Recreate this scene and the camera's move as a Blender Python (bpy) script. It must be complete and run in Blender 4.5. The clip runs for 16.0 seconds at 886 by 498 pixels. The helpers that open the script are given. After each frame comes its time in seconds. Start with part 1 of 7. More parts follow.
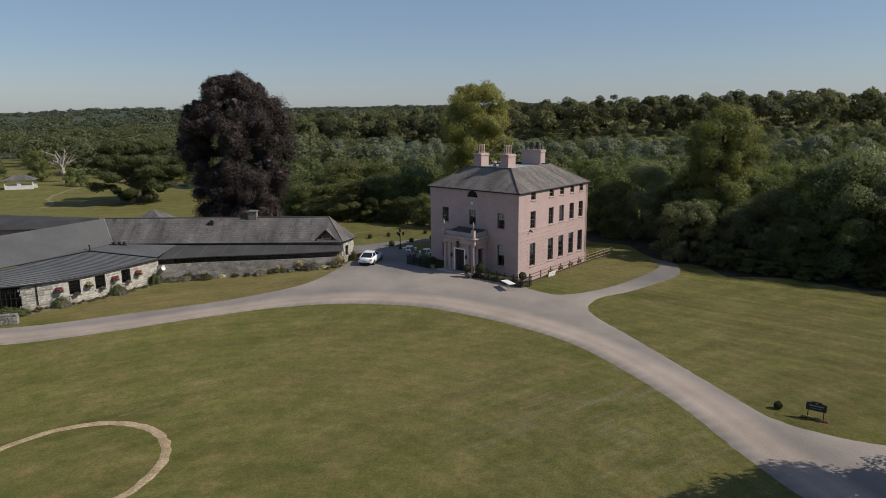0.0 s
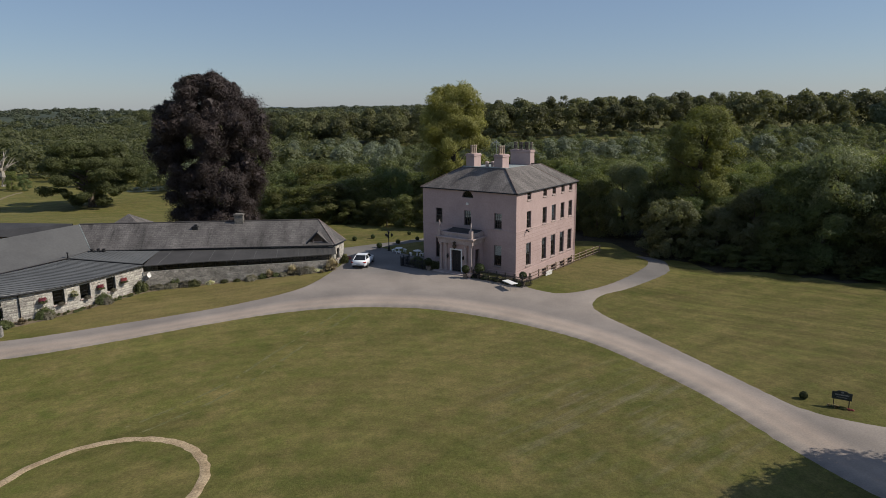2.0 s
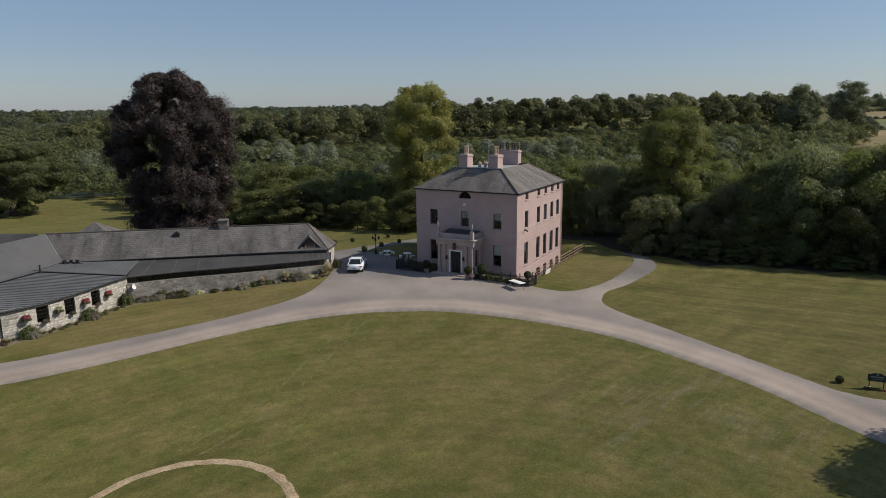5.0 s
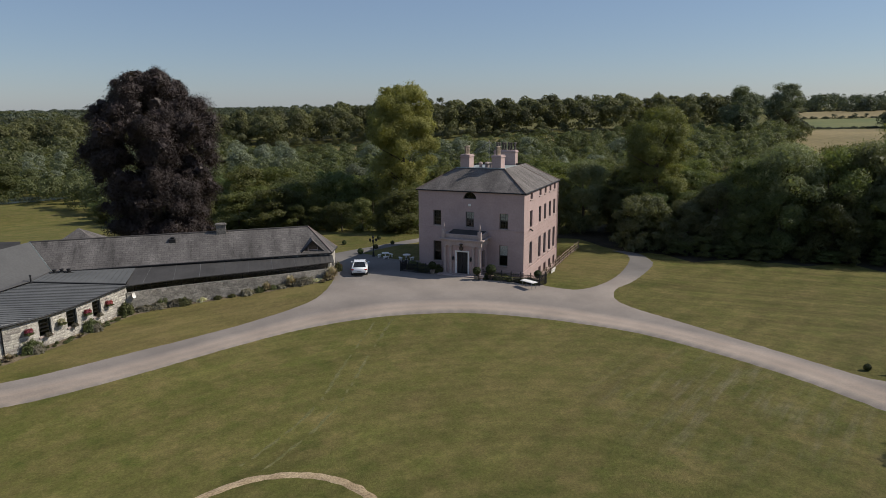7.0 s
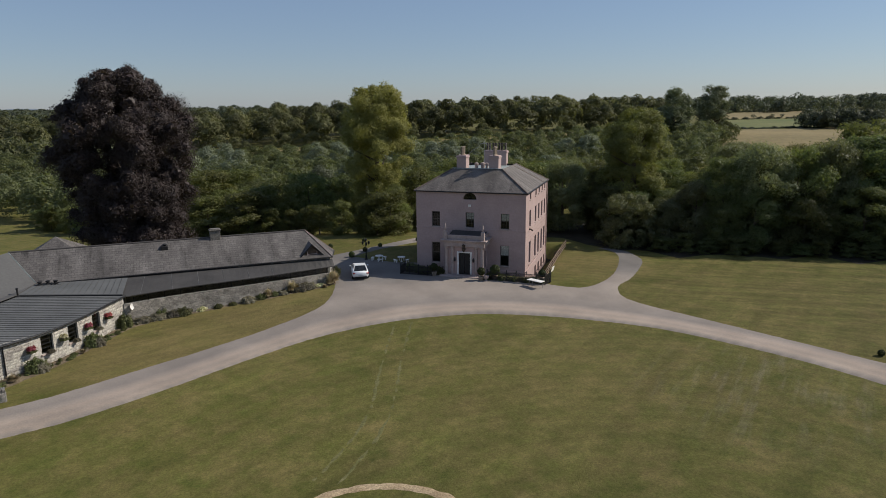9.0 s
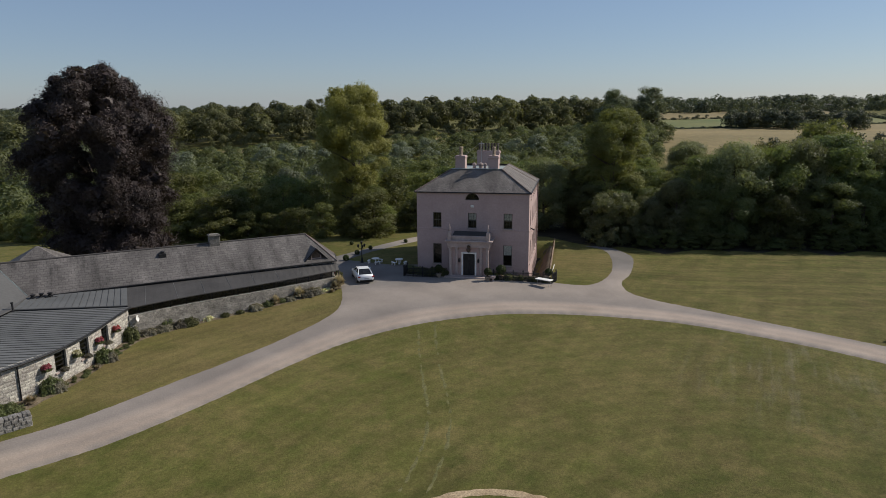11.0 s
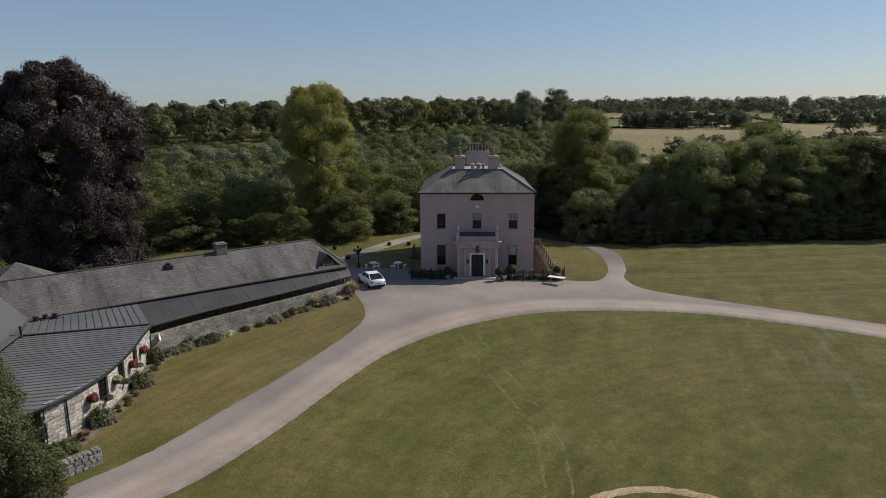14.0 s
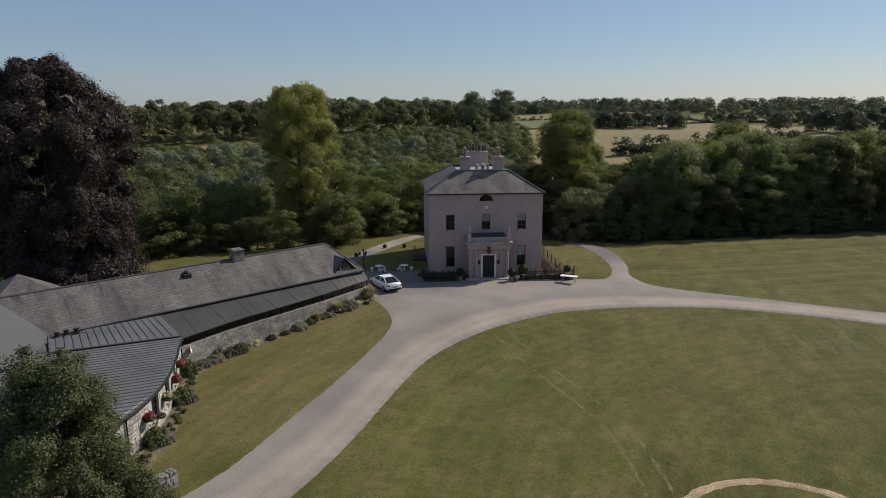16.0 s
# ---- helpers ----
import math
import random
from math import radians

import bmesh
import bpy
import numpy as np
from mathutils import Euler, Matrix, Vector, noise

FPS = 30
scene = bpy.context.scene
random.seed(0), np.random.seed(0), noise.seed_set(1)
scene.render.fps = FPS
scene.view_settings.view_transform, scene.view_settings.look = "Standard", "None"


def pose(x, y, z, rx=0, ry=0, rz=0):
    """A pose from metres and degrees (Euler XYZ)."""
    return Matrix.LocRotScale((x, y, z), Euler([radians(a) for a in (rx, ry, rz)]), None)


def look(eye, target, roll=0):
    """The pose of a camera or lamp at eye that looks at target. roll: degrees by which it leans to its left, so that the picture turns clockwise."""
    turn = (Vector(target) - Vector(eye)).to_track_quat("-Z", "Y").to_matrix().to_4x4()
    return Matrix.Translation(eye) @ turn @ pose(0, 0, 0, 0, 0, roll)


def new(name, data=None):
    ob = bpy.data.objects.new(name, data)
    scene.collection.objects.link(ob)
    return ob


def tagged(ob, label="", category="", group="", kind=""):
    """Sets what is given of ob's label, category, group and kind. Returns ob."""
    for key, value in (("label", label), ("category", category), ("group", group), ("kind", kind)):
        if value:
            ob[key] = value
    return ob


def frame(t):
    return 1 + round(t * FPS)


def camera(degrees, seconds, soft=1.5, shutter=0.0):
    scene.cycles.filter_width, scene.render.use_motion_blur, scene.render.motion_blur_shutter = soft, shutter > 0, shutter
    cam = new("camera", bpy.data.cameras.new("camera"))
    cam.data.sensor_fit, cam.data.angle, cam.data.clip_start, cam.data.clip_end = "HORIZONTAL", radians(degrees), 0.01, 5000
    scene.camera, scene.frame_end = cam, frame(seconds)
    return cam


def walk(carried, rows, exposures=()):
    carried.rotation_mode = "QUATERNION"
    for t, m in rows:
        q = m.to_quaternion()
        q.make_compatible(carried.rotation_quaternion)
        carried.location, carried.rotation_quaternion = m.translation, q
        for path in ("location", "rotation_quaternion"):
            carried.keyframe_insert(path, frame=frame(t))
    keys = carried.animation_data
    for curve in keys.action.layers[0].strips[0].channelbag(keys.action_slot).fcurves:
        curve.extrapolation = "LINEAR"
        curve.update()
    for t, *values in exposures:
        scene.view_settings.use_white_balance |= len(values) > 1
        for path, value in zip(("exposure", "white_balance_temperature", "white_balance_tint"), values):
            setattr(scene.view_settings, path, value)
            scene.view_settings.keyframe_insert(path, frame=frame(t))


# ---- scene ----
cam = camera(68.1, 16.0, 0.5)
METRES, EYE, TILT, LEAN, TURN = 60.0, 19.2, -0.9, -0.15, 0.0
ROWS = [
    (0.0, 0.0, 0.0, 0.0, -0.13, -11.13, 0.64),
    (0.5, -0.0227, 0.0019, 0.0002, -1.36, -11.13, 0.66),
    (1.0, -0.0472, 0.0043, 0.0004, -2.64, -11.13, 0.68),
    (1.5, -0.0705, 0.0071, 0.0006, -3.77, -11.12, 0.69),
    (2.0, -0.0959, 0.0108, 0.0007, -4.94, -11.13, 0.71),
    (2.5, -0.12, 0.0147, 0.0008, -6.02, -11.13, 0.72),
    (3.0, -0.146, 0.0197, 0.001, -7.23, -11.13, 0.72),
    (3.5, -0.1707, 0.0251, 0.001, -8.48, -11.12, 0.73),
    (4.0, -0.1972, 0.0314, 0.0011, -9.94, -11.12, 0.74),
    (6.5, -0.3339, 0.0731, 0.002, -15.96, -11.13, 0.81),
    (7.0, -0.366, 0.0849, 0.0023, -17.57, -11.14, 0.82),
    (7.5, -0.3942, 0.0962, 0.0027, -19.12, -11.15, 0.84),
    (8.0, -0.4264, 0.1104, 0.003, -20.89, -11.15, 0.86),
    (10.5, -0.5753, 0.1893, 0.0047, -27.88, -11.18, 0.92),
    (11.0, -0.6056, 0.2088, 0.005, -29.79, -11.19, 0.94),
    (11.5, -0.6336, 0.228, 0.0053, -31.47, -11.21, 0.95),
    (12.0, -0.6627, 0.2494, 0.0056, -33.09, -11.22, 0.97),
    (12.5, -0.6895, 0.2704, 0.0059, -34.52, -11.23, 0.98),
    (13.0, -0.7178, 0.2936, 0.0061, -36.05, -11.23, 1.0),
    (13.5, -0.7438, 0.3159, 0.0064, -37.57, -11.25, 1.02),
    (14.0, -0.7711, 0.3408, 0.007, -39.15, -11.27, 1.02),
    (14.5, -0.7958, 0.3644, 0.0073, -40.55, -11.27, 1.05),
    (15.0, -0.8218, 0.3906, 0.0081, -42.03, -11.28, 1.06),
    (15.5, -0.8455, 0.416, 0.0086, -43.46, -11.3, 1.07),
    (16.0, -0.8687, 0.4421, 0.0092, -44.88, -11.31, 1.08),
]
walk(cam, [(t, pose(0, 0, EYE, TILT, LEAN, TURN) @ pose(METRES * x, METRES * y, METRES * z, 90 + pitch, roll, yaw)) for t, x, y, z, yaw, pitch, roll in ROWS])

# ---- light ----
SUN_AZ, SUN_EL = radians(-11.0), radians(39.4)
to_sun = Vector((math.cos(SUN_AZ) * math.cos(SUN_EL), math.sin(SUN_AZ) * math.cos(SUN_EL), math.sin(SUN_EL)))
world = bpy.data.worlds.new("world")
scene.world = world
world.use_nodes = True
sky = world.node_tree.nodes.new("ShaderNodeTexSky")
sky.sky_type, sky.sun_disc = "NISHITA", False
sky.sun_elevation, sky.sun_rotation = SUN_EL, radians(101.0)
sky.air_density, sky.dust_density, sky.ozone_density = 1.0, 0.4, 3.5
back = world.node_tree.nodes["Background"]
back.inputs[1].default_value = 0.084
soften = world.node_tree.nodes.new("ShaderNodeHueSaturation")
soften.inputs["Saturation"].default_value = 1.08
haze = world.node_tree.nodes.new("ShaderNodeMix")
haze.data_type = "RGBA"
haze.inputs["Factor"].default_value, haze.inputs["B"].default_value = 0.42, (3.3, 4.1, 6.0, 1)
world.node_tree.links.new(sky.outputs[0], soften.inputs["Color"])
world.node_tree.links.new(soften.outputs["Color"], haze.inputs["A"])
world.node_tree.links.new(haze.outputs["Result"], back.inputs[0])
sun = new("sun", bpy.data.lights.new("sun", "SUN"))
sun.data.energy, sun.data.angle, sun.data.color = 4.25, radians(0.53), (1.0, 0.93, 0.82)
sun.matrix_world = look(Vector((0, 60, 0)) + to_sun * 150, (0, 60, 0))
scene.view_settings.exposure = 0.0


# ---- materials ----
def mat(name, a, b, scale=1.5, fine=14.0, rough=0.85, bump=0.25, metal=0.0, vary=0.25, spread=0.0, grain=0.35, island=False, third=None, specular=0.3):
    """A surface of two or three colours in soft patches, with grain, fine relief and some variety from piece to piece."""
    m = bpy.data.materials.new(name)
    m.use_nodes = True
    nt = m.node_tree
    N, L = nt.nodes.new, nt.links.new
    bsdf = nt.nodes["Principled BSDF"]
    bsdf.inputs["Roughness"].default_value, bsdf.inputs["Metallic"].default_value = rough, metal
    bsdf.inputs["Specular IOR Level"].default_value = specular
    co = N("ShaderNodeTexCoord")
    n1, n2 = N("ShaderNodeTexNoise"), N("ShaderNodeTexNoise")
    n1.inputs["Scale"].default_value, n1.inputs["Detail"].default_value, n1.inputs["Roughness"].default_value = scale, 4.0, 0.6
    n2.inputs["Scale"].default_value, n2.inputs["Detail"].default_value = fine, 3.0
    L(co.outputs["Object"], n1.inputs["Vector"]), L(co.outputs["Object"], n2.inputs["Vector"])
    ramp = N("ShaderNodeValToRGB")
    ramp.color_ramp.elements[0].position, ramp.color_ramp.elements[0].color = 0.36, (*a, 1)
    ramp.color_ramp.elements[1].position, ramp.color_ramp.elements[1].color = 0.64, (*b, 1)
    if third:
        e = ramp.color_ramp.elements.new(0.74)
        e.color = (*third, 1)
    L(n1.outputs["Fac"], ramp.inputs["Fac"])
    hsv = N("ShaderNodeHueSaturation")
    L(ramp.outputs["Color"], hsv.inputs["Color"])
    value = N("ShaderNodeMapRange")
    value.inputs["From Min"].default_value, value.inputs["From Max"].default_value = 0.3, 0.7
    value.inputs["To Min"].default_value, value.inputs["To Max"].default_value = 1 - grain, 1 + grain
    L(n2.outputs["Fac"], value.inputs["Value"])
    which = N("ShaderNodeNewGeometry") if island else N("ShaderNodeObjectInfo")
    one = N("ShaderNodeMapRange")
    one.inputs["To Min"].default_value, one.inputs["To Max"].default_value = 1 - vary, 1 + vary
    L(which.outputs["Random Per Island" if island else "Random"], one.inputs["Value"])
    mul = N("ShaderNodeMath")
    mul.operation = "MULTIPLY"
    L(value.outputs[0], mul.inputs[0]), L(one.outputs[0], mul.inputs[1])
    L(mul.outputs[0], hsv.inputs["Value"])
    if spread:
        hue = N("ShaderNodeMapRange")
        hue.inputs["To Min"].default_value, hue.inputs["To Max"].default_value = 0.5 - spread, 0.5 + spread
        L(which.outputs["Random Per Island" if island else "Random"], hue.inputs["Value"])
        L(hue.outputs[0], hsv.inputs["Hue"])
    L(hsv.outputs["Color"], bsdf.inputs["Base Color"])
    if bump:
        bp = N("ShaderNodeBump")
        bp.inputs["Strength"].default_value, bp.inputs["Distance"].default_value = bump, 0.05
        L(n2.outputs["Fac"], bp.inputs["Height"]), L(bp.outputs[0], bsdf.inputs["Normal"])
    m["hsv"] = hsv.name
    return m


def leaf_mat(name, a, b, tint=0.02, glow=0.45, vary=0.3, gloss=0.22):
    """Leaves: two colours that change from leaf to leaf and from tree to tree, some light through them."""
    m = bpy.data.materials.new(name)
    m.use_nodes = True
    nt = m.node_tree
    N, L = nt.nodes.new, nt.links.new
    bsdf, out = nt.nodes["Principled BSDF"], nt.nodes["Material Output"]
    bsdf.inputs["Roughness"].default_value, bsdf.inputs["Specular IOR Level"].default_value = 0.55, gloss
    geo, ob = N("ShaderNodeNewGeometry"), N("ShaderNodeObjectInfo")
    mix = N("ShaderNodeMix")
    mix.data_type = "RGBA"
    mix.inputs["A"].default_value, mix.inputs["B"].default_value = (*a, 1), (*b, 1)
    co, n1 = N("ShaderNodeTexCoord"), N("ShaderNodeTexNoise")
    n1.inputs["Scale"].default_value, n1.inputs["Detail"].default_value = 0.35, 3.0
    L(co.outputs["Object"], n1.inputs["Vector"])
    add = N("ShaderNodeMath")
    add.operation = "MULTIPLY_ADD"
    add.inputs[1].default_value, add.inputs[2].default_value = 0.46, -0.23
    L(geo.outputs["Random Per Island"], add.inputs[0])
    add2 = N("ShaderNodeMath")
    add2.operation = "ADD"
    add2.use_clamp = True
    L(n1.outputs["Fac"], add2.inputs[0]), L(add.outputs[0], add2.inputs[1])
    L(add2.outputs[0], mix.inputs["Factor"])
    hsv = N("ShaderNodeHueSaturation")
    hue, val = N("ShaderNodeMapRange"), N("ShaderNodeMapRange")
    hue.inputs["To Min"].default_value, hue.inputs["To Max"].default_value = 0.5 - tint, 0.5 + tint
    val.inputs["To Min"].default_value, val.inputs["To Max"].default_value = 1 - vary, 1 + vary
    L(ob.outputs["Random"], hue.inputs["Value"]), L(ob.outputs["Random"], val.inputs["Value"])
    L(hue.outputs[0], hsv.inputs["Hue"]), L(val.outputs[0], hsv.inputs["Value"])
    L(mix.outputs["Result"], hsv.inputs["Color"])
    L(hsv.outputs["Color"], bsdf.inputs["Base Color"])
    tr, ms = N("ShaderNodeBsdfTranslucent"), N("ShaderNodeMixShader")
    ms.inputs[0].default_value = glow
    through_leaf = N("ShaderNodeMix")
    through_leaf.data_type, through_leaf.blend_type = "RGBA", "MULTIPLY"
    through_leaf.inputs["Factor"].default_value, through_leaf.inputs["B"].default_value = 1.0, (1.2, 1.22, 0.66, 1)
    L(hsv.outputs["Color"], through_leaf.inputs["A"]), L(through_leaf.outputs["Result"], tr.inputs["Color"])
    L(bsdf.outputs[0], ms.inputs[1]), L(tr.outputs[0], ms.inputs[2]), L(ms.outputs[0], out.inputs["Surface"])
    return m


def glass_mat(name, tint):
    """A clear pane: it lets light through and shines by its Fresnel gloss."""
    m = bpy.data.materials.new(name)
    m.use_nodes = True
    nt = m.node_tree
    N, L = nt.nodes.new, nt.links.new
    fr, cl, gl, ms = N("ShaderNodeFresnel"), N("ShaderNodeBsdfTransparent"), N("ShaderNodeBsdfGlossy"), N("ShaderNodeMixShader")
    cl.inputs[0].default_value = (*tint, 1)
    gl.inputs["Roughness"].default_value = 0.03
    fr.inputs["IOR"].default_value = 1.5
    L(fr.outputs[0], ms.inputs[0]), L(cl.outputs[0], ms.inputs[1]), L(gl.outputs[0], ms.inputs[2])
    L(ms.outputs[0], nt.nodes["Material Output"].inputs["Surface"])
    return m


def grass_mat():
    """Mown summer grass: green and dry patches, clumps, and the faint stripes of the mower."""
    m = bpy.data.materials.new("mown_grass")
    m.use_nodes = True
    nt = m.node_tree
    N, L = nt.nodes.new, nt.links.new
    bsdf = nt.nodes["Principled BSDF"]
    bsdf.inputs["Roughness"].default_value, bsdf.inputs["Specular IOR Level"].default_value = 0.9, 0.12
    co = N("ShaderNodeTexCoord")

    def noise_of(scale, detail, rough=0.6, stretch=None):
        n = N("ShaderNodeTexNoise")
        n.inputs["Scale"].default_value, n.inputs["Detail"].default_value, n.inputs["Roughness"].default_value = scale, detail, rough
        src = co.outputs["Object"]
        if stretch:
            mp = N("ShaderNodeMapping")
            mp.inputs["Rotation"].default_value, mp.inputs["Scale"].default_value = (0, 0, stretch[0]), stretch[1]
            L(src, mp.inputs["Vector"])
            src = mp.outputs[0]
        L(src, n.inputs["Vector"])
        return n.outputs["Fac"]

    def mixed(fac, a, b, lo, hi):
        r = N("ShaderNodeMapRange")
        r.inputs["From Min"].default_value, r.inputs["From Max"].default_value = lo, hi
        L(fac, r.inputs["Value"])
        x = N("ShaderNodeMix")
        x.data_type = "RGBA"
        L(r.outputs[0], x.inputs["Factor"])
        for key, v in (("A", a), ("B", b)):
            if isinstance(v, tuple):
                x.inputs[key].default_value = (*v, 1)
            else:
                L(v, x.inputs[key])
        return x.outputs["Result"]

    green = mixed(noise_of(0.15, 6, 0.65), (0.101, 0.100, 0.026), (0.140, 0.125, 0.040), 0.35, 0.65)
    dry = mixed(noise_of(0.36, 7, 0.72, (0.5, (1.0, 0.8, 1.0))), green, (0.196, 0.150, 0.062), 0.43, 0.80)
    lush = mixed(noise_of(0.5, 6, 0.7), (0.082, 0.093, 0.021), dry, 0.28, 0.55)
    for spot, reach in (((-26.0, 67.5, 0), 15.0), ((-19.0, 72.5, 0), 11.0), ((-33.0, 63.5, 0), 9.0), ((19.5, 73.5, 0), 12.0), ((-2.0, 47.0, 0), 22.0), ((27.0, 52.0, 0), 26.0)):
        away = N("ShaderNodeVectorMath")
        away.operation = "DISTANCE"
        away.inputs[1].default_value = spot
        L(co.outputs["Object"], away.inputs[0])
        near = N("ShaderNodeMapRange")
        near.interpolation_type = "SMOOTHSTEP"
        near.inputs["From Min"].default_value, near.inputs["From Max"].default_value = reach, reach * 0.25
        near.inputs["To Max"].default_value = 0.75 if reach < 20 else 0.4
        L(away.outputs["Value"], near.inputs["Value"])
        both = N("ShaderNodeMath")
        both.operation = "MULTIPLY"
        L(near.outputs[0], both.inputs[0]), L(noise_of(0.3, 5, 0.65), both.inputs[1])
        lush = mixed(both.outputs[0], lush, (0.172, 0.134, 0.055), 0.08, 0.62)
    speck = noise_of(7.0, 5, 0.8)
    mottle = noise_of(2.3, 9, 0.78)
    stripe = N("ShaderNodeTexWave")
    stripe.wave_type, stripe.rings_direction = "RINGS", "Z"
    stripe.inputs["Scale"].default_value, stripe.inputs["Distortion"].default_value = 0.24, 3.5
    stripe.inputs["Detail"].default_value, stripe.inputs["Detail Scale"].default_value = 2.0, 0.5
    mp = N("ShaderNodeMapping")
    mp.inputs["Location"].default_value = (12, -22, 0)
    L(co.outputs["Object"], mp.inputs["Vector"]), L(mp.outputs[0], stripe.inputs["Vector"])
    r1, r2 = N("ShaderNodeMapRange"), N("ShaderNodeMapRange")
    r1.inputs["From Min"].default_value, r1.inputs["From Max"].default_value = 0.25, 0.75
    r1.inputs["To Min"].default_value, r1.inputs["To Max"].default_value = 0.58, 1.42
    L(speck, r1.inputs["Value"])
    r2.inputs["To Min"].default_value, r2.inputs["To Max"].default_value = 0.955, 1.045
    L(stripe.outputs["Fac"], r2.inputs["Value"])
    mul = N("ShaderNodeMath")
    mul.operation = "MULTIPLY"
    L(r1.outputs[0], mul.inputs[0]), L(r2.outputs[0], mul.inputs[1])
    r3, mul2 = N("ShaderNodeMapRange"), N("ShaderNodeMath")
    r3.inputs["From Min"].default_value, r3.inputs["From Max"].default_value = 0.3, 0.7
    r3.inputs["To Min"].default_value, r3.inputs["To Max"].default_value = 0.78, 1.20
    mul2.operation = "MULTIPLY"
    L(mottle, r3.inputs["Value"]), L(r3.outputs[0], mul2.inputs[0]), L(mul.outputs[0], mul2.inputs[1])

    def streaks(angle, long, scale):
        """Noise drawn out along the way the mower went."""
        n, m_ = N("ShaderNodeTexNoise"), N("ShaderNodeMapping")
        m_.vector_type = "TEXTURE"
        m_.inputs["Rotation"].default_value, m_.inputs["Scale"].default_value = (0, 0, radians(angle)), (long, 1, 1)
        n.inputs["Scale"].default_value, n.inputs["Detail"].default_value, n.inputs["Roughness"].default_value = scale, 4.0, 0.6
        L(co.outputs["Object"], m_.inputs["Vector"]), L(m_.outputs[0], n.inputs["Vector"])
        return n.outputs["Fac"]

    def patch_of(spot, reach, inner):
        away, near = N("ShaderNodeVectorMath"), N("ShaderNodeMapRange")
        away.operation, near.interpolation_type = "DISTANCE", "SMOOTHSTEP"
        away.inputs[1].default_value = spot
        L(co.outputs["Object"], away.inputs[0]), L(away.outputs["Value"], near.inputs["Value"])
        near.inputs["From Min"].default_value, near.inputs["From Max"].default_value = reach, inner
        return near.outputs[0]

    def times(a, b, op="MULTIPLY"):
        m_ = N("ShaderNodeMath")
        m_.operation = op
        for k, v in enumerate((a, b)):
            if isinstance(v, float):
                m_.inputs[k].default_value = v
            else:
                L(v, m_.inputs[k])
        return m_.outputs[0]

    def ranged(v, lo, hi, a, b):
        r = N("ShaderNodeMapRange")
        r.inputs["From Min"].default_value, r.inputs["From Max"].default_value = lo, hi
        r.inputs["To Min"].default_value, r.inputs["To Max"].default_value = a, b
        L(v, r.inputs["Value"])
        return r.outputs[0]

    east, south = patch_of((50.0, 60.0, 0), 36.0, 26.0), patch_of((8.5, 38.0, 0), 12.0, 4.0)
    pale = times(times(south, ranged(streaks(34.0, 9.0, 1.5), 0.48, 0.70, 0.0, 0.75)), ranged(noise_of(0.22, 4), 0.36, 0.56, 0.0, 0.9))
    lush = mixed(pale, lush, (0.205, 0.178, 0.108), 0.0, 1.0)
    # strips of the mower: over the east lawn, and fainter over the rest
    line = times(times(ranged(streaks(-34.8, 26.0, 0.55), 0.34, 0.66, -0.19, 0.19), east), 1.0, "ADD")
    faint = times(times(ranged(streaks(34.0, 12.0, 0.36), 0.34, 0.66, -0.17, 0.17), ranged(noise_of(0.07, 2), 0.4, 0.6, 0.3, 1.0)), 1.0, "ADD")
    swirl = ranged(streaks(8.0, 3.2, 0.42), 0.33, 0.67, 0.91, 1.09)
    hsv = N("ShaderNodeHueSaturation")
    L(lush, hsv.inputs["Color"]), L(times(times(mul2.outputs[0], swirl), times(line, faint)), hsv.inputs["Value"])
    L(hsv.outputs["Color"], bsdf.inputs["Base Color"])
    bp = N("ShaderNodeBump")
    bp.inputs["Strength"].default_value, bp.inputs["Distance"].default_value = 0.7, 0.06
    L(noise_of(17.0, 5, 0.8), bp.inputs["Height"]), L(bp.outputs[0], bsdf.inputs["Normal"])
    return m


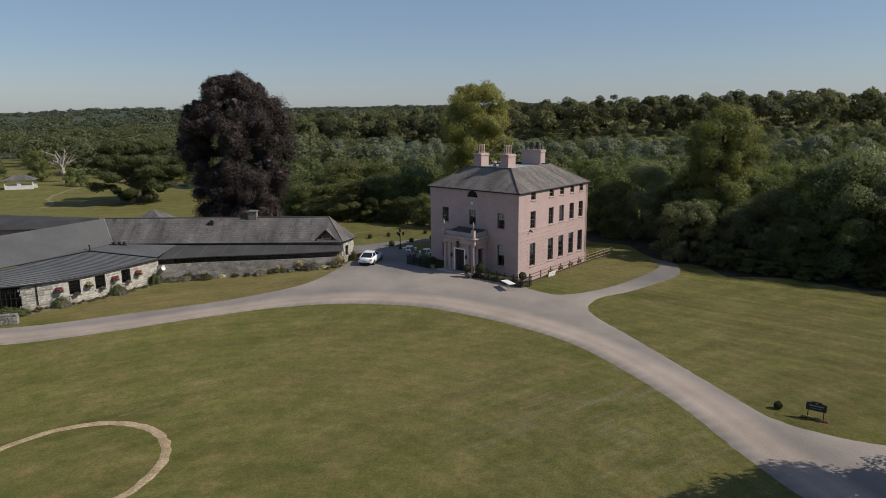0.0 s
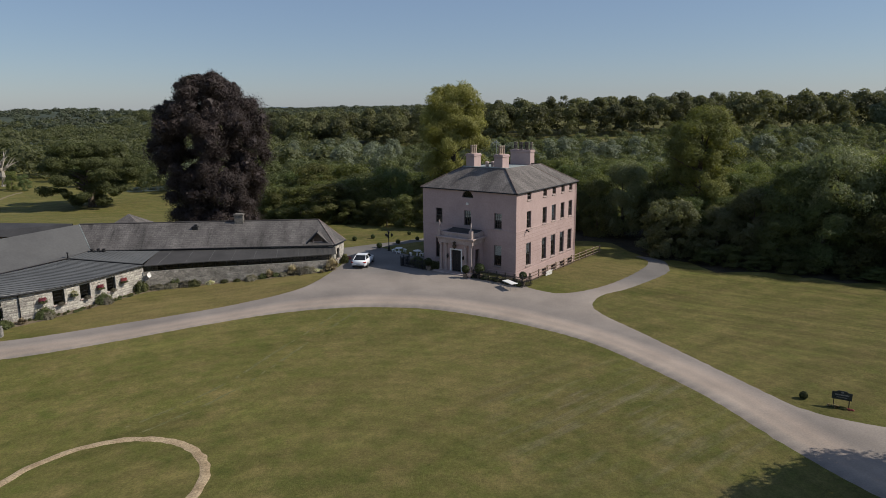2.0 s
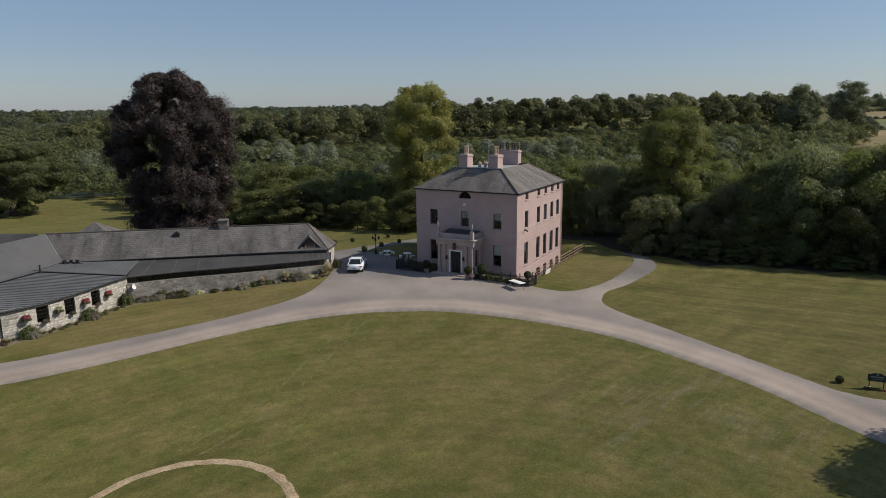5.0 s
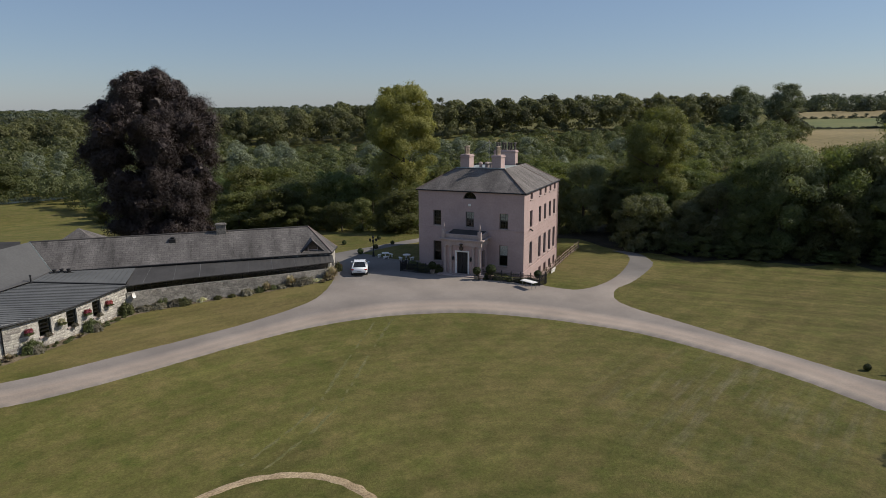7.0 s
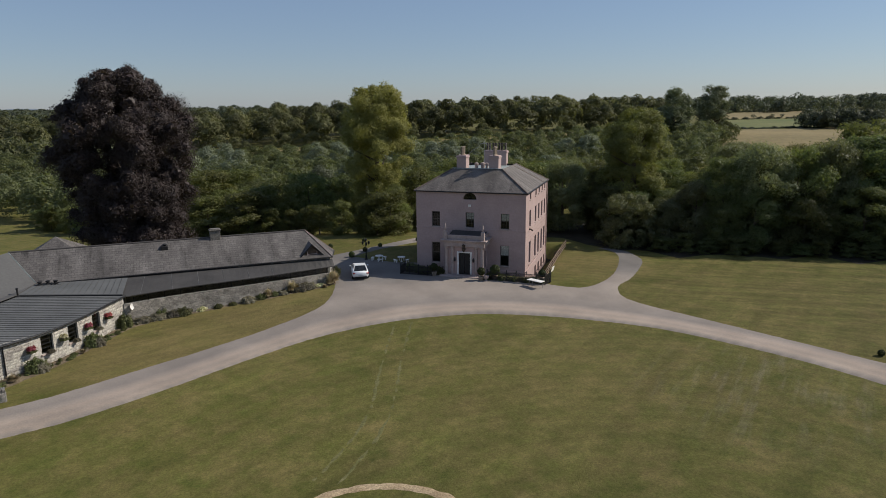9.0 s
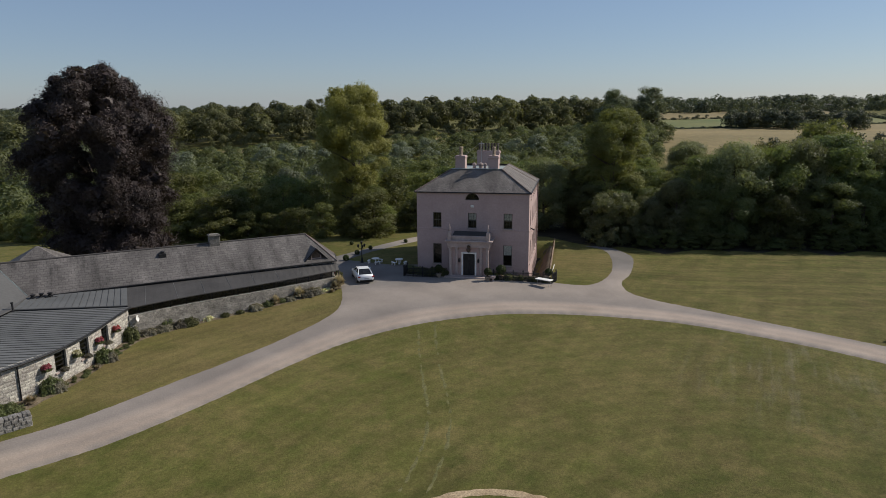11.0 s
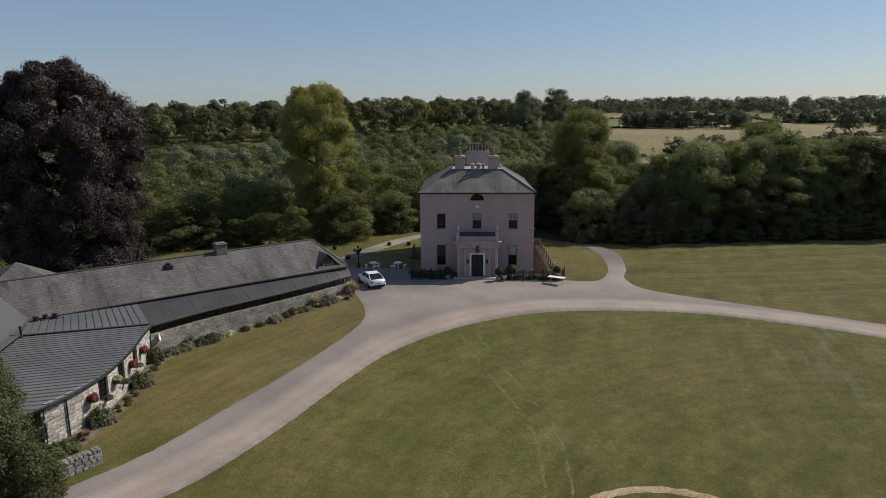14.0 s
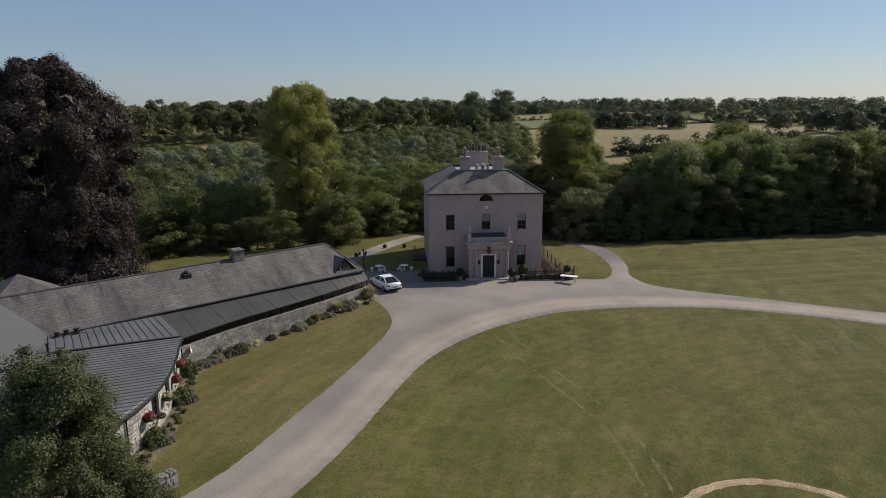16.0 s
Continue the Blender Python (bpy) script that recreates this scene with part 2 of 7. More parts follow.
def slate_mat(name, a, b, course=0.28, width=0.42, turn=0.0):
    """Roof slates in courses: uneven tones, dark joints, lichen and streaks. It lies on the mesh's own UV, in metres."""
    m = bpy.data.materials.new(name)
    m.use_nodes = True
    nt = m.node_tree
    N, L = nt.nodes.new, nt.links.new
    bsdf = nt.nodes["Principled BSDF"]
    bsdf.inputs["Roughness"].default_value = 0.75
    bsdf.inputs["Specular IOR Level"].default_value = 0.25
    co = N("ShaderNodeTexCoord")
    br = N("ShaderNodeTexBrick")
    br.offset = 0.5
    br.inputs["Color1"].default_value, br.inputs["Color2"].default_value = (*a, 1), (*b, 1)
    br.inputs["Mortar"].default_value = (a[0] * 0.66, a[1] * 0.66, a[2] * 0.66, 1)
    br.inputs["Scale"].default_value, br.inputs["Mortar Size"].default_value = 1.0, 0.016
    br.inputs["Brick Width"].default_value, br.inputs["Row Height"].default_value = width, course
    L(co.outputs["UV"], br.inputs["Vector"])
    n1, n2 = N("ShaderNodeTexNoise"), N("ShaderNodeTexNoise")
    n1.inputs["Scale"].default_value, n1.inputs["Detail"].default_value = 0.55, 6.0
    n2.inputs["Scale"].default_value, n2.inputs["Detail"].default_value = 6.0, 4.0
    mp = N("ShaderNodeMapping")
    mp.inputs["Scale"].default_value = (1.0, 0.35, 1.0)
    L(co.outputs["UV"], mp.inputs["Vector"]), L(mp.outputs[0], n1.inputs["Vector"]), L(co.outputs["UV"], n2.inputs["Vector"])
    r1, r2 = N("ShaderNodeMapRange"), N("ShaderNodeMapRange")
    for r, n, lo, hi in ((r1, n1, 0.62, 1.34), (r2, n2, 0.82, 1.18)):
        r.inputs["From Min"].default_value, r.inputs["From Max"].default_value = 0.3, 0.7
        r.inputs["To Min"].default_value, r.inputs["To Max"].default_value = lo, hi
        L(n.outputs["Fac"], r.inputs["Value"])
    mul = N("ShaderNodeMath")
    mul.operation = "MULTIPLY"
    L(r1.outputs[0], mul.inputs[0]), L(r2.outputs[0], mul.inputs[1])
    # dark weather stains that run down the slope
    n3, mp3, r3, mul3 = N("ShaderNodeTexNoise"), N("ShaderNodeMapping"), N("ShaderNodeMapRange"), N("ShaderNodeMath")
    n3.inputs["Scale"].default_value, n3.inputs["Detail"].default_value, n3.inputs["Roughness"].default_value = 0.9, 6.0, 0.65
    mp3.inputs["Scale"].default_value = (1.0, 0.3, 1.0)
    r3.inputs["From Min"].default_value, r3.inputs["From Max"].default_value = 0.54, 0.70
    r3.inputs["To Min"].default_value, r3.inputs["To Max"].default_value = 1.06, 0.52
    mul3.operation = "MULTIPLY"
    L(co.outputs["UV"], mp3.inputs["Vector"]), L(mp3.outputs[0], n3.inputs["Vector"]), L(n3.outputs["Fac"], r3.inputs["Value"])
    L(mul.outputs[0], mul3.inputs[0]), L(r3.outputs[0], mul3.inputs[1])
    hsv = N("ShaderNodeHueSaturation")
    L(br.outputs["Color"], hsv.inputs["Color"]), L(mul3.outputs[0], hsv.inputs["Value"])
    L(hsv.outputs["Color"], bsdf.inputs["Base Color"])
    bp = N("ShaderNodeBump")
    bp.inputs["Strength"].default_value, bp.inputs["Distance"].default_value = 0.7, 0.03
    bp.invert = True
    L(br.outputs["Fac"], bp.inputs["Height"]), L(bp.outputs[0], bsdf.inputs["Normal"])
    return m


GRASS = grass_mat()
GRASS.node_tree.nodes["Principled BSDF"].inputs["Diffuse Roughness"].default_value = 0.22
GRAVEL = mat("gravel", (0.262, 0.230, 0.202), (0.348, 0.305, 0.267), 0.16, 9.0, 0.95, 0.3, grain=0.09, vary=0.0)
# pale wheel tracks beside the lawn, loose grey stones further out
gt = GRAVEL.node_tree
g_edge, g_ramp, g_mix, g_noise, g_add = (gt.nodes.new(k) for k in ("ShaderNodeAttribute", "ShaderNodeValToRGB", "ShaderNodeMix", "ShaderNodeTexNoise", "ShaderNodeMath"))
g_edge.attribute_name = "edge"
g_noise.inputs["Scale"].default_value, g_noise.inputs["Detail"].default_value = 1.3, 4.0
g_add.operation = "MULTIPLY_ADD"
g_add.inputs[1].default_value = 0.13
g_soft = gt.nodes.new("ShaderNodeMath")
g_soft.operation = "MULTIPLY"
g_soft.inputs[1].default_value = 0.25
gt.links.new(g_noise.outputs["Fac"], g_soft.inputs[0]), gt.links.new(g_soft.outputs[0], g_add.inputs[2])
gt.links.new(g_edge.outputs["Fac"], g_add.inputs[0])
cr = g_ramp.color_ramp
cr.elements[0].position, cr.elements[0].color = 0.13, (0.64, 0.635, 0.64, 1)
cr.elements[1].position, cr.elements[1].color = 0.21, (0.92, 0.89, 0.86, 1)
for pos, c in ((0.27, (1.15, 1.06, 0.98, 1)), (0.35, (1.01, 0.95, 0.90, 1)), (0.43, (1.13, 1.04, 0.97, 1)), (0.51, (0.96, 0.92, 0.89, 1)), (0.60, (0.74, 0.735, 0.74, 1)), (1.0, (0.90, 0.88, 0.865, 1))):
    cr.elements.new(pos).color = c
gt.links.new(g_add.outputs[0], g_ramp.inputs["Fac"])
g_mix.data_type, g_mix.blend_type = "RGBA", "MULTIPLY"
g_mix.inputs["Factor"].default_value = 1.0
g_hsv, g_bsdf = gt.nodes[GRAVEL["hsv"]], gt.nodes["Principled BSDF"]
gt.links.new(g_hsv.outputs["Color"], g_mix.inputs["A"]), gt.links.new(g_ramp.outputs["Color"], g_mix.inputs["B"])
# greyer chippings on the east path; in the rear court it deepens the house's shade
g_grey, g_hue = gt.nodes.new("ShaderNodeTexCoord"), gt.nodes.new("ShaderNodeMix")
g_hue.data_type, g_hue.blend_type = "RGBA", "MULTIPLY"
g_hue.inputs["B"].default_value = (0.60, 0.64, 0.68, 1)
fields = []
for spot, reach in (((26.5, 77.0, 0), 14.0), ((-5.0, 86.0, 0), 15.0)):
    away, near = gt.nodes.new("ShaderNodeVectorMath"), gt.nodes.new("ShaderNodeMapRange")
    away.operation, near.interpolation_type = "DISTANCE", "SMOOTHSTEP"
    away.inputs[1].default_value = spot
    near.inputs["From Min"].default_value, near.inputs["From Max"].default_value = reach, reach * 0.6
    gt.links.new(g_grey.outputs["Object"], away.inputs[0]), gt.links.new(away.outputs["Value"], near.inputs["Value"])
    fields.append(near.outputs[0])
g_max = gt.nodes.new("ShaderNodeMath")
g_max.operation = "MAXIMUM"
gt.links.new(fields[0], g_max.inputs[0]), gt.links.new(fields[1], g_max.inputs[1]), gt.links.new(g_max.outputs[0], g_hue.inputs["Factor"])
gt.links.new(g_mix.outputs["Result"], g_hue.inputs["A"]), gt.links.new(g_hue.outputs["Result"], g_bsdf.inputs["Base Color"])
EARTH = mat("bare_earth", (0.30, 0.22, 0.13), (0.42, 0.32, 0.20), 1.2, 9.0, 0.95, 0.5, vary=0.0)
SOIL = mat("bed_soil", (0.10, 0.075, 0.05), (0.19, 0.15, 0.10), 1.6, 8.0, 0.95, 0.6, vary=0.0)
STUBBLE = mat("stubble_field", (0.190, 0.150, 0.066), (0.245, 0.190, 0.086), 0.02, 0.4, 0.95, 0.1, vary=0.0, grain=0.15)
MEADOW = mat("far_meadow", (0.10, 0.12, 0.035), (0.15, 0.15, 0.05), 0.02, 0.4, 0.95, 0.1, vary=0.0, grain=0.15)
WATER = mat("pond_water", (0.05, 0.07, 0.08), (0.07, 0.09, 0.10), 0.1, 2.0, 0.08, 0.05, vary=0.0)
RENDER = mat("pink_render", (0.405, 0.296, 0.276), (0.455, 0.338, 0.315), 0.5, 5.0, 0.9, 0.15, vary=0.0, grain=0.06)
SASH = mat("sash_paint", (0.11, 0.10, 0.09), (0.16, 0.145, 0.13), 1.2, 9.0, 0.6, 0.05, vary=0.04, grain=0.08)
TRIMMED = mat("stone_trim", (0.33, 0.262, 0.238), (0.42, 0.338, 0.308), 1.2, 9.0, 0.85, 0.15, vary=0.04, grain=0.1)
LIMEWHITE = mat("white_paint", (0.70, 0.68, 0.64), (0.80, 0.78, 0.74), 1.5, 9.0, 0.6, 0.05, vary=0.03, grain=0.06)
SLATE = slate_mat("house_slate", (0.136, 0.120, 0.110), (0.178, 0.158, 0.143), 0.2, 0.3)
SLATE_OLD = slate_mat("wing_slate", (0.108, 0.098, 0.093), (0.138, 0.126, 0.118), 0.30, 0.55)
LEAD = mat("roof_lead", (0.24, 0.27, 0.26), (0.33, 0.36, 0.34), 1.0, 6.0, 0.6, 0.1, vary=0.0)
RIDGE = mat("ridge_tile", (0.13, 0.10, 0.09), (0.20, 0.155, 0.135), 1.5, 9.0, 0.8, 0.2)
ZINC = mat("grey_seam_metal", (0.104, 0.107, 0.107), (0.132, 0.135, 0.135), 0.3, 5.0, 0.65, 0.04, vary=0.05, grain=0.06, specular=0.2)
DARKMETAL = mat("dark_sheet_metal", (0.048, 0.045, 0.043), (0.068, 0.064, 0.061), 0.4, 6.0, 0.65, 0.04, vary=0.05, grain=0.1)
FELT = mat("grey_roof_felt", (0.078, 0.077, 0.077), (0.096, 0.095, 0.094), 0.25, 5.0, 0.8, 0.1, vary=0.0, grain=0.08)
STONEWALL = mat("wall_mortar", (0.25, 0.235, 0.21), (0.36, 0.335, 0.30), 2.2, 9.0, 0.95, 0.6, vary=0.0)
STONE = mat("limestone", (0.255, 0.232, 0.20), (0.50, 0.465, 0.41), 2.4, 9.0, 0.9, 0.5, vary=0.3, spread=0.015)
LIMEMORTAR = mat("lime_mortar", (0.36, 0.335, 0.295), (0.48, 0.45, 0.40), 2.2, 9.0, 0.95, 0.6, vary=0.0)
RUBBLE = mat("grey_rubble", (0.20, 0.19, 0.175), (0.32, 0.30, 0.275), 3.2, 14.0, 0.95, 0.9, vary=0.3)
BLACK = mat("black_iron", (0.012, 0.012, 0.013), (0.025, 0.024, 0.024), 3.0, 20.0, 0.5, 0.05, vary=0.0)
DARKWOOD = mat("dark_timber", (0.045, 0.032, 0.022), (0.09, 0.065, 0.045), 2.0, 18.0, 0.8, 0.3, vary=0.2)
FENCEWOOD = mat("weathered_fence_wood", (0.14, 0.10, 0.07), (0.24, 0.18, 0.13), 2.0, 18.0, 0.9, 0.3, vary=0.2)
BARK = mat("bark", (0.07, 0.055, 0.04), (0.13, 0.105, 0.08), 1.5, 9.0, 0.95, 0.8)
DEADWOOD = mat("bleached_dead_wood", (0.25, 0.22, 0.18), (0.38, 0.34, 0.29), 0.6, 6.0, 0.9, 0.5, vary=0.0)
POT = mat("clay_pot", (0.27, 0.21, 0.155), (0.38, 0.31, 0.24), 3.0, 12.0, 0.9, 0.2)
CARWHITE = mat("white_car_paint", (0.72, 0.73, 0.74), (0.76, 0.77, 0.78), 0.5, 3.0, 0.25, 0.0, vary=0.0, grain=0.01, specular=0.5)
RUBBER = mat("rubber", (0.015, 0.015, 0.015), (0.03, 0.03, 0.03), 4.0, 20.0, 0.8, 0.1)
ALLOY = mat("alloy", (0.35, 0.35, 0.36), (0.45, 0.45, 0.46), 4.0, 20.0, 0.35, 0.0, metal=0.8)
REDLENS = mat("red_lens", (0.30, 0.01, 0.01), (0.40, 0.02, 0.015), 4.0, 20.0, 0.2, 0.0)
PLATE = mat("plate", (0.5, 0.5, 0.48), (0.6, 0.6, 0.58), 4.0, 20.0, 0.4, 0.0)
SIGNBLUE = mat("dark_green_sign_paint", (0.018, 0.025, 0.024), (0.028, 0.036, 0.034), 2.0, 9.0, 0.5, 0.05)
CREAM = mat("cream_paint", (0.45, 0.43, 0.38), (0.52, 0.50, 0.45), 2.0, 9.0, 0.6, 0.05)
BLIND = mat("roller_blind", (0.78, 0.75, 0.70), (0.84, 0.81, 0.76), 2.0, 9.0, 0.8, 0.05)
GLASS = glass_mat("window_glass", (0.88, 0.90, 0.90))
# dark colour that stands for rooms with little light
DARKROOM = mat("dim_interior", (0.05, 0.045, 0.04), (0.08, 0.07, 0.06), 1.0, 5.0, 0.9, 0.0)
SCORED = mat("scored_render", (0.405, 0.296, 0.276), (0.455, 0.338, 0.315), 0.5, 5.0, 0.9, 0.0, vary=0.0, grain=0.06)
st = SCORED.node_tree
s_co, s_map, s_brick, s_bump, s_mix = (st.nodes.new(k) for k in ("ShaderNodeTexCoord", "ShaderNodeMapping", "ShaderNodeTexBrick", "ShaderNodeBump", "ShaderNodeMix"))
s_map.inputs["Rotation"].default_value = (radians(-90), 0, 0)
s_brick.inputs["Scale"].default_value, s_brick.inputs["Mortar Size"].default_value = 1.0, 0.012
s_brick.inputs["Brick Width"].default_value, s_brick.inputs["Row Height"].default_value = 0.95, 0.42
s_bump.inputs["Strength"].default_value, s_bump.inputs["Distance"].default_value = 0.8, 0.02
s_bump.invert = True
st.links.new(s_co.outputs["Object"], s_map.inputs["Vector"]), st.links.new(s_map.outputs[0], s_brick.inputs["Vector"])
st.links.new(s_brick.outputs["Fac"], s_bump.inputs["Height"]), st.links.new(s_bump.outputs[0], st.nodes["Principled BSDF"].inputs["Normal"])
s_mix.data_type = "RGBA"
s_mix.inputs["B"].default_value = (0.33, 0.225, 0.205, 1)
st.links.new(s_brick.outputs["Fac"], s_mix.inputs["Factor"]), st.links.new(st.nodes[SCORED["hsv"]].outputs["Color"], s_mix.inputs["A"])
st.links.new(s_mix.outputs["Result"], st.nodes["Principled BSDF"].inputs["Base Color"])
LEAF_GREEN = leaf_mat("green_leaves", (0.080, 0.092, 0.031), (0.222, 0.232, 0.084))
LEAF_WARM = leaf_mat("yellowing_leaves", (0.160, 0.170, 0.048), (0.395, 0.390, 0.126), 0.01, 0.42, 0.08)
LEAF_LIME = leaf_mat("lime_leaves", (0.100, 0.112, 0.033), (0.270, 0.272, 0.088), 0.01, 0.4, 0.08)
LEAF_DARK = leaf_mat("dark_leaves", (0.062, 0.078, 0.030), (0.180, 0.200, 0.084))
LEAF_PALE = leaf_mat("pale_glossy_leaves", (0.098, 0.110, 0.050), (0.265, 0.278, 0.140), 0.01, 0.42, 0.3, 0.4)
LEAF_OLIVE = leaf_mat("olive_leaves", (0.082, 0.092, 0.033), (0.196, 0.200, 0.078), 0.015, 0.42)
LEAF_GREY = leaf_mat("willow_leaves", (0.120, 0.136, 0.092), (0.215, 0.232, 0.166), 0.01, 0.35)
LEAF_COPPER = leaf_mat("copper_leaves", (0.034, 0.025, 0.024), (0.060, 0.043, 0.040), 0.01, 0.25, 0.3, 0.3)
LEAF_BOX = leaf_mat("box_leaves", (0.034, 0.048, 0.018), (0.075, 0.092, 0.032), 0.01, 0.25)
# far and hill leaves: some grey-blue distance haze put into the base colour
LEAF_FAR = leaf_mat("hazed_far_leaves", (0.076, 0.086, 0.042), (0.180, 0.188, 0.092), 0.02)
LEAF_HILL = leaf_mat("hazed_hill_leaves", (0.056, 0.066, 0.044), (0.120, 0.132, 0.086), 0.02, 0.3)
LEAF_RIDGE = leaf_mat("ridge_leaves", (0.070, 0.068, 0.034), (0.170, 0.154, 0.078), 0.03, 0.38)
PETAL_RED = leaf_mat("red_petals", (0.26, 0.035, 0.05), (0.46, 0.15, 0.18), 0.02)
PETAL_PALE = leaf_mat("pale_petals", (0.50, 0.48, 0.30), (0.70, 0.68, 0.50), 0.02)
STRAW = leaf_mat("dry_grass_blades", (0.36, 0.29, 0.19), (0.56, 0.48, 0.35), 0.01, 0.2)
LEAF_BED = leaf_mat("bed_leaves", (0.062, 0.072, 0.026), (0.150, 0.160, 0.064), 0.02, 0.3)
LAVENDER = leaf_mat("lavender_leaves", (0.16, 0.15, 0.11), (0.28, 0.25, 0.20), 0.01)


# ---- builders ----
def mesh_of(bm, name):
    me = bpy.data.meshes.new(name)
    bm.normal_update()
    bm.to_mesh(me)
    bm.free()
    return me


def part(name, bm, material, parent=None, label="", at=None, smooth=False):
    ob = new(name, mesh_of(bm, name))
    ob.data.materials.append(material)
    if smooth:
        ob.data.polygons.foreach_set("use_smooth", [True] * len(ob.data.polygons))
    if parent:
        ob.parent = parent
    if at is not None:
        ob.matrix_basis = at
    if label:
        ob["label"] = label
    return ob


def share(name, mesh, parent=None, at=None, label=""):
    ob = new(name, mesh)
    if parent:
        ob.parent = parent
    if at is not None:
        ob.matrix_basis = at
    if label:
        ob["label"] = label
    return ob


def group_at(name, m):
    ob = new(name)
    ob.empty_display_size = 0.3
    ob.matrix_basis = m
    return ob


def box(bm, x0, x1, y0, y1, z0, z1, bevel=0.0):
    c = bmesh.ops.create_cube(bm, size=1.0, matrix=Matrix.LocRotScale(((x0 + x1) / 2, (y0 + y1) / 2, (z0 + z1) / 2), None, (x1 - x0, y1 - y0, z1 - z0)))
    if bevel:
        es = list({e for v in c["verts"] for e in v.link_edges})
        bmesh.ops.bevel(bm, geom=es, offset=bevel, segments=1, affect="EDGES")
    return bm


def B(x0, x1, y0, y1, z0, z1, bevel=0.0):
    return box(bmesh.new(), x0, x1, y0, y1, z0, z1, bevel)


def turned(bm, rings, seg=12, centre=(0, 0)):
    """A turned body: rings of (radius, height)."""
    old = None
    for r, z in rings:
        row = [bm.verts.new((centre[0] + r * math.cos(2 * math.pi * i / seg), centre[1] + r * math.sin(2 * math.pi * i / seg), z)) for i in range(seg)]
        if old:
            for i in range(seg):
                bm.faces.new((old[i], old[(i + 1) % seg], row[(i + 1) % seg], row[i]))
        else:
            bm.faces.new(row[::-1])
        old = row
    bm.faces.new(old)
    return bm


def tube(bm, points, radii, seg=6):
    """A tapered limb along points."""
    old = None
    for i, p in enumerate(points):
        d = Vector(points[min(i + 1, len(points) - 1)]) - Vector(points[max(i - 1, 0)])
        q = d.to_track_quat("Z", "Y")
        row = [bm.verts.new(Vector(p) + q @ Vector((radii[i] * math.cos(2 * math.pi * k / seg), radii[i] * math.sin(2 * math.pi * k / seg), 0))) for k in range(seg)]
        if old:
            for k in range(seg):
                bm.faces.new((old[k], old[(k + 1) % seg], row[(k + 1) % seg], row[k]))
        else:
            bm.faces.new(row[::-1])
        old = row
    bm.faces.new(old)
    return bm


def sheet(bm, loops, uv=False):
    """Faces from loops of points; with uv, each face is laid out in metres along its own slope."""
    layer = bm.loops.layers.uv.verify() if uv else None
    for pts in loops:
        f = bm.faces.new([bm.verts.new(p) for p in pts])
        if uv:
            f.normal_update()
            n = f.normal
            u = Vector((-n.y, n.x, 0))
            u = u.normalized() if u.length > 1e-4 else Vector((1, 0, 0))
            v = n.cross(u)
            for lp in f.loops:
                lp[layer].uv = (lp.vert.co.dot(u), lp.vert.co.dot(v))
    return bm


def quads(name, corners, material):
    """A mesh of loose leaves: corners is an array n x 4 x 3 or n x 3 x 3."""
    n = len(corners)
    me = bpy.data.meshes.new(name)
    k = corners.shape[1]
    me.vertices.add(k * n)
    me.loops.add(k * n)
    me.polygons.add(n)
    me.vertices.foreach_set("co", np.ascontiguousarray(corners, np.float32).ravel())
    me.loops.foreach_set("vertex_index", np.arange(k * n, dtype=np.int32))
    me.polygons.foreach_set("loop_start", np.arange(0, k * n, k, dtype=np.int32))
    me.update(calc_edges=True)
    me.validate()
    me.materials.append(material)
    return me


def leaf_quads(rng, P, nrm, size, flat=0.42, long=1.5, fine=False):
    """Leaf sprays at P that face roughly along nrm."""
    n = len(P)
    d = nrm + flat * rng.normal(size=(n, 3))
    d /= np.linalg.norm(d, axis=1)[:, None]
    a = np.cross(d, rng.normal(size=(n, 3)))
    a /= np.linalg.norm(a, axis=1)[:, None] + 1e-9
    b = np.cross(d, a)
    s = size * rng.uniform(0.6, 1.3, size=(n, 1))
    bend = d * s * 0.25
    if fine:
        return np.stack([P - a * s * long / 2 - b * s / 2, P - a * s * long / 2 + b * s / 2 + bend, P + a * s * long / 2], 1)
    return np.stack([P - a * s * long / 2, P - b * s / 2 + bend, P + a * s * long / 2, P + b * s / 2 + bend], 1)


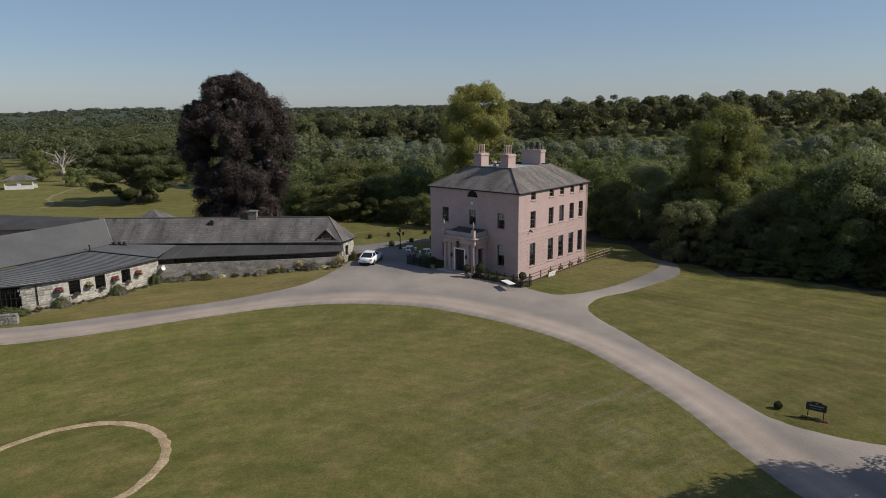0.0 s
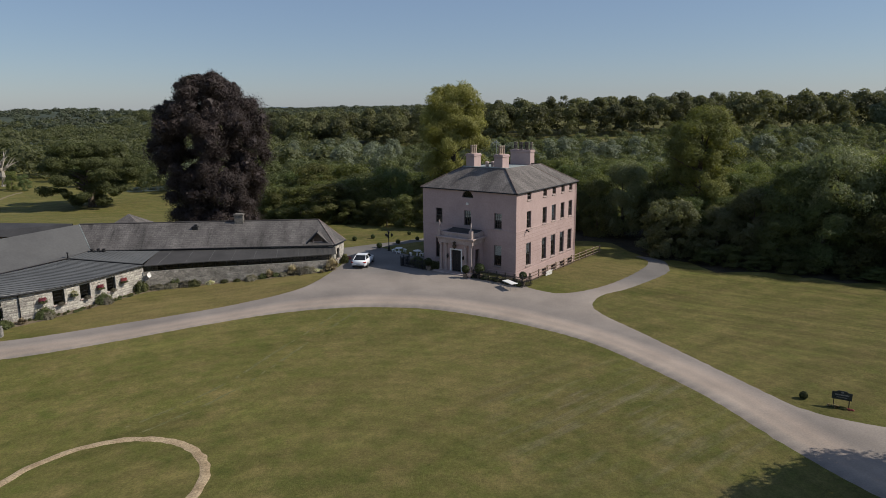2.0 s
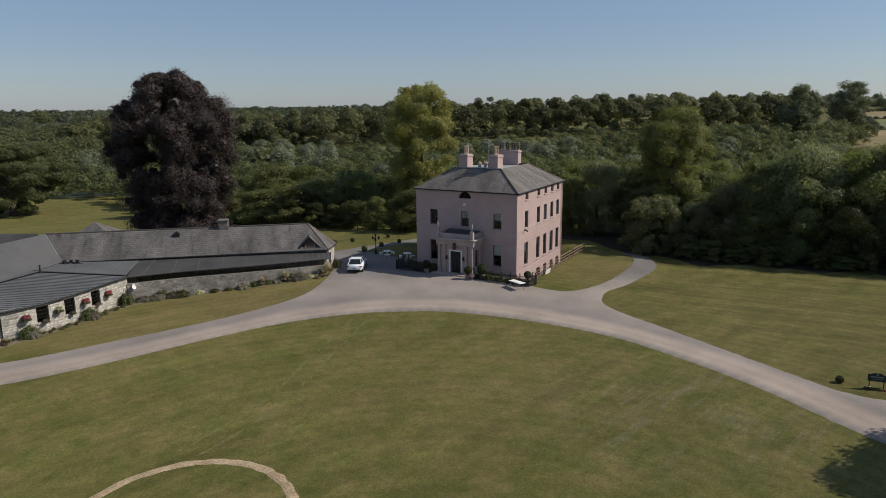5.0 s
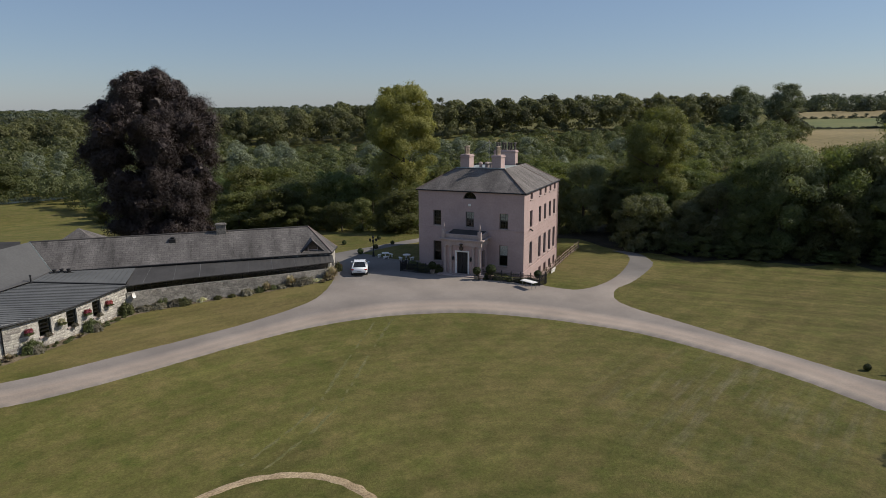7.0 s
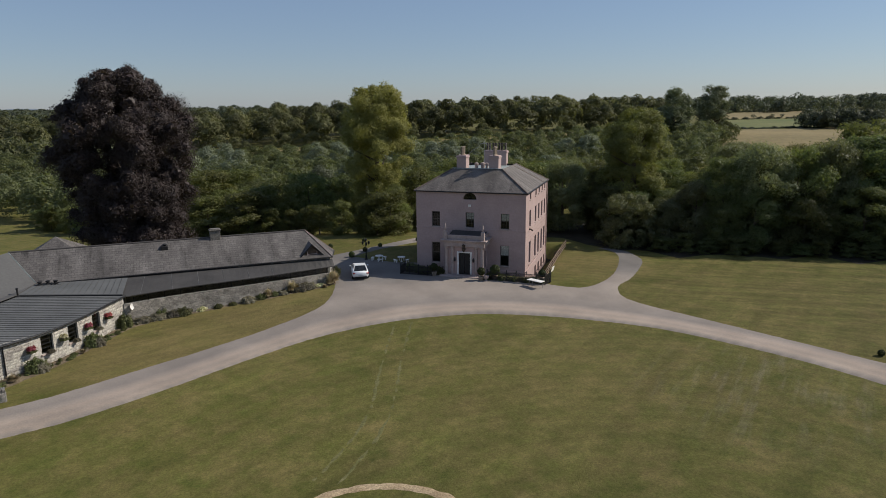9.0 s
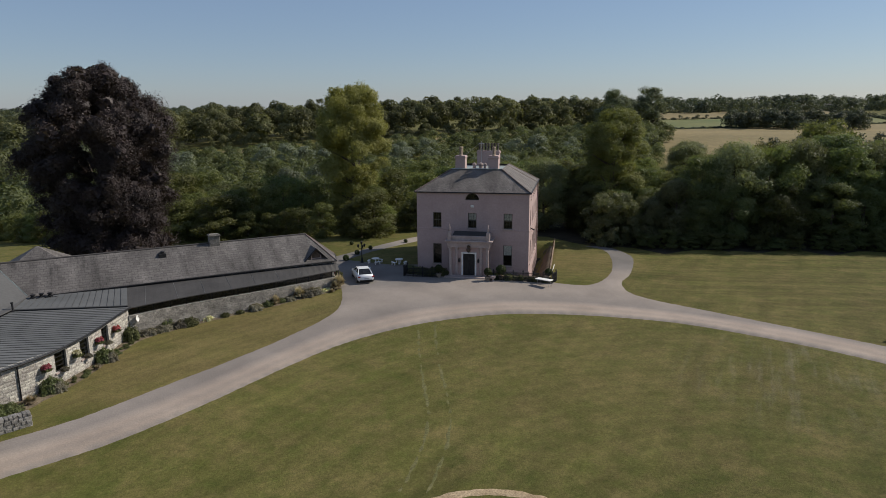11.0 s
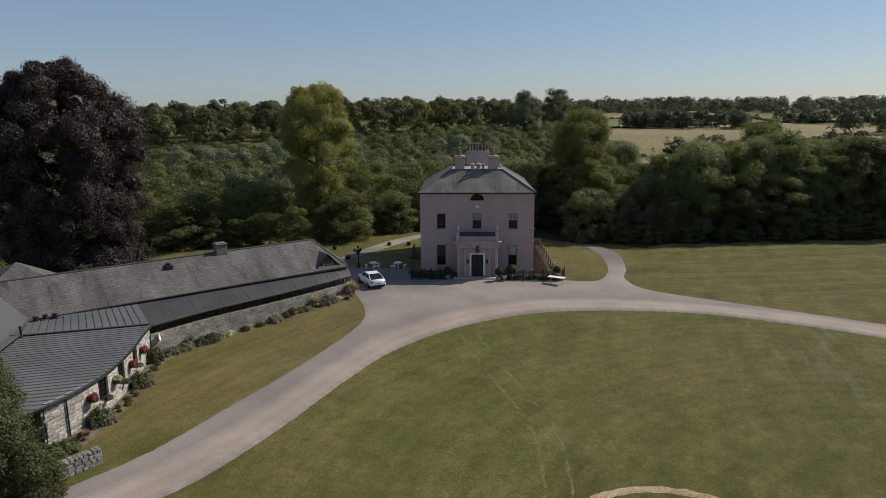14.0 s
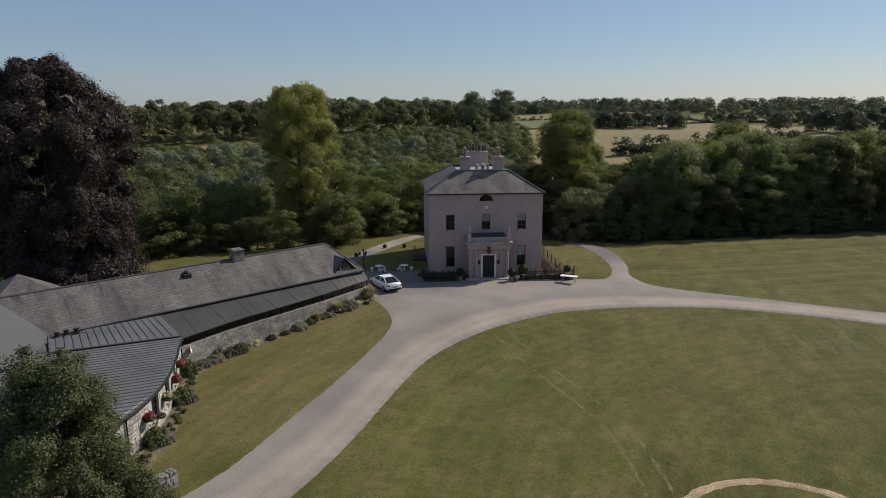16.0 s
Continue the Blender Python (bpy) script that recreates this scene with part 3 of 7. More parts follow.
def crown_mesh(name, seed, profile, boughs, bough_r, leaves, size, material, skew=0.25, droop=0.0, loose=0.18, squash=0.8, clumps=9, inner=30, extra=()):
    """A crown: boughs set in a profile of (height, radius), each made of leafy clumps; gaps stay between them. Extra boughs are (x, y, z, radius)."""
    rng = np.random.default_rng(seed)
    hs, rs = np.array(profile).T
    h = rng.uniform(hs[0], hs[-1], boughs * 3)
    keep = rng.uniform(0, rs.max(), boughs * 3) < np.interp(h, hs, rs) + 0.3 * rs.max()
    h = np.minimum(h[keep][:boughs], hs[-1] - bough_r * rng.uniform(0.5, 1.1, min(boughs, keep.sum())))
    k = len(h)
    ang = np.arange(k) * 2.39996 + rng.uniform(-0.5, 0.5, k)
    R = np.interp(h, hs, rs)
    rad = np.maximum(R - bough_r * 0.85, 0) * np.sqrt(rng.uniform(0.25, 1.0, k)) * rng.uniform(1 - skew, 1 + 0.6 * skew, k)
    C = np.stack([rad * np.cos(ang), rad * np.sin(ang), h], 1)
    lr = bough_r * rng.uniform(0.55, 1.3, k)
    if len(extra):
        E = np.array(extra)
        C, lr = np.concatenate([C, E[:, :3]]), np.concatenate([lr, E[:, 3]])
        k = len(C)
    flat = np.array((1, 1, squash))
    out = C * (1, 1, 0)
    out = out / (np.linalg.norm(out, axis=1)[:, None] + 0.5)
    # clumps on each bough, more of them above and outside
    cd = rng.normal(size=(k, clumps, 3)) + 0.55 * out[:, None] + (0, 0, 0.4)
    cd /= np.linalg.norm(cd, axis=2)[..., None]
    S = (C[:, None] + cd * lr[:, None, None] * rng.uniform(0.35, 0.72, (k, clumps, 1)) * flat).reshape(-1, 3)
    cd = cd.reshape(-1, 3)
    sr = np.repeat(lr, clumps) * rng.uniform(0.42, 0.68, k * clumps)
    pick = rng.choice(k * clumps, leaves, p=sr ** 2 / (sr ** 2).sum())
    own = pick // clumps
    d = rng.normal(size=(leaves, 3)) + 0.5 * cd[pick] + (0, 0, 0.3)
    d /= np.linalg.norm(d, axis=1)[:, None]
    far = rng.uniform(0.72, 1.1, leaves) + loose * rng.exponential(0.6, leaves)
    P = S[pick] + d * (sr[pick] * far)[:, None] * flat
    P[:, 2] -= droop * rng.uniform(0, 1, leaves) * lr[own]
    least = np.full(leaves, 9.0)
    for i in range(k):
        least = np.minimum(least, (((P - C[i]) / (lr[i] * flat)) ** 2).sum(1))
    keep = (least > 0.6 ** 2) & (P[:, 2] > 0.12)
    up_out = P - C[own]
    up_out /= np.linalg.norm(up_out, axis=1)[:, None] + 1e-6
    P, face = P[keep], (0.5 * d + 0.85 * up_out + 0.35 * out[own] + (0, 0, 0.25))[keep]
    leafy = leaf_quads(rng, P, face / np.linalg.norm(face, axis=1)[:, None], size, 0.42, 1.25, fine=True)
    # twigs and shaded leaves inside each bough
    dc = rng.normal(size=(k * inner, 3))
    dc /= np.linalg.norm(dc, axis=1)[:, None]
    deep = np.repeat(C, inner, 0) + dc * (np.repeat(lr, inner) * rng.uniform(0.3, 0.62, k * inner))[:, None] * flat
    deep[:, 2] = np.maximum(deep[:, 2], 0.3)
    return quads(name, np.concatenate([leafy, leaf_quads(rng, deep, dc, np.repeat(lr, inner)[:, None] * 0.36, fine=True)]), material)


def trunk_mesh(name, seed, height, radius, spread, limbs=7, material=None):
    """A tapered trunk with rising limbs."""
    rng = random.Random(seed)
    bm = bmesh.new()
    lean = Vector((rng.uniform(-0.05, 0.05), rng.uniform(-0.05, 0.05), 1))
    steps = [0, 0.04, 0.12, 0.3, 0.55, 0.8, 1.0]
    tube(bm, [lean * (height * s) for s in steps], [radius * f for f in (1.6, 1.15, 1.0, 0.85, 0.6, 0.35, 0.08)], 8)
    for i in range(limbs):
        s = rng.uniform(0.22, 0.75)
        a = i * 2.4 + rng.uniform(-0.4, 0.4)
        p = lean * (height * s)
        out = spread * rng.uniform(0.55, 0.9)
        mid = p + Vector((math.cos(a) * out * 0.5, math.sin(a) * out * 0.5, out * 0.25))
        end = p + Vector((math.cos(a) * out, math.sin(a) * out, out * rng.uniform(0.4, 0.8)))
        tube(bm, [p, mid, end], [radius * 0.42, radius * 0.25, radius * 0.06], 6)
    me = mesh_of(bm, name)
    me.materials.append(material or BARK)
    return me


def tree(name, m, trunk, crown, label, category="tree", group=""):
    t = group_at(name, m)
    share("trunk", trunk, t)
    share("crown", crown, t)
    return tagged(t, label, category, group)


def spline(points, step=1.0):
    """A smooth line through points, with a point about every step."""
    P = [Vector(p) for p in points]
    out = []
    for i in range(len(P) - 1):
        a, b, c, d = P[max(i - 1, 0)], P[i], P[i + 1], P[min(i + 2, len(P) - 1)]
        n = max(2, int((c - b).length / step))
        for k in range(n):
            t = k / n
            out.append(0.5 * (2 * b + (c - a) * t + (2 * a - 5 * b + 4 * c - d) * t * t + (3 * b - a - 3 * c + d) * t ** 3))
    return out + [P[-1]]


# ---- ground ----
HX, HY, HTURN = 3.48, 75.48, radians(-41.0)
EX, EY = (math.cos(HTURN), math.sin(HTURN)), (-math.sin(HTURN), math.cos(HTURN))


def sm(t):
    t = np.clip(t, 0, 1)
    return t * t * (3 - 2 * t)


def land(x, y):
    """The lie of the land: the lawn dips to the south-west, the house stands on a low rise, a valley and far hills lie behind."""
    x, y = np.asarray(x, float), np.asarray(y, float)
    low = 0.026 * np.clip(x, -28, 8) * (1 - 0.8 * sm((y - 36) / 24))
    s = sm((32 - np.hypot(x - 2, y - 84)) / 18)
    h = low * (1 - s) + 0.8 * s
    h = h - 5.2 * sm((y - 104) / 75)
    a = 0.8 * x + 0.6 * y
    h = h + 11.5 * sm((a - 170) / 200) + 14 * sm((a - 350) / 600)
    h = h + 16 * sm((np.hypot(x, y) - 700) / 1100) * (1 - sm((a - 300) / 350))
    # the sunk area round two sides of the house
    u, v = (x - HX) * EX[0] + (y - HY) * EX[1], (x - HX) * EY[0] + (y - HY) * EY[1]
    side = sm((8.75 - u) / 1.9) * sm((u - 4.5) / 1.0) * sm((v + 0.9) / 1.2) * sm((19 - v) / 2.5)
    return h - 2.1 * side


def height(x, y):
    return float(land(x, y))


def axis(lo, hi, a, b, fine, mid):
    """Grid lines: fine between a and b, then wider out to lo and hi."""
    inner = list(np.arange(a, b + 1e-6, fine))
    up, step = [b], mid
    while up[-1] < hi:
        up.append(up[-1] + step)
        step *= 1.09 if up[-1] - b > 45 else 1.0
    down, step = [a], mid
    while down[-1] > lo:
        down.append(down[-1] - step)
        step *= 1.09 if a - down[-1] > 45 else 1.0
    return np.array(down[:0:-1] + inner + up[1:])


def draped(name, X, Y, Z, keep, material, edge=None):
    """A sheet over grid lines X and Y with heights Z, without the cells that keep leaves out."""
    ny, nx = Z.shape
    XX, YY = np.meshgrid(X, Y)
    idx = np.arange(ny * nx).reshape(ny, nx)
    f = np.stack([idx[:-1, :-1], idx[:-1, 1:], idx[1:, 1:], idx[1:, :-1]], -1)
    if keep is not None:
        k = keep[:-1, :-1] | keep[:-1, 1:] | keep[1:, 1:] | keep[1:, :-1]
        f = f[k]
    f = f.reshape(-1, 4)
    used, f = np.unique(f, return_inverse=True)
    f = f.reshape(-1, 4)
    V = np.stack([XX.ravel(), YY.ravel(), Z.ravel()], 1)[used]
    me = bpy.data.meshes.new(name)
    me.vertices.add(len(V))
    me.loops.add(f.size)
    me.polygons.add(len(f))
    me.vertices.foreach_set("co", V.astype(np.float32).ravel())
    me.loops.foreach_set("vertex_index", f.astype(np.int32).ravel())
    me.polygons.foreach_set("loop_start", np.arange(0, f.size, 4, dtype=np.int32))
    me.polygons.foreach_set("use_smooth", np.ones(len(f), bool))
    if edge is not None:
        me.attributes.new("edge", "FLOAT", "POINT").data.foreach_set("value", edge.ravel()[used].astype(np.float32))
    me.update(calc_edges=True)
    me.materials.append(material)
    return new(name, me)


def inside(X, Y, poly):
    """The distance from the outline of poly, more than 0 within."""
    P = np.array([(p[0], p[1]) for p in poly])
    Q = np.roll(P, -1, 0)
    pts = np.stack(np.meshgrid(X, Y), -1).reshape(-1, 2)
    best, odd = np.full(len(pts), 1e9), np.zeros(len(pts), bool)
    for (x0, y0), (x1, y1) in zip(P, Q):
        d = np.array((x1 - x0, y1 - y0))
        t = np.clip(((pts - (x0, y0)) @ d) / (d @ d + 1e-12), 0, 1)
        best = np.minimum(best, np.hypot(pts[:, 0] - x0 - t * d[0], pts[:, 1] - y0 - t * d[1]))
        if y0 != y1:
            cross = ((y0 > pts[:, 1]) != (y1 > pts[:, 1])) & (pts[:, 0] < (x1 - x0) * (pts[:, 1] - y0) / (y1 - y0) + x0)
            odd ^= cross
    return np.where(odd, best, -best).reshape(len(Y), len(X))


def ragged(X, Y, size, amount, seed):
    """Soft unevenness for an edge."""
    XX, YY = np.meshgrid(X, Y)
    rng = np.random.default_rng(seed)
    out = 0
    for k in range(6):
        a, ph, f = rng.uniform(0, 6.28), rng.uniform(0, 6.28), rng.uniform(0.6, 1.8) / size
        out = out + np.sin((XX * math.cos(a) + YY * math.sin(a)) * f + ph)
    return amount * out / 2.4


def laid(name, poly, material, step, lift=0.035, rough=(0.5, 0.06), margin=0.8, slope=0.09, track=None):
    """A surface laid on the land within poly: it rises by lift over a soft edge. Its edge attribute is the way from the outline, or from a track's line."""
    xs, ys = [p[0] for p in poly], [p[1] for p in poly]
    X, Y = np.arange(min(xs) - 1, max(xs) + 1, step), np.arange(min(ys) - 1, max(ys) + 1, step)
    d = inside(X, Y, poly) + ragged(X, Y, rough[0], rough[1], len(name))
    XX, YY = np.meshgrid(X, Y)
    Z = land(XX, YY) + np.clip(d * slope, -0.12, lift)
    worn = d
    if track:
        worn = np.full(XX.shape, 99.0)
        for p in track:
            worn = np.minimum(worn, np.hypot(XX - p[0], YY - p[1]))
    return draped(name, X, Y, Z, d > -margin, material, worn)


GX, GY = axis(-3200, 3200, -46, 46, 0.8, 1.6), axis(-900, 3600, 18, 104, 0.8, 1.6)
ground = draped("ground", GX, GY, land(*np.meshgrid(GX, GY)), None, GRASS)
tagged(ground, "mown summer lawn with dry patches and rolling land behind", "lawn", kind="structure")

inner = spline([(-64, 49), (-50, 51.2), (-38.2, 53.3), (-33.6, 54.8), (-28.6, 57.2), (-23, 60.2), (-17.5, 62.5), (-10.5, 63.0), (-3.5, 61.7), (1.3, 59.6), (6.4, 56.2), (10.5, 51.8), (13.3, 45.8), (15.4, 39.5), (16.7, 33), (18.6, 27), (23, 19), (30, 10)])
outer_r = spline([(54, 18), (42, 26), (33, 31.5), (25.2, 34.2), (22.4, 35.7), (20.4, 37.7), (19.2, 41.5), (17.7, 47), (15.7, 54.2), (14.2, 58.8), (14.1, 61.2), (16.0, 64.1), (20.0, 66.7), (26.6, 72.7), (28.4, 76.2), (29.0, 78.8), (28.4, 81.2)])
patch = spline([(26.0, 81.4), (26.9, 79.6), (26.2, 77.2), (23.6, 73.6), (18.9, 68.6), (14.6, 65.6), (11.3, 64.8), (9.0, 66.6)])
rear = spline([(15, 100), (9, 98.6), (3, 96.4), (-3, 93.6), (-8.2, 91.2), (-12.4, 89.2), (-18, 87.9)])
outer_l = spline([(-12.2, 76.8), (-13.2, 73.9), (-14.9, 70.7), (-17.5, 68.6), (-21.5, 66.5), (-27.5, 63.3), (-31.8, 61.2), (-35.5, 59.3), (-39.3, 57.9), (-50, 55.7), (-64, 53.5)])
gravel_poly = inner + outer_r + patch + [Vector((8.2, 68.6)), Vector((5.6, 71.5)), Vector((-1.0, 77.2)), Vector((1.6, 81.0)), Vector((-3.0, 83.6)), Vector((-6.8, 89.0)), Vector((-2.0, 92.0)), Vector((4.5, 94.4)), Vector((15, 98.0))] + rear + [Vector((-16, 86.6)), Vector((-11.2, 85.4)), Vector((-11.0, 81.5))] + outer_l
drive = laid("gravel_drive", gravel_poly, GRAVEL, 0.22, 0.035, (0.22, 0.028), track=inner)
tagged(drive, "pale pinkish gravel drive curving round the lawn to the house", "drive", kind="structure")

RX, RY = np.arange(-29, -15, 0.14), np.arange(26.5, 41, 0.14)
RXX, RYY = np.meshgrid(RX, RY)
rd = 0.29 - np.abs(np.hypot(RXX + 21.86, RYY - 33.62) - 5.70) + ragged(RX, RY, 0.22, 0.045, 5)
track = draped("worn_ring", RX, RY, land(RXX, RYY) + np.clip(rd * 0.2, -0.1, 0.03), rd > -0.3, EARTH)
tagged(track, "circle of bare sandy earth worn into the lawn", "path", kind="structure")

# faint tyre tracks over the lawn
rut = spline([(-9.6, 62.4), (-11.6, 58.6), (-13.6, 54.4), (-15.4, 50.4), (-17.0, 47.0), (-18.9, 44.2), (-21.0, 41.8), (-22.6, 40.2)], 0.5)
WORN = mat("flattened_grass", (0.108, 0.106, 0.036), (0.150, 0.138, 0.058), 0.8, 6.0, 0.95, 0.4, vary=0.0, grain=0.3)
for side in (-1, 1):
    for gap in range(3):
        a, b = int(len(rut) * 0.33 * gap), int(len(rut) * (0.32 + 0.34 * gap))
        left, right = [], []
        for i in range(a, min(b, len(rut) - 1)):
            t = (rut[i + 1] - rut[i]).normalized()
            n = Vector((-t.y, t.x))
            wob = 0.05 * math.sin(1.7 * i + side)
            left.append(rut[i] + n * (0.72 * side + 0.08 + wob))
            right.append(rut[i] + n * (0.72 * side - 0.08 + wob * 0.5))
        strip = laid("tyre_track", left + right[::-1], WORN, 0.12, 0.010, (0.25, 0.06), 0.2, 0.1)
        tagged(strip, "faint worn tyre track across the lawn", "track", kind="structure")


# ---- walls with openings ----
def panel(openings, u0, u1, z0, z1, thick, marks=()):
    """A wall of that thickness in (u, depth, z), with openings (u0, u1, z0, z1) through it."""
    us = sorted({u0, u1, *marks, *[v for o in openings for v in o[:2]]})
    zs = sorted({z0, z1, *[v for o in openings for v in o[2:]]})
    us, zs = [u for u in us if u0 <= u <= u1], [z for z in zs if z0 <= z <= z1]
    bm = bmesh.new()
    grid = {}

    def vert(i, k, d):
        key = (i, k, d)
        if key not in grid:
            grid[key] = bm.verts.new((us[i], d, zs[k]))
        return grid[key]

    def solid(i, k):
        if not (0 <= i < len(us) - 1 and 0 <= k < len(zs) - 1):
            return False
        u, z = (us[i] + us[i + 1]) / 2, (zs[k] + zs[k + 1]) / 2
        return not any(o[0] < u < o[1] and o[2] < z < o[3] for o in openings)

    for i in range(len(us) - 1):
        for k in range(len(zs) - 1):
            if not solid(i, k):
                continue
            bm.faces.new((vert(i, k, 0), vert(i + 1, k, 0), vert(i + 1, k + 1, 0), vert(i, k + 1, 0)))
            bm.faces.new((vert(i, k, thick), vert(i, k + 1, thick), vert(i + 1, k + 1, thick), vert(i + 1, k, thick)))
            for di, dk, e in ((-1, 0, ((i, k), (i, k + 1))), (1, 0, ((i + 1, k + 1), (i + 1, k))), (0, -1, ((i + 1, k), (i, k))), (0, 1, ((i, k + 1), (i + 1, k + 1)))):
                if not solid(i + di, k + dk):
                    (a, b), (c, d) = e
                    bm.faces.new((vert(a, b, 0), vert(c, d, 0), vert(c, d, thick), vert(a, b, thick)))
    return bm


def bent(bm, place):
    for v in bm.verts:
        v.co = place(*v.co)
    return bm


class Window:
    """Sash windows of one size: the frame, two panes, the glazing bars and the sill, each made once and shared."""

    def __init__(self, w, h, cols, rows, frame_mat, sill_mat, sill=True, bar=0.035, reveal=0.16):
        self.w, self.h = w, h
        f = bmesh.new()
        for x0, x1, z0, z1 in ((-w / 2, -w / 2 + 0.07, 0, h), (w / 2 - 0.07, w / 2, 0, h), (-w / 2 + 0.07, w / 2 - 0.07, 0, 0.07), (-w / 2 + 0.07, w / 2 - 0.07, h - 0.07, h), (-w / 2 + 0.07, w / 2 - 0.07, h / 2 - 0.03, h / 2 + 0.03)):
            box(f, x0, x1, reveal, reveal + 0.06, z0, z1)
        self.frame = mesh_of(f, "window")
        self.frame.materials.append(frame_mat)
        b = bmesh.new()
        for i in range(1, cols):
            x = -w / 2 + 0.07 + (w - 0.14) * i / cols
            box(b, x - bar / 2, x + bar / 2, reveal + 0.01, reveal + 0.045, 0.07, h - 0.07)
        for k in range(1, rows):
            z = 0.07 + (h - 0.14) * k / rows
            if abs(z - h / 2) > 0.05:
                box(b, -w / 2 + 0.07, w / 2 - 0.07, reveal + 0.012, reveal + 0.043, z - bar / 2, z + bar / 2)
        self.bars = mesh_of(b, "glazing_bars") if cols > 1 or rows > 2 else None
        if self.bars:
            self.bars.materials.append(frame_mat)
        self.panes = []
        for z0, z1 in ((0.07, h / 2 - 0.03), (h / 2 + 0.03, h - 0.07)):
            p = sheet(bmesh.new(), [[(-w / 2 + 0.07, reveal + 0.03, z0), (w / 2 - 0.07, reveal + 0.03, z0), (w / 2 - 0.07, reveal + 0.03, z1), (-w / 2 + 0.07, reveal + 0.03, z1)]])
            me = mesh_of(p, "pane")
            me.materials.append(GLASS)
            self.panes.append(me)
        self.sill = None
        if sill:
            self.sill = mesh_of(B(-w / 2 - 0.1, w / 2 + 0.1, -0.09, 0.12, -0.13, -0.003, 0.015), "sill")
            self.sill.materials.append(sill_mat)

    def put(self, parent, m, label="", blind=0.0):
        ob = share("window", self.frame, parent, m, label)
        if self.bars:
            share("glazing_bars", self.bars, ob)
        for me in self.panes:
            share("pane", me, ob)
        if self.sill:
            share("sill", self.sill, ob)
        if blind:
            part("blind", B(-self.w / 2 + 0.08, self.w / 2 - 0.08, 0.225, 0.235, self.h * (1 - blind), self.h - 0.07), BLIND, ob, "cream roller blind")
        return ob


# ---- the house ----
HOUSE = pose(HX, HY, 0, 0, 0, math.degrees(HTURN))
house = group_at("house", HOUSE)
tagged(house, "three-storey pink rendered Georgian country house with slate hipped roof", "house")
HW, HD, EAVE = 6.5, 15.3, 10.1
FRONT, RIGHT, LEFT, REAR = pose(0, 0, 0), pose(HW, 0, 0, 0, 0, 90), pose(-HW, HD, 0, 0, 0, -90), pose(HW, HD, 0, 0, 0, 180)
front_holes = [(x - 0.5, x + 0.5, 5.95, 7.72) for x in (-4.1, 0.0, 4.12)] + [(x - 0.51, x + 0.51, 1.65, 4.05) for x in (-4.1, 4.12)] + [(-0.8, 0.8, 9.2, 10.0)]
cols = (2.9, 6.75, 9.12, 11.5, 13.72)
side_holes = [(y - 0.46, y + 0.46, 9.12, 10.02) for y in cols] + [(y - 0.53, y + 0.53, 5.86, 7.82) for y in cols] + [(y - 0.58, y + 0.58, 1.5, 4.14) for y in cols] + [(y - 0.52, y + 0.52, -0.95, 0.33) for y in cols[1:]]
part("wall", panel(front_holes, -HW, HW, -1.5, EAVE, 0.45), RENDER, house, "pink render, shaded front", FRONT)
part("wall", panel(side_holes, 0.452, HD - 0.452, -1.5, EAVE, 0.45), RENDER, house, "pink render with scored joints", RIGHT)
part("scored_face", panel([h for h in side_holes if 1.0 < h[2] < 2.0], 0.02, HD, 1.13, 5.69, 0.012), SCORED, house, "pink render scored like cut stone", pose(HW + 0.015, 0, 0, 0, 0, 90))
part("wall", panel([], 0.452, HD - 0.452, -1.5, EAVE, 0.45), RENDER, house, "", LEFT)
part("wall", panel([], 0.0, 2 * HW, -1.5, EAVE, 0.45), RENDER, house, "", REAR)
# unseen floors and walls added to keep the rooms behind the glass dark
for z in (0.9, 5.3, 8.9):
    part("interior_floor", B(-HW + 0.46, HW - 0.46, 0.46, HD - 0.46, z - 0.2, z), DARKROOM, house)
part("interior_wall", B(-HW + 0.46, HW - 0.46, 3.6, 3.75, -1.4, 8.69), DARKROOM, house)
part("interior_wall", B(2.2, 2.35, 3.76, HD - 0.5, -1.4, 8.69), DARKROOM, house)
part("string_course", B(-HW - 0.05, HW + 0.05, -0.05, -0.002, 5.72, 5.86, 0.01), RENDER, house)
part("string_course", B(HW + 0.002, HW + 0.05, -0.05, HD, 5.70, 5.82, 0.01), RENDER, house)
part("plinth", panel([(y - 0.54, y + 0.54, -0.97, 0.35) for y in cols[1:]], -0.09, HD, -1.45, 1.12, 0.088), RENDER, house, "", pose(HW + 0.09, 0, 0, 0, 0, 90))
for x0, x1 in ((-HW, -2.6), (2.6, HW)):
    part("plinth", B(x0, x1, -0.09, -0.002, -1.45, 1.12), RENDER, house)
# half-round attic window
lun = bmesh.new()
arc = [(0.8 * math.cos(a), 0.8 * math.sin(a)) for a in [math.pi * i / 16 for i in range(17)]]
for i in range(16):
    (x0, z0), (x1, z1) = arc[i], arc[i + 1]
    sheet(lun, [[(x1, 0.0, 9.2 + z1), (x0, 0.0, 9.2 + z0), (x0, 0.0, 10.0), (x1, 0.0, 10.0)], [(x0, 0.0, 9.2 + z0), (x1, 0.0, 9.2 + z1), (x1, 0.3, 9.2 + z1), (x0, 0.3, 9.2 + z0)]])
part("lunette_surround", lun, RENDER, house)
fan = bmesh.new()
for a in [math.pi * k / 5 for k in range(1, 5)]:
    tube(fan, [(0.25 * math.cos(a), 0.2, 9.2 + 0.25 * math.sin(a)), (0.8 * math.cos(a), 0.2, 9.2 + 0.8 * math.sin(a))], [0.018, 0.018], 4)
tube(fan, [(0.78 * math.cos(a), 0.2, 9.22 + 0.76 * math.sin(a)) for a in [math.pi * i / 14 for i in range(15)]], [0.03] * 15, 4)
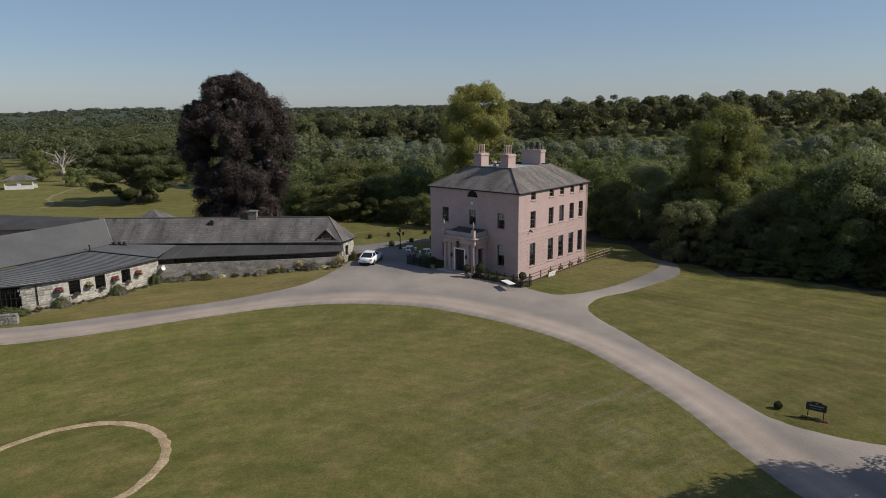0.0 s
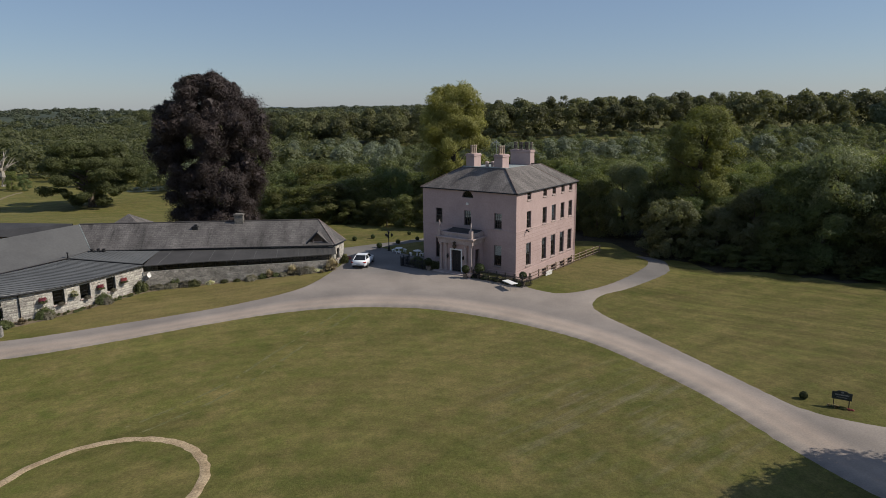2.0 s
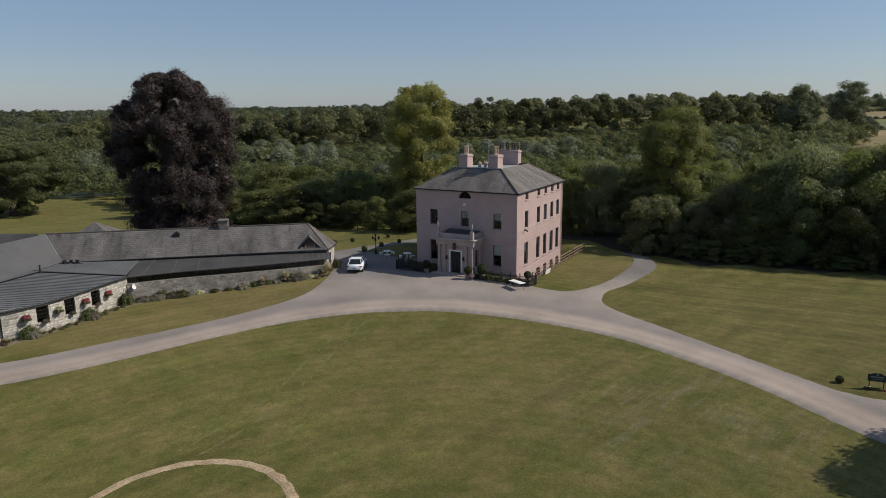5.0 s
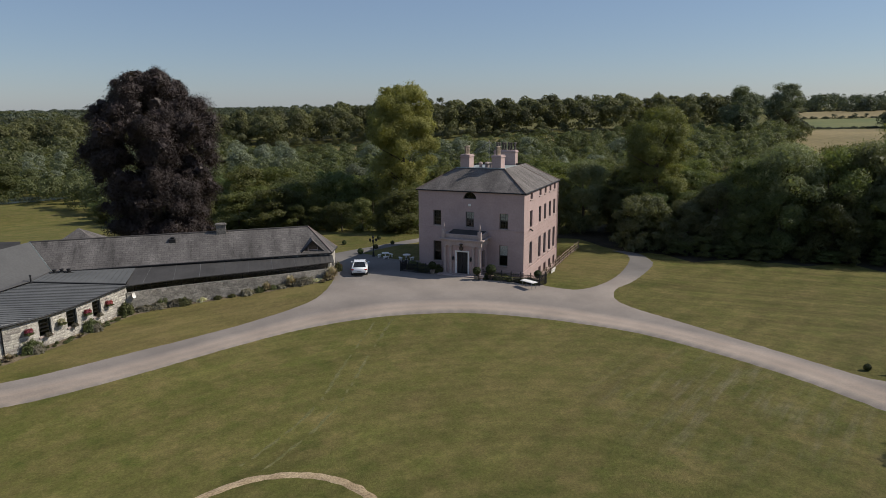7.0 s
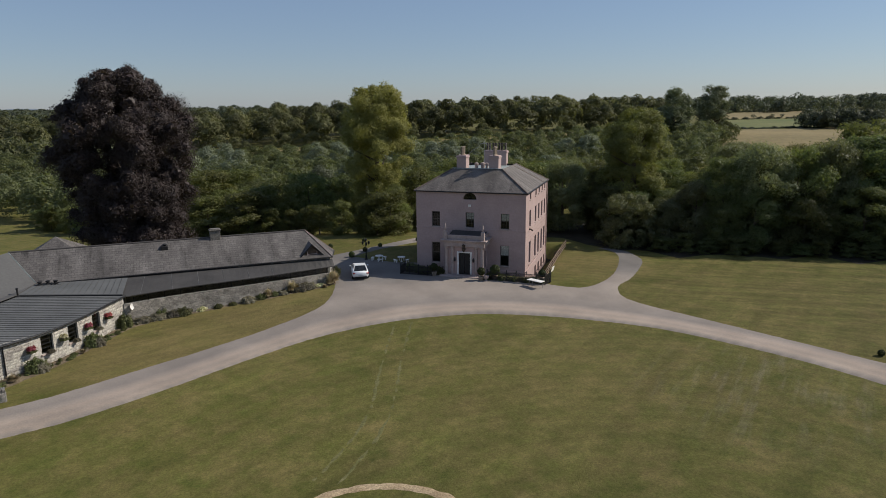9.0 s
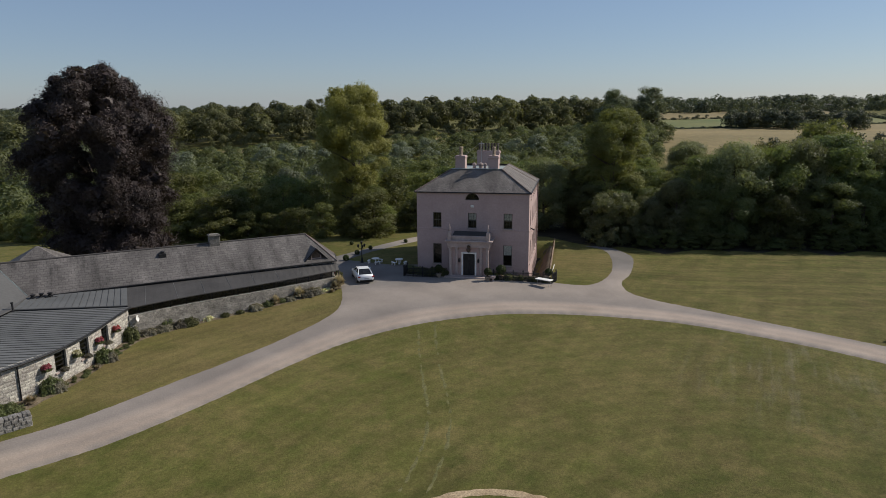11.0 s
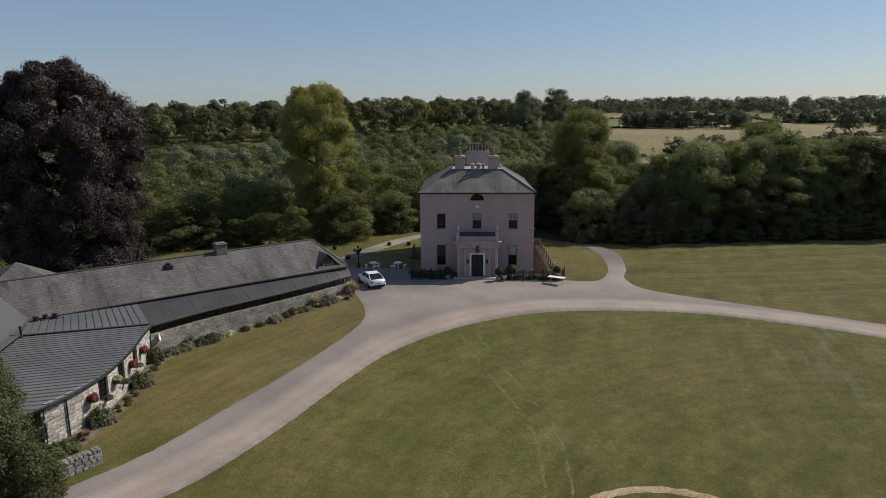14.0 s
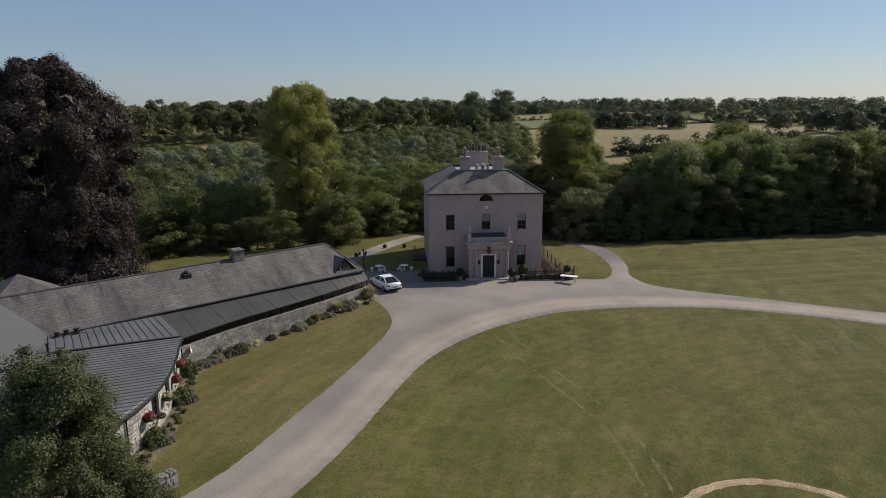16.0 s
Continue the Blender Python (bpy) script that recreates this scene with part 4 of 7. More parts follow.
box(fan, -0.8, 0.8, 0.17, 0.23, 9.2, 9.25)
lunette = part("window", fan, SASH, house, "half-round attic window")
part("pane", sheet(bmesh.new(), [[(-0.79, 0.22, 9.2), (0.79, 0.22, 9.2), (0.79, 0.22, 10.0), (-0.79, 0.22, 10.0)]]), GLASS, lunette)
# sash windows
w_first, w_ground = Window(1.0, 1.77, 3, 4, SASH, TRIMMED, bar=0.022), Window(1.02, 2.4, 1, 2, SASH, TRIMMED)
w_attic, w_side, w_tall, w_cellar = Window(0.92, 0.9, 2, 2, SASH, TRIMMED, bar=0.022), Window(1.06, 1.96, 3, 4, SASH, TRIMMED, bar=0.022), Window(1.16, 2.64, 3, 4, SASH, TRIMMED, bar=0.022), Window(1.04, 1.28, 2, 2, SASH, TRIMMED, False, 0.022)
for x in (-4.1, 0.0, 4.12):
    w_first.put(house, FRONT @ pose(x, 0, 5.95), "sash window with a half-drawn cream blind" if x > -1 else "", 0.45 if x > -1 else 0.0)
w_ground.put(house, FRONT @ pose(-4.1, 0, 1.65), "", 0.0)
w_ground.put(house, FRONT @ pose(4.12, 0, 1.65), "sash window with a half-drawn cream blind", 0.5)
for i, y in enumerate(cols):
    w_attic.put(house, RIGHT @ pose(y, 0, 9.12))
    w_side.put(house, RIGHT @ pose(y, 0, 5.86), "", 0.9 if i == 2 else 0.0)
    w_tall.put(house, RIGHT @ pose(y, 0, 1.5), "", (0.45, 0.35, 0.3, 0.3, 0.0)[i])
    if i:
        w_cellar.put(house, RIGHT @ pose(y, 0, -0.95))
# roof
ex, ey0, ey1, dx, dy0, dy1, rz = HW + 0.2, -0.2, HD + 0.2, 2.95, 3.5, 11.9, 12.45
E4, D4 = [(-ex, ey0, EAVE), (ex, ey0, EAVE), (ex, ey1, EAVE), (-ex, ey1, EAVE)], [(-dx, dy0, rz), (dx, dy0, rz), (dx, dy1, rz), (-dx, dy1, rz)]
for k in range(4):
    part("roof_slope", sheet(bmesh.new(), [[E4[k], E4[(k + 1) % 4], D4[(k + 1) % 4], D4[k]]], True), SLATE, house, "grey slate roof with lighter lichen")
part("roof_deck", sheet(B(-dx - 0.12, dx + 0.12, dy0 - 0.12, dy0 + 0.3, rz - 0.02, rz + 0.06, 0.02), [[(-dx, dy0 + 0.3, rz), (dx, dy0 + 0.3, rz), (dx, dy1, rz - 0.25), (-dx, dy1, rz - 0.25)]]), LEAD, house, "pale weathered lead flat")
part("soffit", sheet(bmesh.new(), [[(-ex, ey0, EAVE - 0.03), (-ex, ey1, EAVE - 0.03), (ex, ey1, EAVE - 0.03), (ex, ey0, EAVE - 0.03)]]), DARKWOOD, house)
for k in range(4):
    a, b = Vector(E4[k]), Vector(E4[(k + 1) % 4])
    part("gutter", tube(bmesh.new(), [a + Vector((0, 0, -0.03)), b + Vector((0, 0, -0.03))], [0.075, 0.075], 6), BLACK, house)
    part("hip_tiles", tube(bmesh.new(), [Vector(E4[k]), Vector(D4[k])], [0.1, 0.1], 6), RIDGE, house, "weathered brown hip tiles")
part("hip_tiles", tube(bmesh.new(), [(2.95, 9.5, rz), (ex, 12.1, EAVE)], [0.07, 0.07], 6), RIDGE, house)
part("downpipe", tube(bmesh.new(), [(HW + 0.12, 15.1, 9.9), (HW + 0.12, 15.1, -1.0)], [0.055, 0.055], 6), RENDER, house)
pot = mesh_of(turned(bmesh.new(), [(0.17, 0), (0.17, 0.1), (0.13, 0.14), (0.14, 0.75), (0.18, 0.8), (0.18, 0.9), (0.12, 0.92)], 10), "chimney_pot")
pot.materials.append(POT)


dark_pot = pot.copy()
dark_pot.materials.clear()
dark_pot.materials.append(mat("sooty_pot", (0.05, 0.045, 0.04), (0.20, 0.17, 0.14), 3.0, 12.0, 0.9, 0.2, vary=0.5))


def stack(x, y, w, d, z0, z1, pots, h=1.0, kind=None):
    bm = B(x - w / 2, x + w / 2, y - d / 2, y + d / 2, z0, z1 - 0.3, 0.02)
    box(bm, x - w / 2 - 0.08, x + w / 2 + 0.08, y - d / 2 - 0.08, y + d / 2 + 0.08, z1 - 0.299, z1 - 0.12, 0.03)
    box(bm, x - w / 2 - 0.02, x + w / 2 + 0.02, y - d / 2 - 0.02, y + d / 2 + 0.02, z1 - 0.119, z1, 0.03)
    c = part("chimney", bm, RENDER, house, "pink rendered chimney stack with clay pots")
    for px, py in pots:
        share("chimney_pot", kind or pot, c, Matrix.LocRotScale((x + px, y + py, z1), None, (1, 1, h)))


stack(-2.0, 4.3, 1.15, 1.5, 11.9, 14.0, [(0, -0.45), (0, 0), (0, 0.45)], 1.1)
stack(1.95, 4.3, 1.15, 1.5, 11.9, 14.0, [(0, -0.45), (0, 0), (0, 0.45)], 1.1)
stack(0.3, 12.2, 2.9, 1.1, 11.6, 14.1, [(-1.2 + 0.4 * k, 0.15 * (-1) ** k) for k in range(7)], 1.05, dark_pot)
aerial = tube(bmesh.new(), [(0.2, 6.0, 12.4), (0.2, 6.0, 15.6)], [0.03, 0.025], 6)
for s in (-1, 1):
    tube(aerial, [(0.2, 6.0, 15.5), (0.2 + 1.8 * s, 4.9, 14.0)], [0.012, 0.012], 4)
for k in range(5):
    tube(aerial, [(-0.2 + 0.05 * k, 5.7 + 0.15 * k, 15.3), (0.6 - 0.05 * k, 5.7 + 0.15 * k, 15.3)], [0.01, 0.01], 4)
part("aerial", aerial, ALLOY, house, "thin metal roof aerial with stays")
for x, y, s in ((-0.5, 5.0, 0.28), (0.25, 5.2, 0.36), (0.8, 4.9, 0.22)):
    part("roof_vent", turned(bmesh.new(), [(s * 0.7, 12.4), (s * 0.7, 12.8), (s, 12.84), (s * 0.8, 13.0), (0.04, 13.1)], 10, (x, y)), TRIMMED, house)
part("alarm_box", B(-0.17, 0.17, -0.1, -0.002, 8.38, 8.66, 0.03), LIMEWHITE, house, "white alarm box under the attic window")
part("lamp_bracket", tube(B(HW + 0.003, HW + 0.12, 2.15, 2.45, 5.6, 5.8, 0.02), [(HW + 0.1, 2.3, 5.75), (HW + 0.45, 2.1, 5.6)], [0.05, 0.09], 6), BLACK, house)

# the porch
porch = part("porch", panel([(-0.66, 0.66, 0.95, 3.44)], -2.15, 2.15, 0.6, 4.2, 0.3), RENDER, house, "stone entrance porch with paired columns", pose(0, -2.3, 0))
for s in (-1, 1):
    part("porch_wall", panel([(0.7, 1.6, 1.6, 3.6)], 0.0, 2.28, 0.6, 4.2, 0.25), RENDER, porch, "", pose(2.15 * s, 2.3 if s < 0 else 0.002, 0, 0, 0, -90 if s < 0 else 90))
part("entablature", box(box(B(-2.4, 2.4, -0.32, 2.29, 4.2, 4.72, 0.02), -2.55, 2.55, -0.48, 2.29, 4.721, 4.86, 0.03), -2.68, 2.68, -0.6, 2.29, 4.861, 5.0, 0.03), TRIMMED, porch)
part("parapet", box(box(B(-2.3, 2.3, -0.25, 0.0, 5.001, 5.5, 0.02), -2.3, -2.05, 0.001, 2.29, 5.001, 5.5, 0.02), 2.05, 2.3, 0.001, 2.29, 5.001, 5.5, 0.02), TRIMMED, porch)
part("porch_roof", sheet(bmesh.new(), [[(-2.04, 0.02, 5.15), (2.04, 0.02, 5.15), (2.04, 2.28, 5.6), (-2.04, 2.28, 5.6)]]), DARKMETAL, porch, "dark lead porch roof")
col = mesh_of(turned(bmesh.new(), [(0.26, 0.9), (0.26, 1.0), (0.21, 1.06), (0.2, 1.3), (0.17, 3.95), (0.2, 3.98), (0.26, 4.1), (0.26, 4.198)], 14), "column")
col.materials.append(TRIMMED)
for x in (-2.08, -1.38, 1.38, 2.08):
    share("column", col, porch, pose(x, -0.1, 0))
for s in (-1, 1):
    part("pedestal", B(2.18 * s - 0.2, 2.18 * s + 0.2, -0.42, -0.02, 5.002, 5.95, 0.03), TRIMMED, porch)
    part("finial", turned(bmesh.new(), [(0.14, 5.951), (0.1, 6.02), (0.13, 6.2), (0.09, 6.55), (0.02, 6.85)], 8, (2.18 * s, -0.22)), TRIMMED, porch, "stone obelisk finial")
door = part("door", box(B(-0.6, -0.02, 0.12, 0.17, 0.97, 3.1, 0.01), 0.02, 0.6, 0.12, 0.17, 0.97, 3.1, 0.01), BLACK, porch, "tall black double door")
part("door_surround", box(box(B(-0.86, -0.661, -0.07, 0.2, 0.95, 3.6, 0.02), 0.661, 0.86, -0.07, 0.2, 0.95, 3.6, 0.02), -0.66, 0.66, -0.07, 0.2, 3.441, 3.6, 0.02), LIMEWHITE, porch, "white painted door surround")
part("transom", B(-0.6, 0.6, 0.1, 0.18, 3.1, 3.43, 0.01), BLACK, porch)
crest = turned(bmesh.new(), [(0.05, 3.65), (0.2, 3.8), (0.25, 4.0), (0.12, 4.2), (0.22, 4.4), (0.05, 4.5)], 8, (0, -0.38))
part("crest", crest, DARKWOOD, porch, "dark carved ornament over the door")
for s in (-1, 1):
    part("wall_lantern", turned(B(s * 1.08 - 0.03, s * 1.08 + 0.03, -0.2, 0.0, 2.85, 2.9), [(0.05, 2.45), (0.1, 2.5), (0.13, 2.75), (0.06, 2.86), (0.02, 2.95)], 6, (s * 1.08, -0.2)), BLACK, porch, "black wall lantern")
part("doorstep", box(B(-2.7, 2.75, -1.1, 0.45, 0.45, 0.95, 0.03), -3.0, 3.3, -1.75, -1.101, 0.4, 0.82, 0.03), TRIMMED, porch, "worn stone steps")

# ---- the wing ----
WBASE = (-26.0, 79.0, 0.0)
wing = group_at("wing_building", pose(*WBASE))
tagged(wing, "long low stone outbuilding with slate and grey metal roofs", "building")
WT = pose(-WBASE[0], -WBASE[1], -WBASE[2])


def wpart(name, bm, material, label="", parent=None, smooth=False):
    if parent:
        return part(name, bm, material, parent, label, None, smooth)
    return part(name, bm, material, wing, label, WT, smooth)


RA, RB = (-43.0, 82.4, 6.0), (-14.3, 81.8, 6.05)
FA, FB, FC, FD, BA = (-40.6, 78.9, 3.42), (-12.1, 78.2, 3.5), (-11.0, 81.6, 3.42), (-12.5, 85.2, 3.42), (-45.0, 85.7, 3.4)
wpart("slate_roof", sheet(bmesh.new(), [[FA, FB, RB, RA]], True), SLATE_OLD, "dark weathered slate roof")
wpart("slate_roof", sheet(bmesh.new(), [[FB, FC, RB]], True), SLATE_OLD)
wpart("slate_roof", sheet(bmesh.new(), [[FC, FD, RB]], True), SLATE_OLD)
wpart("slate_roof", sheet(bmesh.new(), [[FD, BA, RA, RB]], True), SLATE_OLD)
wpart("ridge_tiles", tube(bmesh.new(), [RA, RB], [0.09, 0.09], 6), SLATE_OLD)
wpart("hip_tiles", tube(bmesh.new(), [RB, FB], [0.08, 0.08], 6), RIDGE)
wpart("hip_tiles", tube(bmesh.new(), [RB, FC], [0.08, 0.08], 6), RIDGE)
wpart("gutter", tube(bmesh.new(), [Vector(FA) + Vector((0, -0.05, -0.06)), Vector(FB) + Vector((0, -0.05, -0.06))], [0.07, 0.07], 6), BLACK)
wpart("gutter", tube(bmesh.new(), [FB, FC, FD], [0.06, 0.06, 0.06], 6), BLACK)
ends = [(-40.0, 79.2), (-12.35, 78.45), (-11.3, 81.6), (-12.7, 85.0), (-45, 85.4)]
for (x0, y0), (x1, y1) in zip(ends, ends[1:]):
    n = math.hypot(x1 - x0, y1 - y0)
    holes = [(1.0, 1.8, 1.5, 2.8)] if (x1, y1) == ends[2] else []
    wl = wpart("end_wall" if holes else "back_wall", bent(panel(holes, 0, n, -0.6, 3.38, 0.4), lambda u, d, z, x0=x0, y0=y0, x1=x1, y1=y1, n=n: Vector((x0 + (x1 - x0) * u / n - (y1 - y0) * d / n, y0 + (y1 - y0) * u / n + (x1 - x0) * d / n, z))), STONE, "buff stone wall" if holes else "")
    if holes:
        Window(0.8, 1.3, 2, 2, DARKWOOD, TRIMMED).put(wl, pose(x0 + (x1 - x0) * 1.4 / n, y0 + (y1 - y0) * 1.4 / n, 1.5, 0, 0, math.degrees(math.atan2(y1 - y0, x1 - x0))))
# chimney, vent, dormer
DARKSTONE = mat("sooty_stone", (0.10, 0.092, 0.082), (0.17, 0.155, 0.135), 2.0, 9.0, 0.95, 0.5)
ch = wpart("chimney", box(box(B(-24.45, -23.4, 81.6, 82.4, 5.4, 6.75, 0.03), -24.53, -23.32, 81.52, 82.48, 6.751, 6.88, 0.03), -24.4, -23.45, 81.65, 82.35, 6.881, 6.95, 0.02), DARKSTONE, "squat grey stone chimney")
wpart("roof_vent", turned(B(-29.4, -28.7, 81.0, 81.6, 5.2, 5.6, 0.03), [(0.14, 5.5), (0.16, 5.72), (0.28, 5.74), (0.05, 5.86)], 8, (-29.0, 81.4)), BLACK, "black roof vent cowl")
dorm = sheet(bmesh.new(), [[(-15.5, 78.55, 3.62), (-14.2, 78.55, 4.95), (-14.2, 80.75, 5.05), (-15.5, 79.4, 3.72)], [(-14.2, 78.55, 4.95), (-12.9, 78.55, 3.62), (-12.9, 79.4, 3.72), (-14.2, 80.75, 5.05)]], True)
dr = wpart("dormer_roof", dorm, SLATE_OLD, "small gabled dormer")
wpart("dormer_front", sheet(bmesh.new(), [[(-15.3, 78.7, 3.55), (-13.1, 78.7, 3.55), (-14.2, 78.7, 4.8)]]), DARKWOOD, "dark dormer gable with a small window")
wpart("dormer_window", box(box(B(-14.75, -14.69, 78.62, 78.69, 3.6, 4.2), -13.71, -13.65, 78.62, 78.69, 3.6, 4.2), -14.69, -13.71, 78.63, 78.69, 3.86, 3.92), TRIMMED)
wpart("bargeboard", tube(tube(bmesh.new(), [(-15.55, 78.53, 3.6), (-14.2, 78.53, 4.97)], [0.06, 0.06], 4), [(-14.2, 78.53, 4.97), (-12.85, 78.53, 3.6)], [0.06, 0.06], 4), BLACK)
# glazed lean-to along the front
JOINT = mat("grey_joint_strip", (0.11, 0.11, 0.11), (0.15, 0.15, 0.15), 2.0, 9.0, 0.7, 0.05)
# seams darker than the zinc sheet: their line of shade is in the colour
SEAM = mat("seam_shadow_metal", (0.062, 0.062, 0.063), (0.082, 0.082, 0.083), 0.6, 6.0, 0.65, 0.04, vary=0.05)
lean = spline([(-33.0, 74.1), (-28.0, 75.3), (-22.0, 76.1), (-17.0, 76.9), (-12.0, 77.9)], 0.6)
LT = lambda s: Vector((-32.9 + 20.8 * s, 78.95 - 0.65 * s, 3.27))
lroof, lwin, lcap = bmesh.new(), bmesh.new(), bmesh.new()
K = len(lean) - 1
for i in range(K):
    a, b = lean[i], lean[i + 1]
    p, q = LT(i / K), LT((i + 1) / K)
    sheet(lroof, [[(a.x, a.y - 0.15, 2.52), (b.x, b.y - 0.15, 2.52), q, p], [(a.x, a.y - 0.15, 2.44), (b.x, b.y - 0.15, 2.44), (b.x, b.y - 0.15, 2.52), (a.x, a.y - 0.15, 2.52)]])
    sheet(lwin, [[(a.x, a.y + 0.05, 1.8), (b.x, b.y + 0.05, 1.8), (b.x, b.y + 0.05, 2.44), (a.x, a.y + 0.05, 2.44)]])
    sheet(lcap, [[(a.x, a.y - 0.22, 1.8), (b.x, b.y - 0.22, 1.8), (b.x, b.y + 0.3, 1.8), (a.x, a.y + 0.3, 1.8)]])
wpart("lean_to_roof", lroof, DARKMETAL, "dark sheet lean-to roof with pale joints")
wpart("clerestory_glass", lwin, GLASS, "dark strip of glazing under the roof")
wpart("wall_top", lcap, RUBBLE)
for i in range(3, K, 4):
    p, q = LT(i / K), lean[i]
    wpart("roof_joint", tube(bmesh.new(), [p + Vector((0, 0, 0.012)), (q.x, q.y - 0.15, 2.532)], [0.016, 0.016], 4), JOINT)
for i in range(0, K + 1, 2):
    q = lean[i]
    wpart("mullion", B(q.x - 0.04, q.x + 0.04, q.y, q.y + 0.09, 1.8, 2.44), BLACK)
lwall = bmesh.new()
for i in range(K):
    a, b = lean[i], lean[i + 1]
    sheet(lwall, [[(a.x, a.y - 0.2, -0.6), (b.x, b.y - 0.2, -0.6), (b.x, b.y - 0.2, 1.8), (a.x, a.y - 0.2, 1.8)]])
low_front = wpart("rubble_wall", lwall, STONEWALL, "low curved grey rubble stone wall")
# roof between the lean-to and the curved end
J, V, S0, S1 = Vector((-33.0, 73.95, 2.62)), Vector((-41.5, 75.4, 3.2)), Vector((-32.6, 79.0, 3.27)), Vector((-40.5, 79.0, 3.42))
VU, JU = V + Vector((0, 0, 0.13)), J + Vector((0, 0, 0.13))
wpart("seam_roof", sheet(bmesh.new(), [[VU.lerp(JU, k / 16), VU.lerp(JU, (k + 1) / 16), S1.lerp(S0, (k + 1) / 16), S1.lerp(S0, k / 16)] for k in range(16)]), ZINC, "grey standing-seam metal roof")
wpart("fascia", sheet(bmesh.new(), [[V, J, JU, VU]]), BLACK)
for k in range(1, 16):
    s = k / 16
    a, b = S1.lerp(S0, s), VU.lerp(JU, s)
    wpart("seam", tube(bmesh.new(), [a + Vector((0, 0, 0.03)), b + Vector((0, 0, 0.03))], [0.019, 0.019], 4), SEAM)
wpart("ridge_flashing", tube(bmesh.new(), [VU, JU], [0.06, 0.06], 6), FELT)
# curved end
bow = spline([(-33.0, 74.1), (-34.2, 72.1), (-35.2, 70.2), (-36.6, 67.9), (-38.2, 65.8), (-39.9, 64.2), (-41.7, 63.0), (-43.6, 62.2)], 0.25)
LEN = [0.0]
for a, b in zip(bow, bow[1:]):
    LEN.append(LEN[-1] + (b - a).length)


def on_bow(u, d=0.0, z=0.0):
    """A place on the curved wall: u along it from the east, d into it."""
    i = min(max(int(np.searchsorted(LEN, u)) - 1, 0), len(bow) - 2)
    t = bow[i + 1] - bow[i]
    p = bow[i] + t * ((u - LEN[i]) / t.length)
    t = t.normalized()
    return Vector((p.x + t.y * d, p.y - t.x * d, z))


def bow_turn(u):
    a, b = on_bow(u - 0.2), on_bow(u + 0.2)
    return math.degrees(math.atan2(b.y - a.y, b.x - a.x))


def u_near(x, y):
    return LEN[min(range(len(bow)), key=lambda i: (bow[i].x - x) ** 2 + (bow[i].y - y) ** 2)]


WU = [u_near(-35.15, 70.35), u_near(-36.55, 67.95), u_near(-38.2, 65.75)]
bow_end = u_near(-42.0, 62.9)
wholes = [(u - 0.55, u + 0.55, 0.74, 2.2) for u in WU]
curved = wpart("curved_wall", bent(panel(wholes, 0.0, bow_end, -1.2, 2.55, 0.4, [0.3 * k for k in range(60)]), lambda u, d, z: on_bow(u, d, z)), LIMEMORTAR, "curved pale limestone wall")
w_bow = Window(1.1, 1.46, 1, 4, BLACK, TRIMMED, True, 0.05)
for u in WU:
    w_bow.put(curved, Matrix.Translation(on_bow(u, 0, 0.74)) @ pose(0, 0, 0, 0, 0, bow_turn(u) + 180), "black-framed window with louvred blinds")
wpart("downpipe", tube(bmesh.new(), [on_bow(bow_end - 1.35, -0.1, 2.5), on_bow(bow_end - 1.35, -0.1, -0.8)], [0.05, 0.05], 6), BLACK)
scr = bmesh.new()
for k in range(5):
    p = on_bow(bow_end + 0.08 + 0.42 * k, 0.0, 0)
    box(scr, p.x - 0.03, p.x + 0.03, p.y - 0.03, p.y + 0.03, -0.8, 2.3)
for z in (0.2, 1.2, 2.25):
    tube(scr, [on_bow(bow_end + 0.02, 0, z), on_bow(LEN[-1], 0, z)], [0.035, 0.035], 4)
wpart("glazed_screen", scr, BLACK, "dark framed glass screen")
wpart("screen_glass", sheet(bmesh.new(), [[on_bow(bow_end + 0.02, 0.03, -0.8), on_bow(LEN[-1], 0.03, -0.8), on_bow(LEN[-1], 0.03, 2.3), on_bow(bow_end + 0.02, 0.03, 2.3)]]), GLASS)
# unseen dark sheets added behind the wing's glazing
wpart("back_partition", sheet(bmesh.new(), [[(-34.0, 75.2, -0.8), (-46, 66.0, -0.8), (-46, 66.0, 2.9), (-34.0, 75.2, 2.55)]]), DARKROOM)
wpart("back_partition", sheet(bmesh.new(), [[(-33.0, 78.6, -0.5), (-12.6, 78.3, -0.5), (-12.6, 78.3, 3.2), (-33.0, 78.6, 3.2)]]), DARKROOM)
S2, S3 = Vector((-46.2, 66.6, 3.22)), Vector((-48.2, 62.6, 3.22))
broof, bfascia, nb = bmesh.new(), bmesh.new(), 34
rim = lambda s: on_bow(s * LEN[-1], -0.18, 2.62 - 0.14 * s)
along = (J - V).xy.normalized()
across = Vector((along.y, -along.x))


def met(line, o):
    """The point of a line of points that lies o metres south of the ridge between the two metal roofs."""
    offs = [(p.xy - V.xy).dot(across) for p in line]
    for p, q, a, b in zip(line, line[1:], offs, offs[1:]):
        if min(a, b) <= o <= max(a, b):
            return p.lerp(q, (o - a) / (b - a))
    return line[-1] if o > offs[-1] else line[0]


rim_line, top_line = [rim(k / nb) for k in range(nb + 1)], [V, S2, S3]
south = [0.46 * k for k in range(30)]
for a, b in [(0.092 * k, 0.092 * (k + 1)) for k in range(146)]:
    sheet(broof, [[met(top_line, a), met(top_line, b), met(rim_line, b), met(rim_line, a)]])
for k in range(nb):
    a, b = k / nb, (k + 1) / nb
    sheet(bfascia, [[rim(a), rim(b), rim(b) - Vector((0, 0, 0.1)), rim(a) - Vector((0, 0, 0.1))]])
bmesh.ops.recalc_face_normals(broof, faces=broof.faces)
wpart("fascia", bfascia, BLACK)
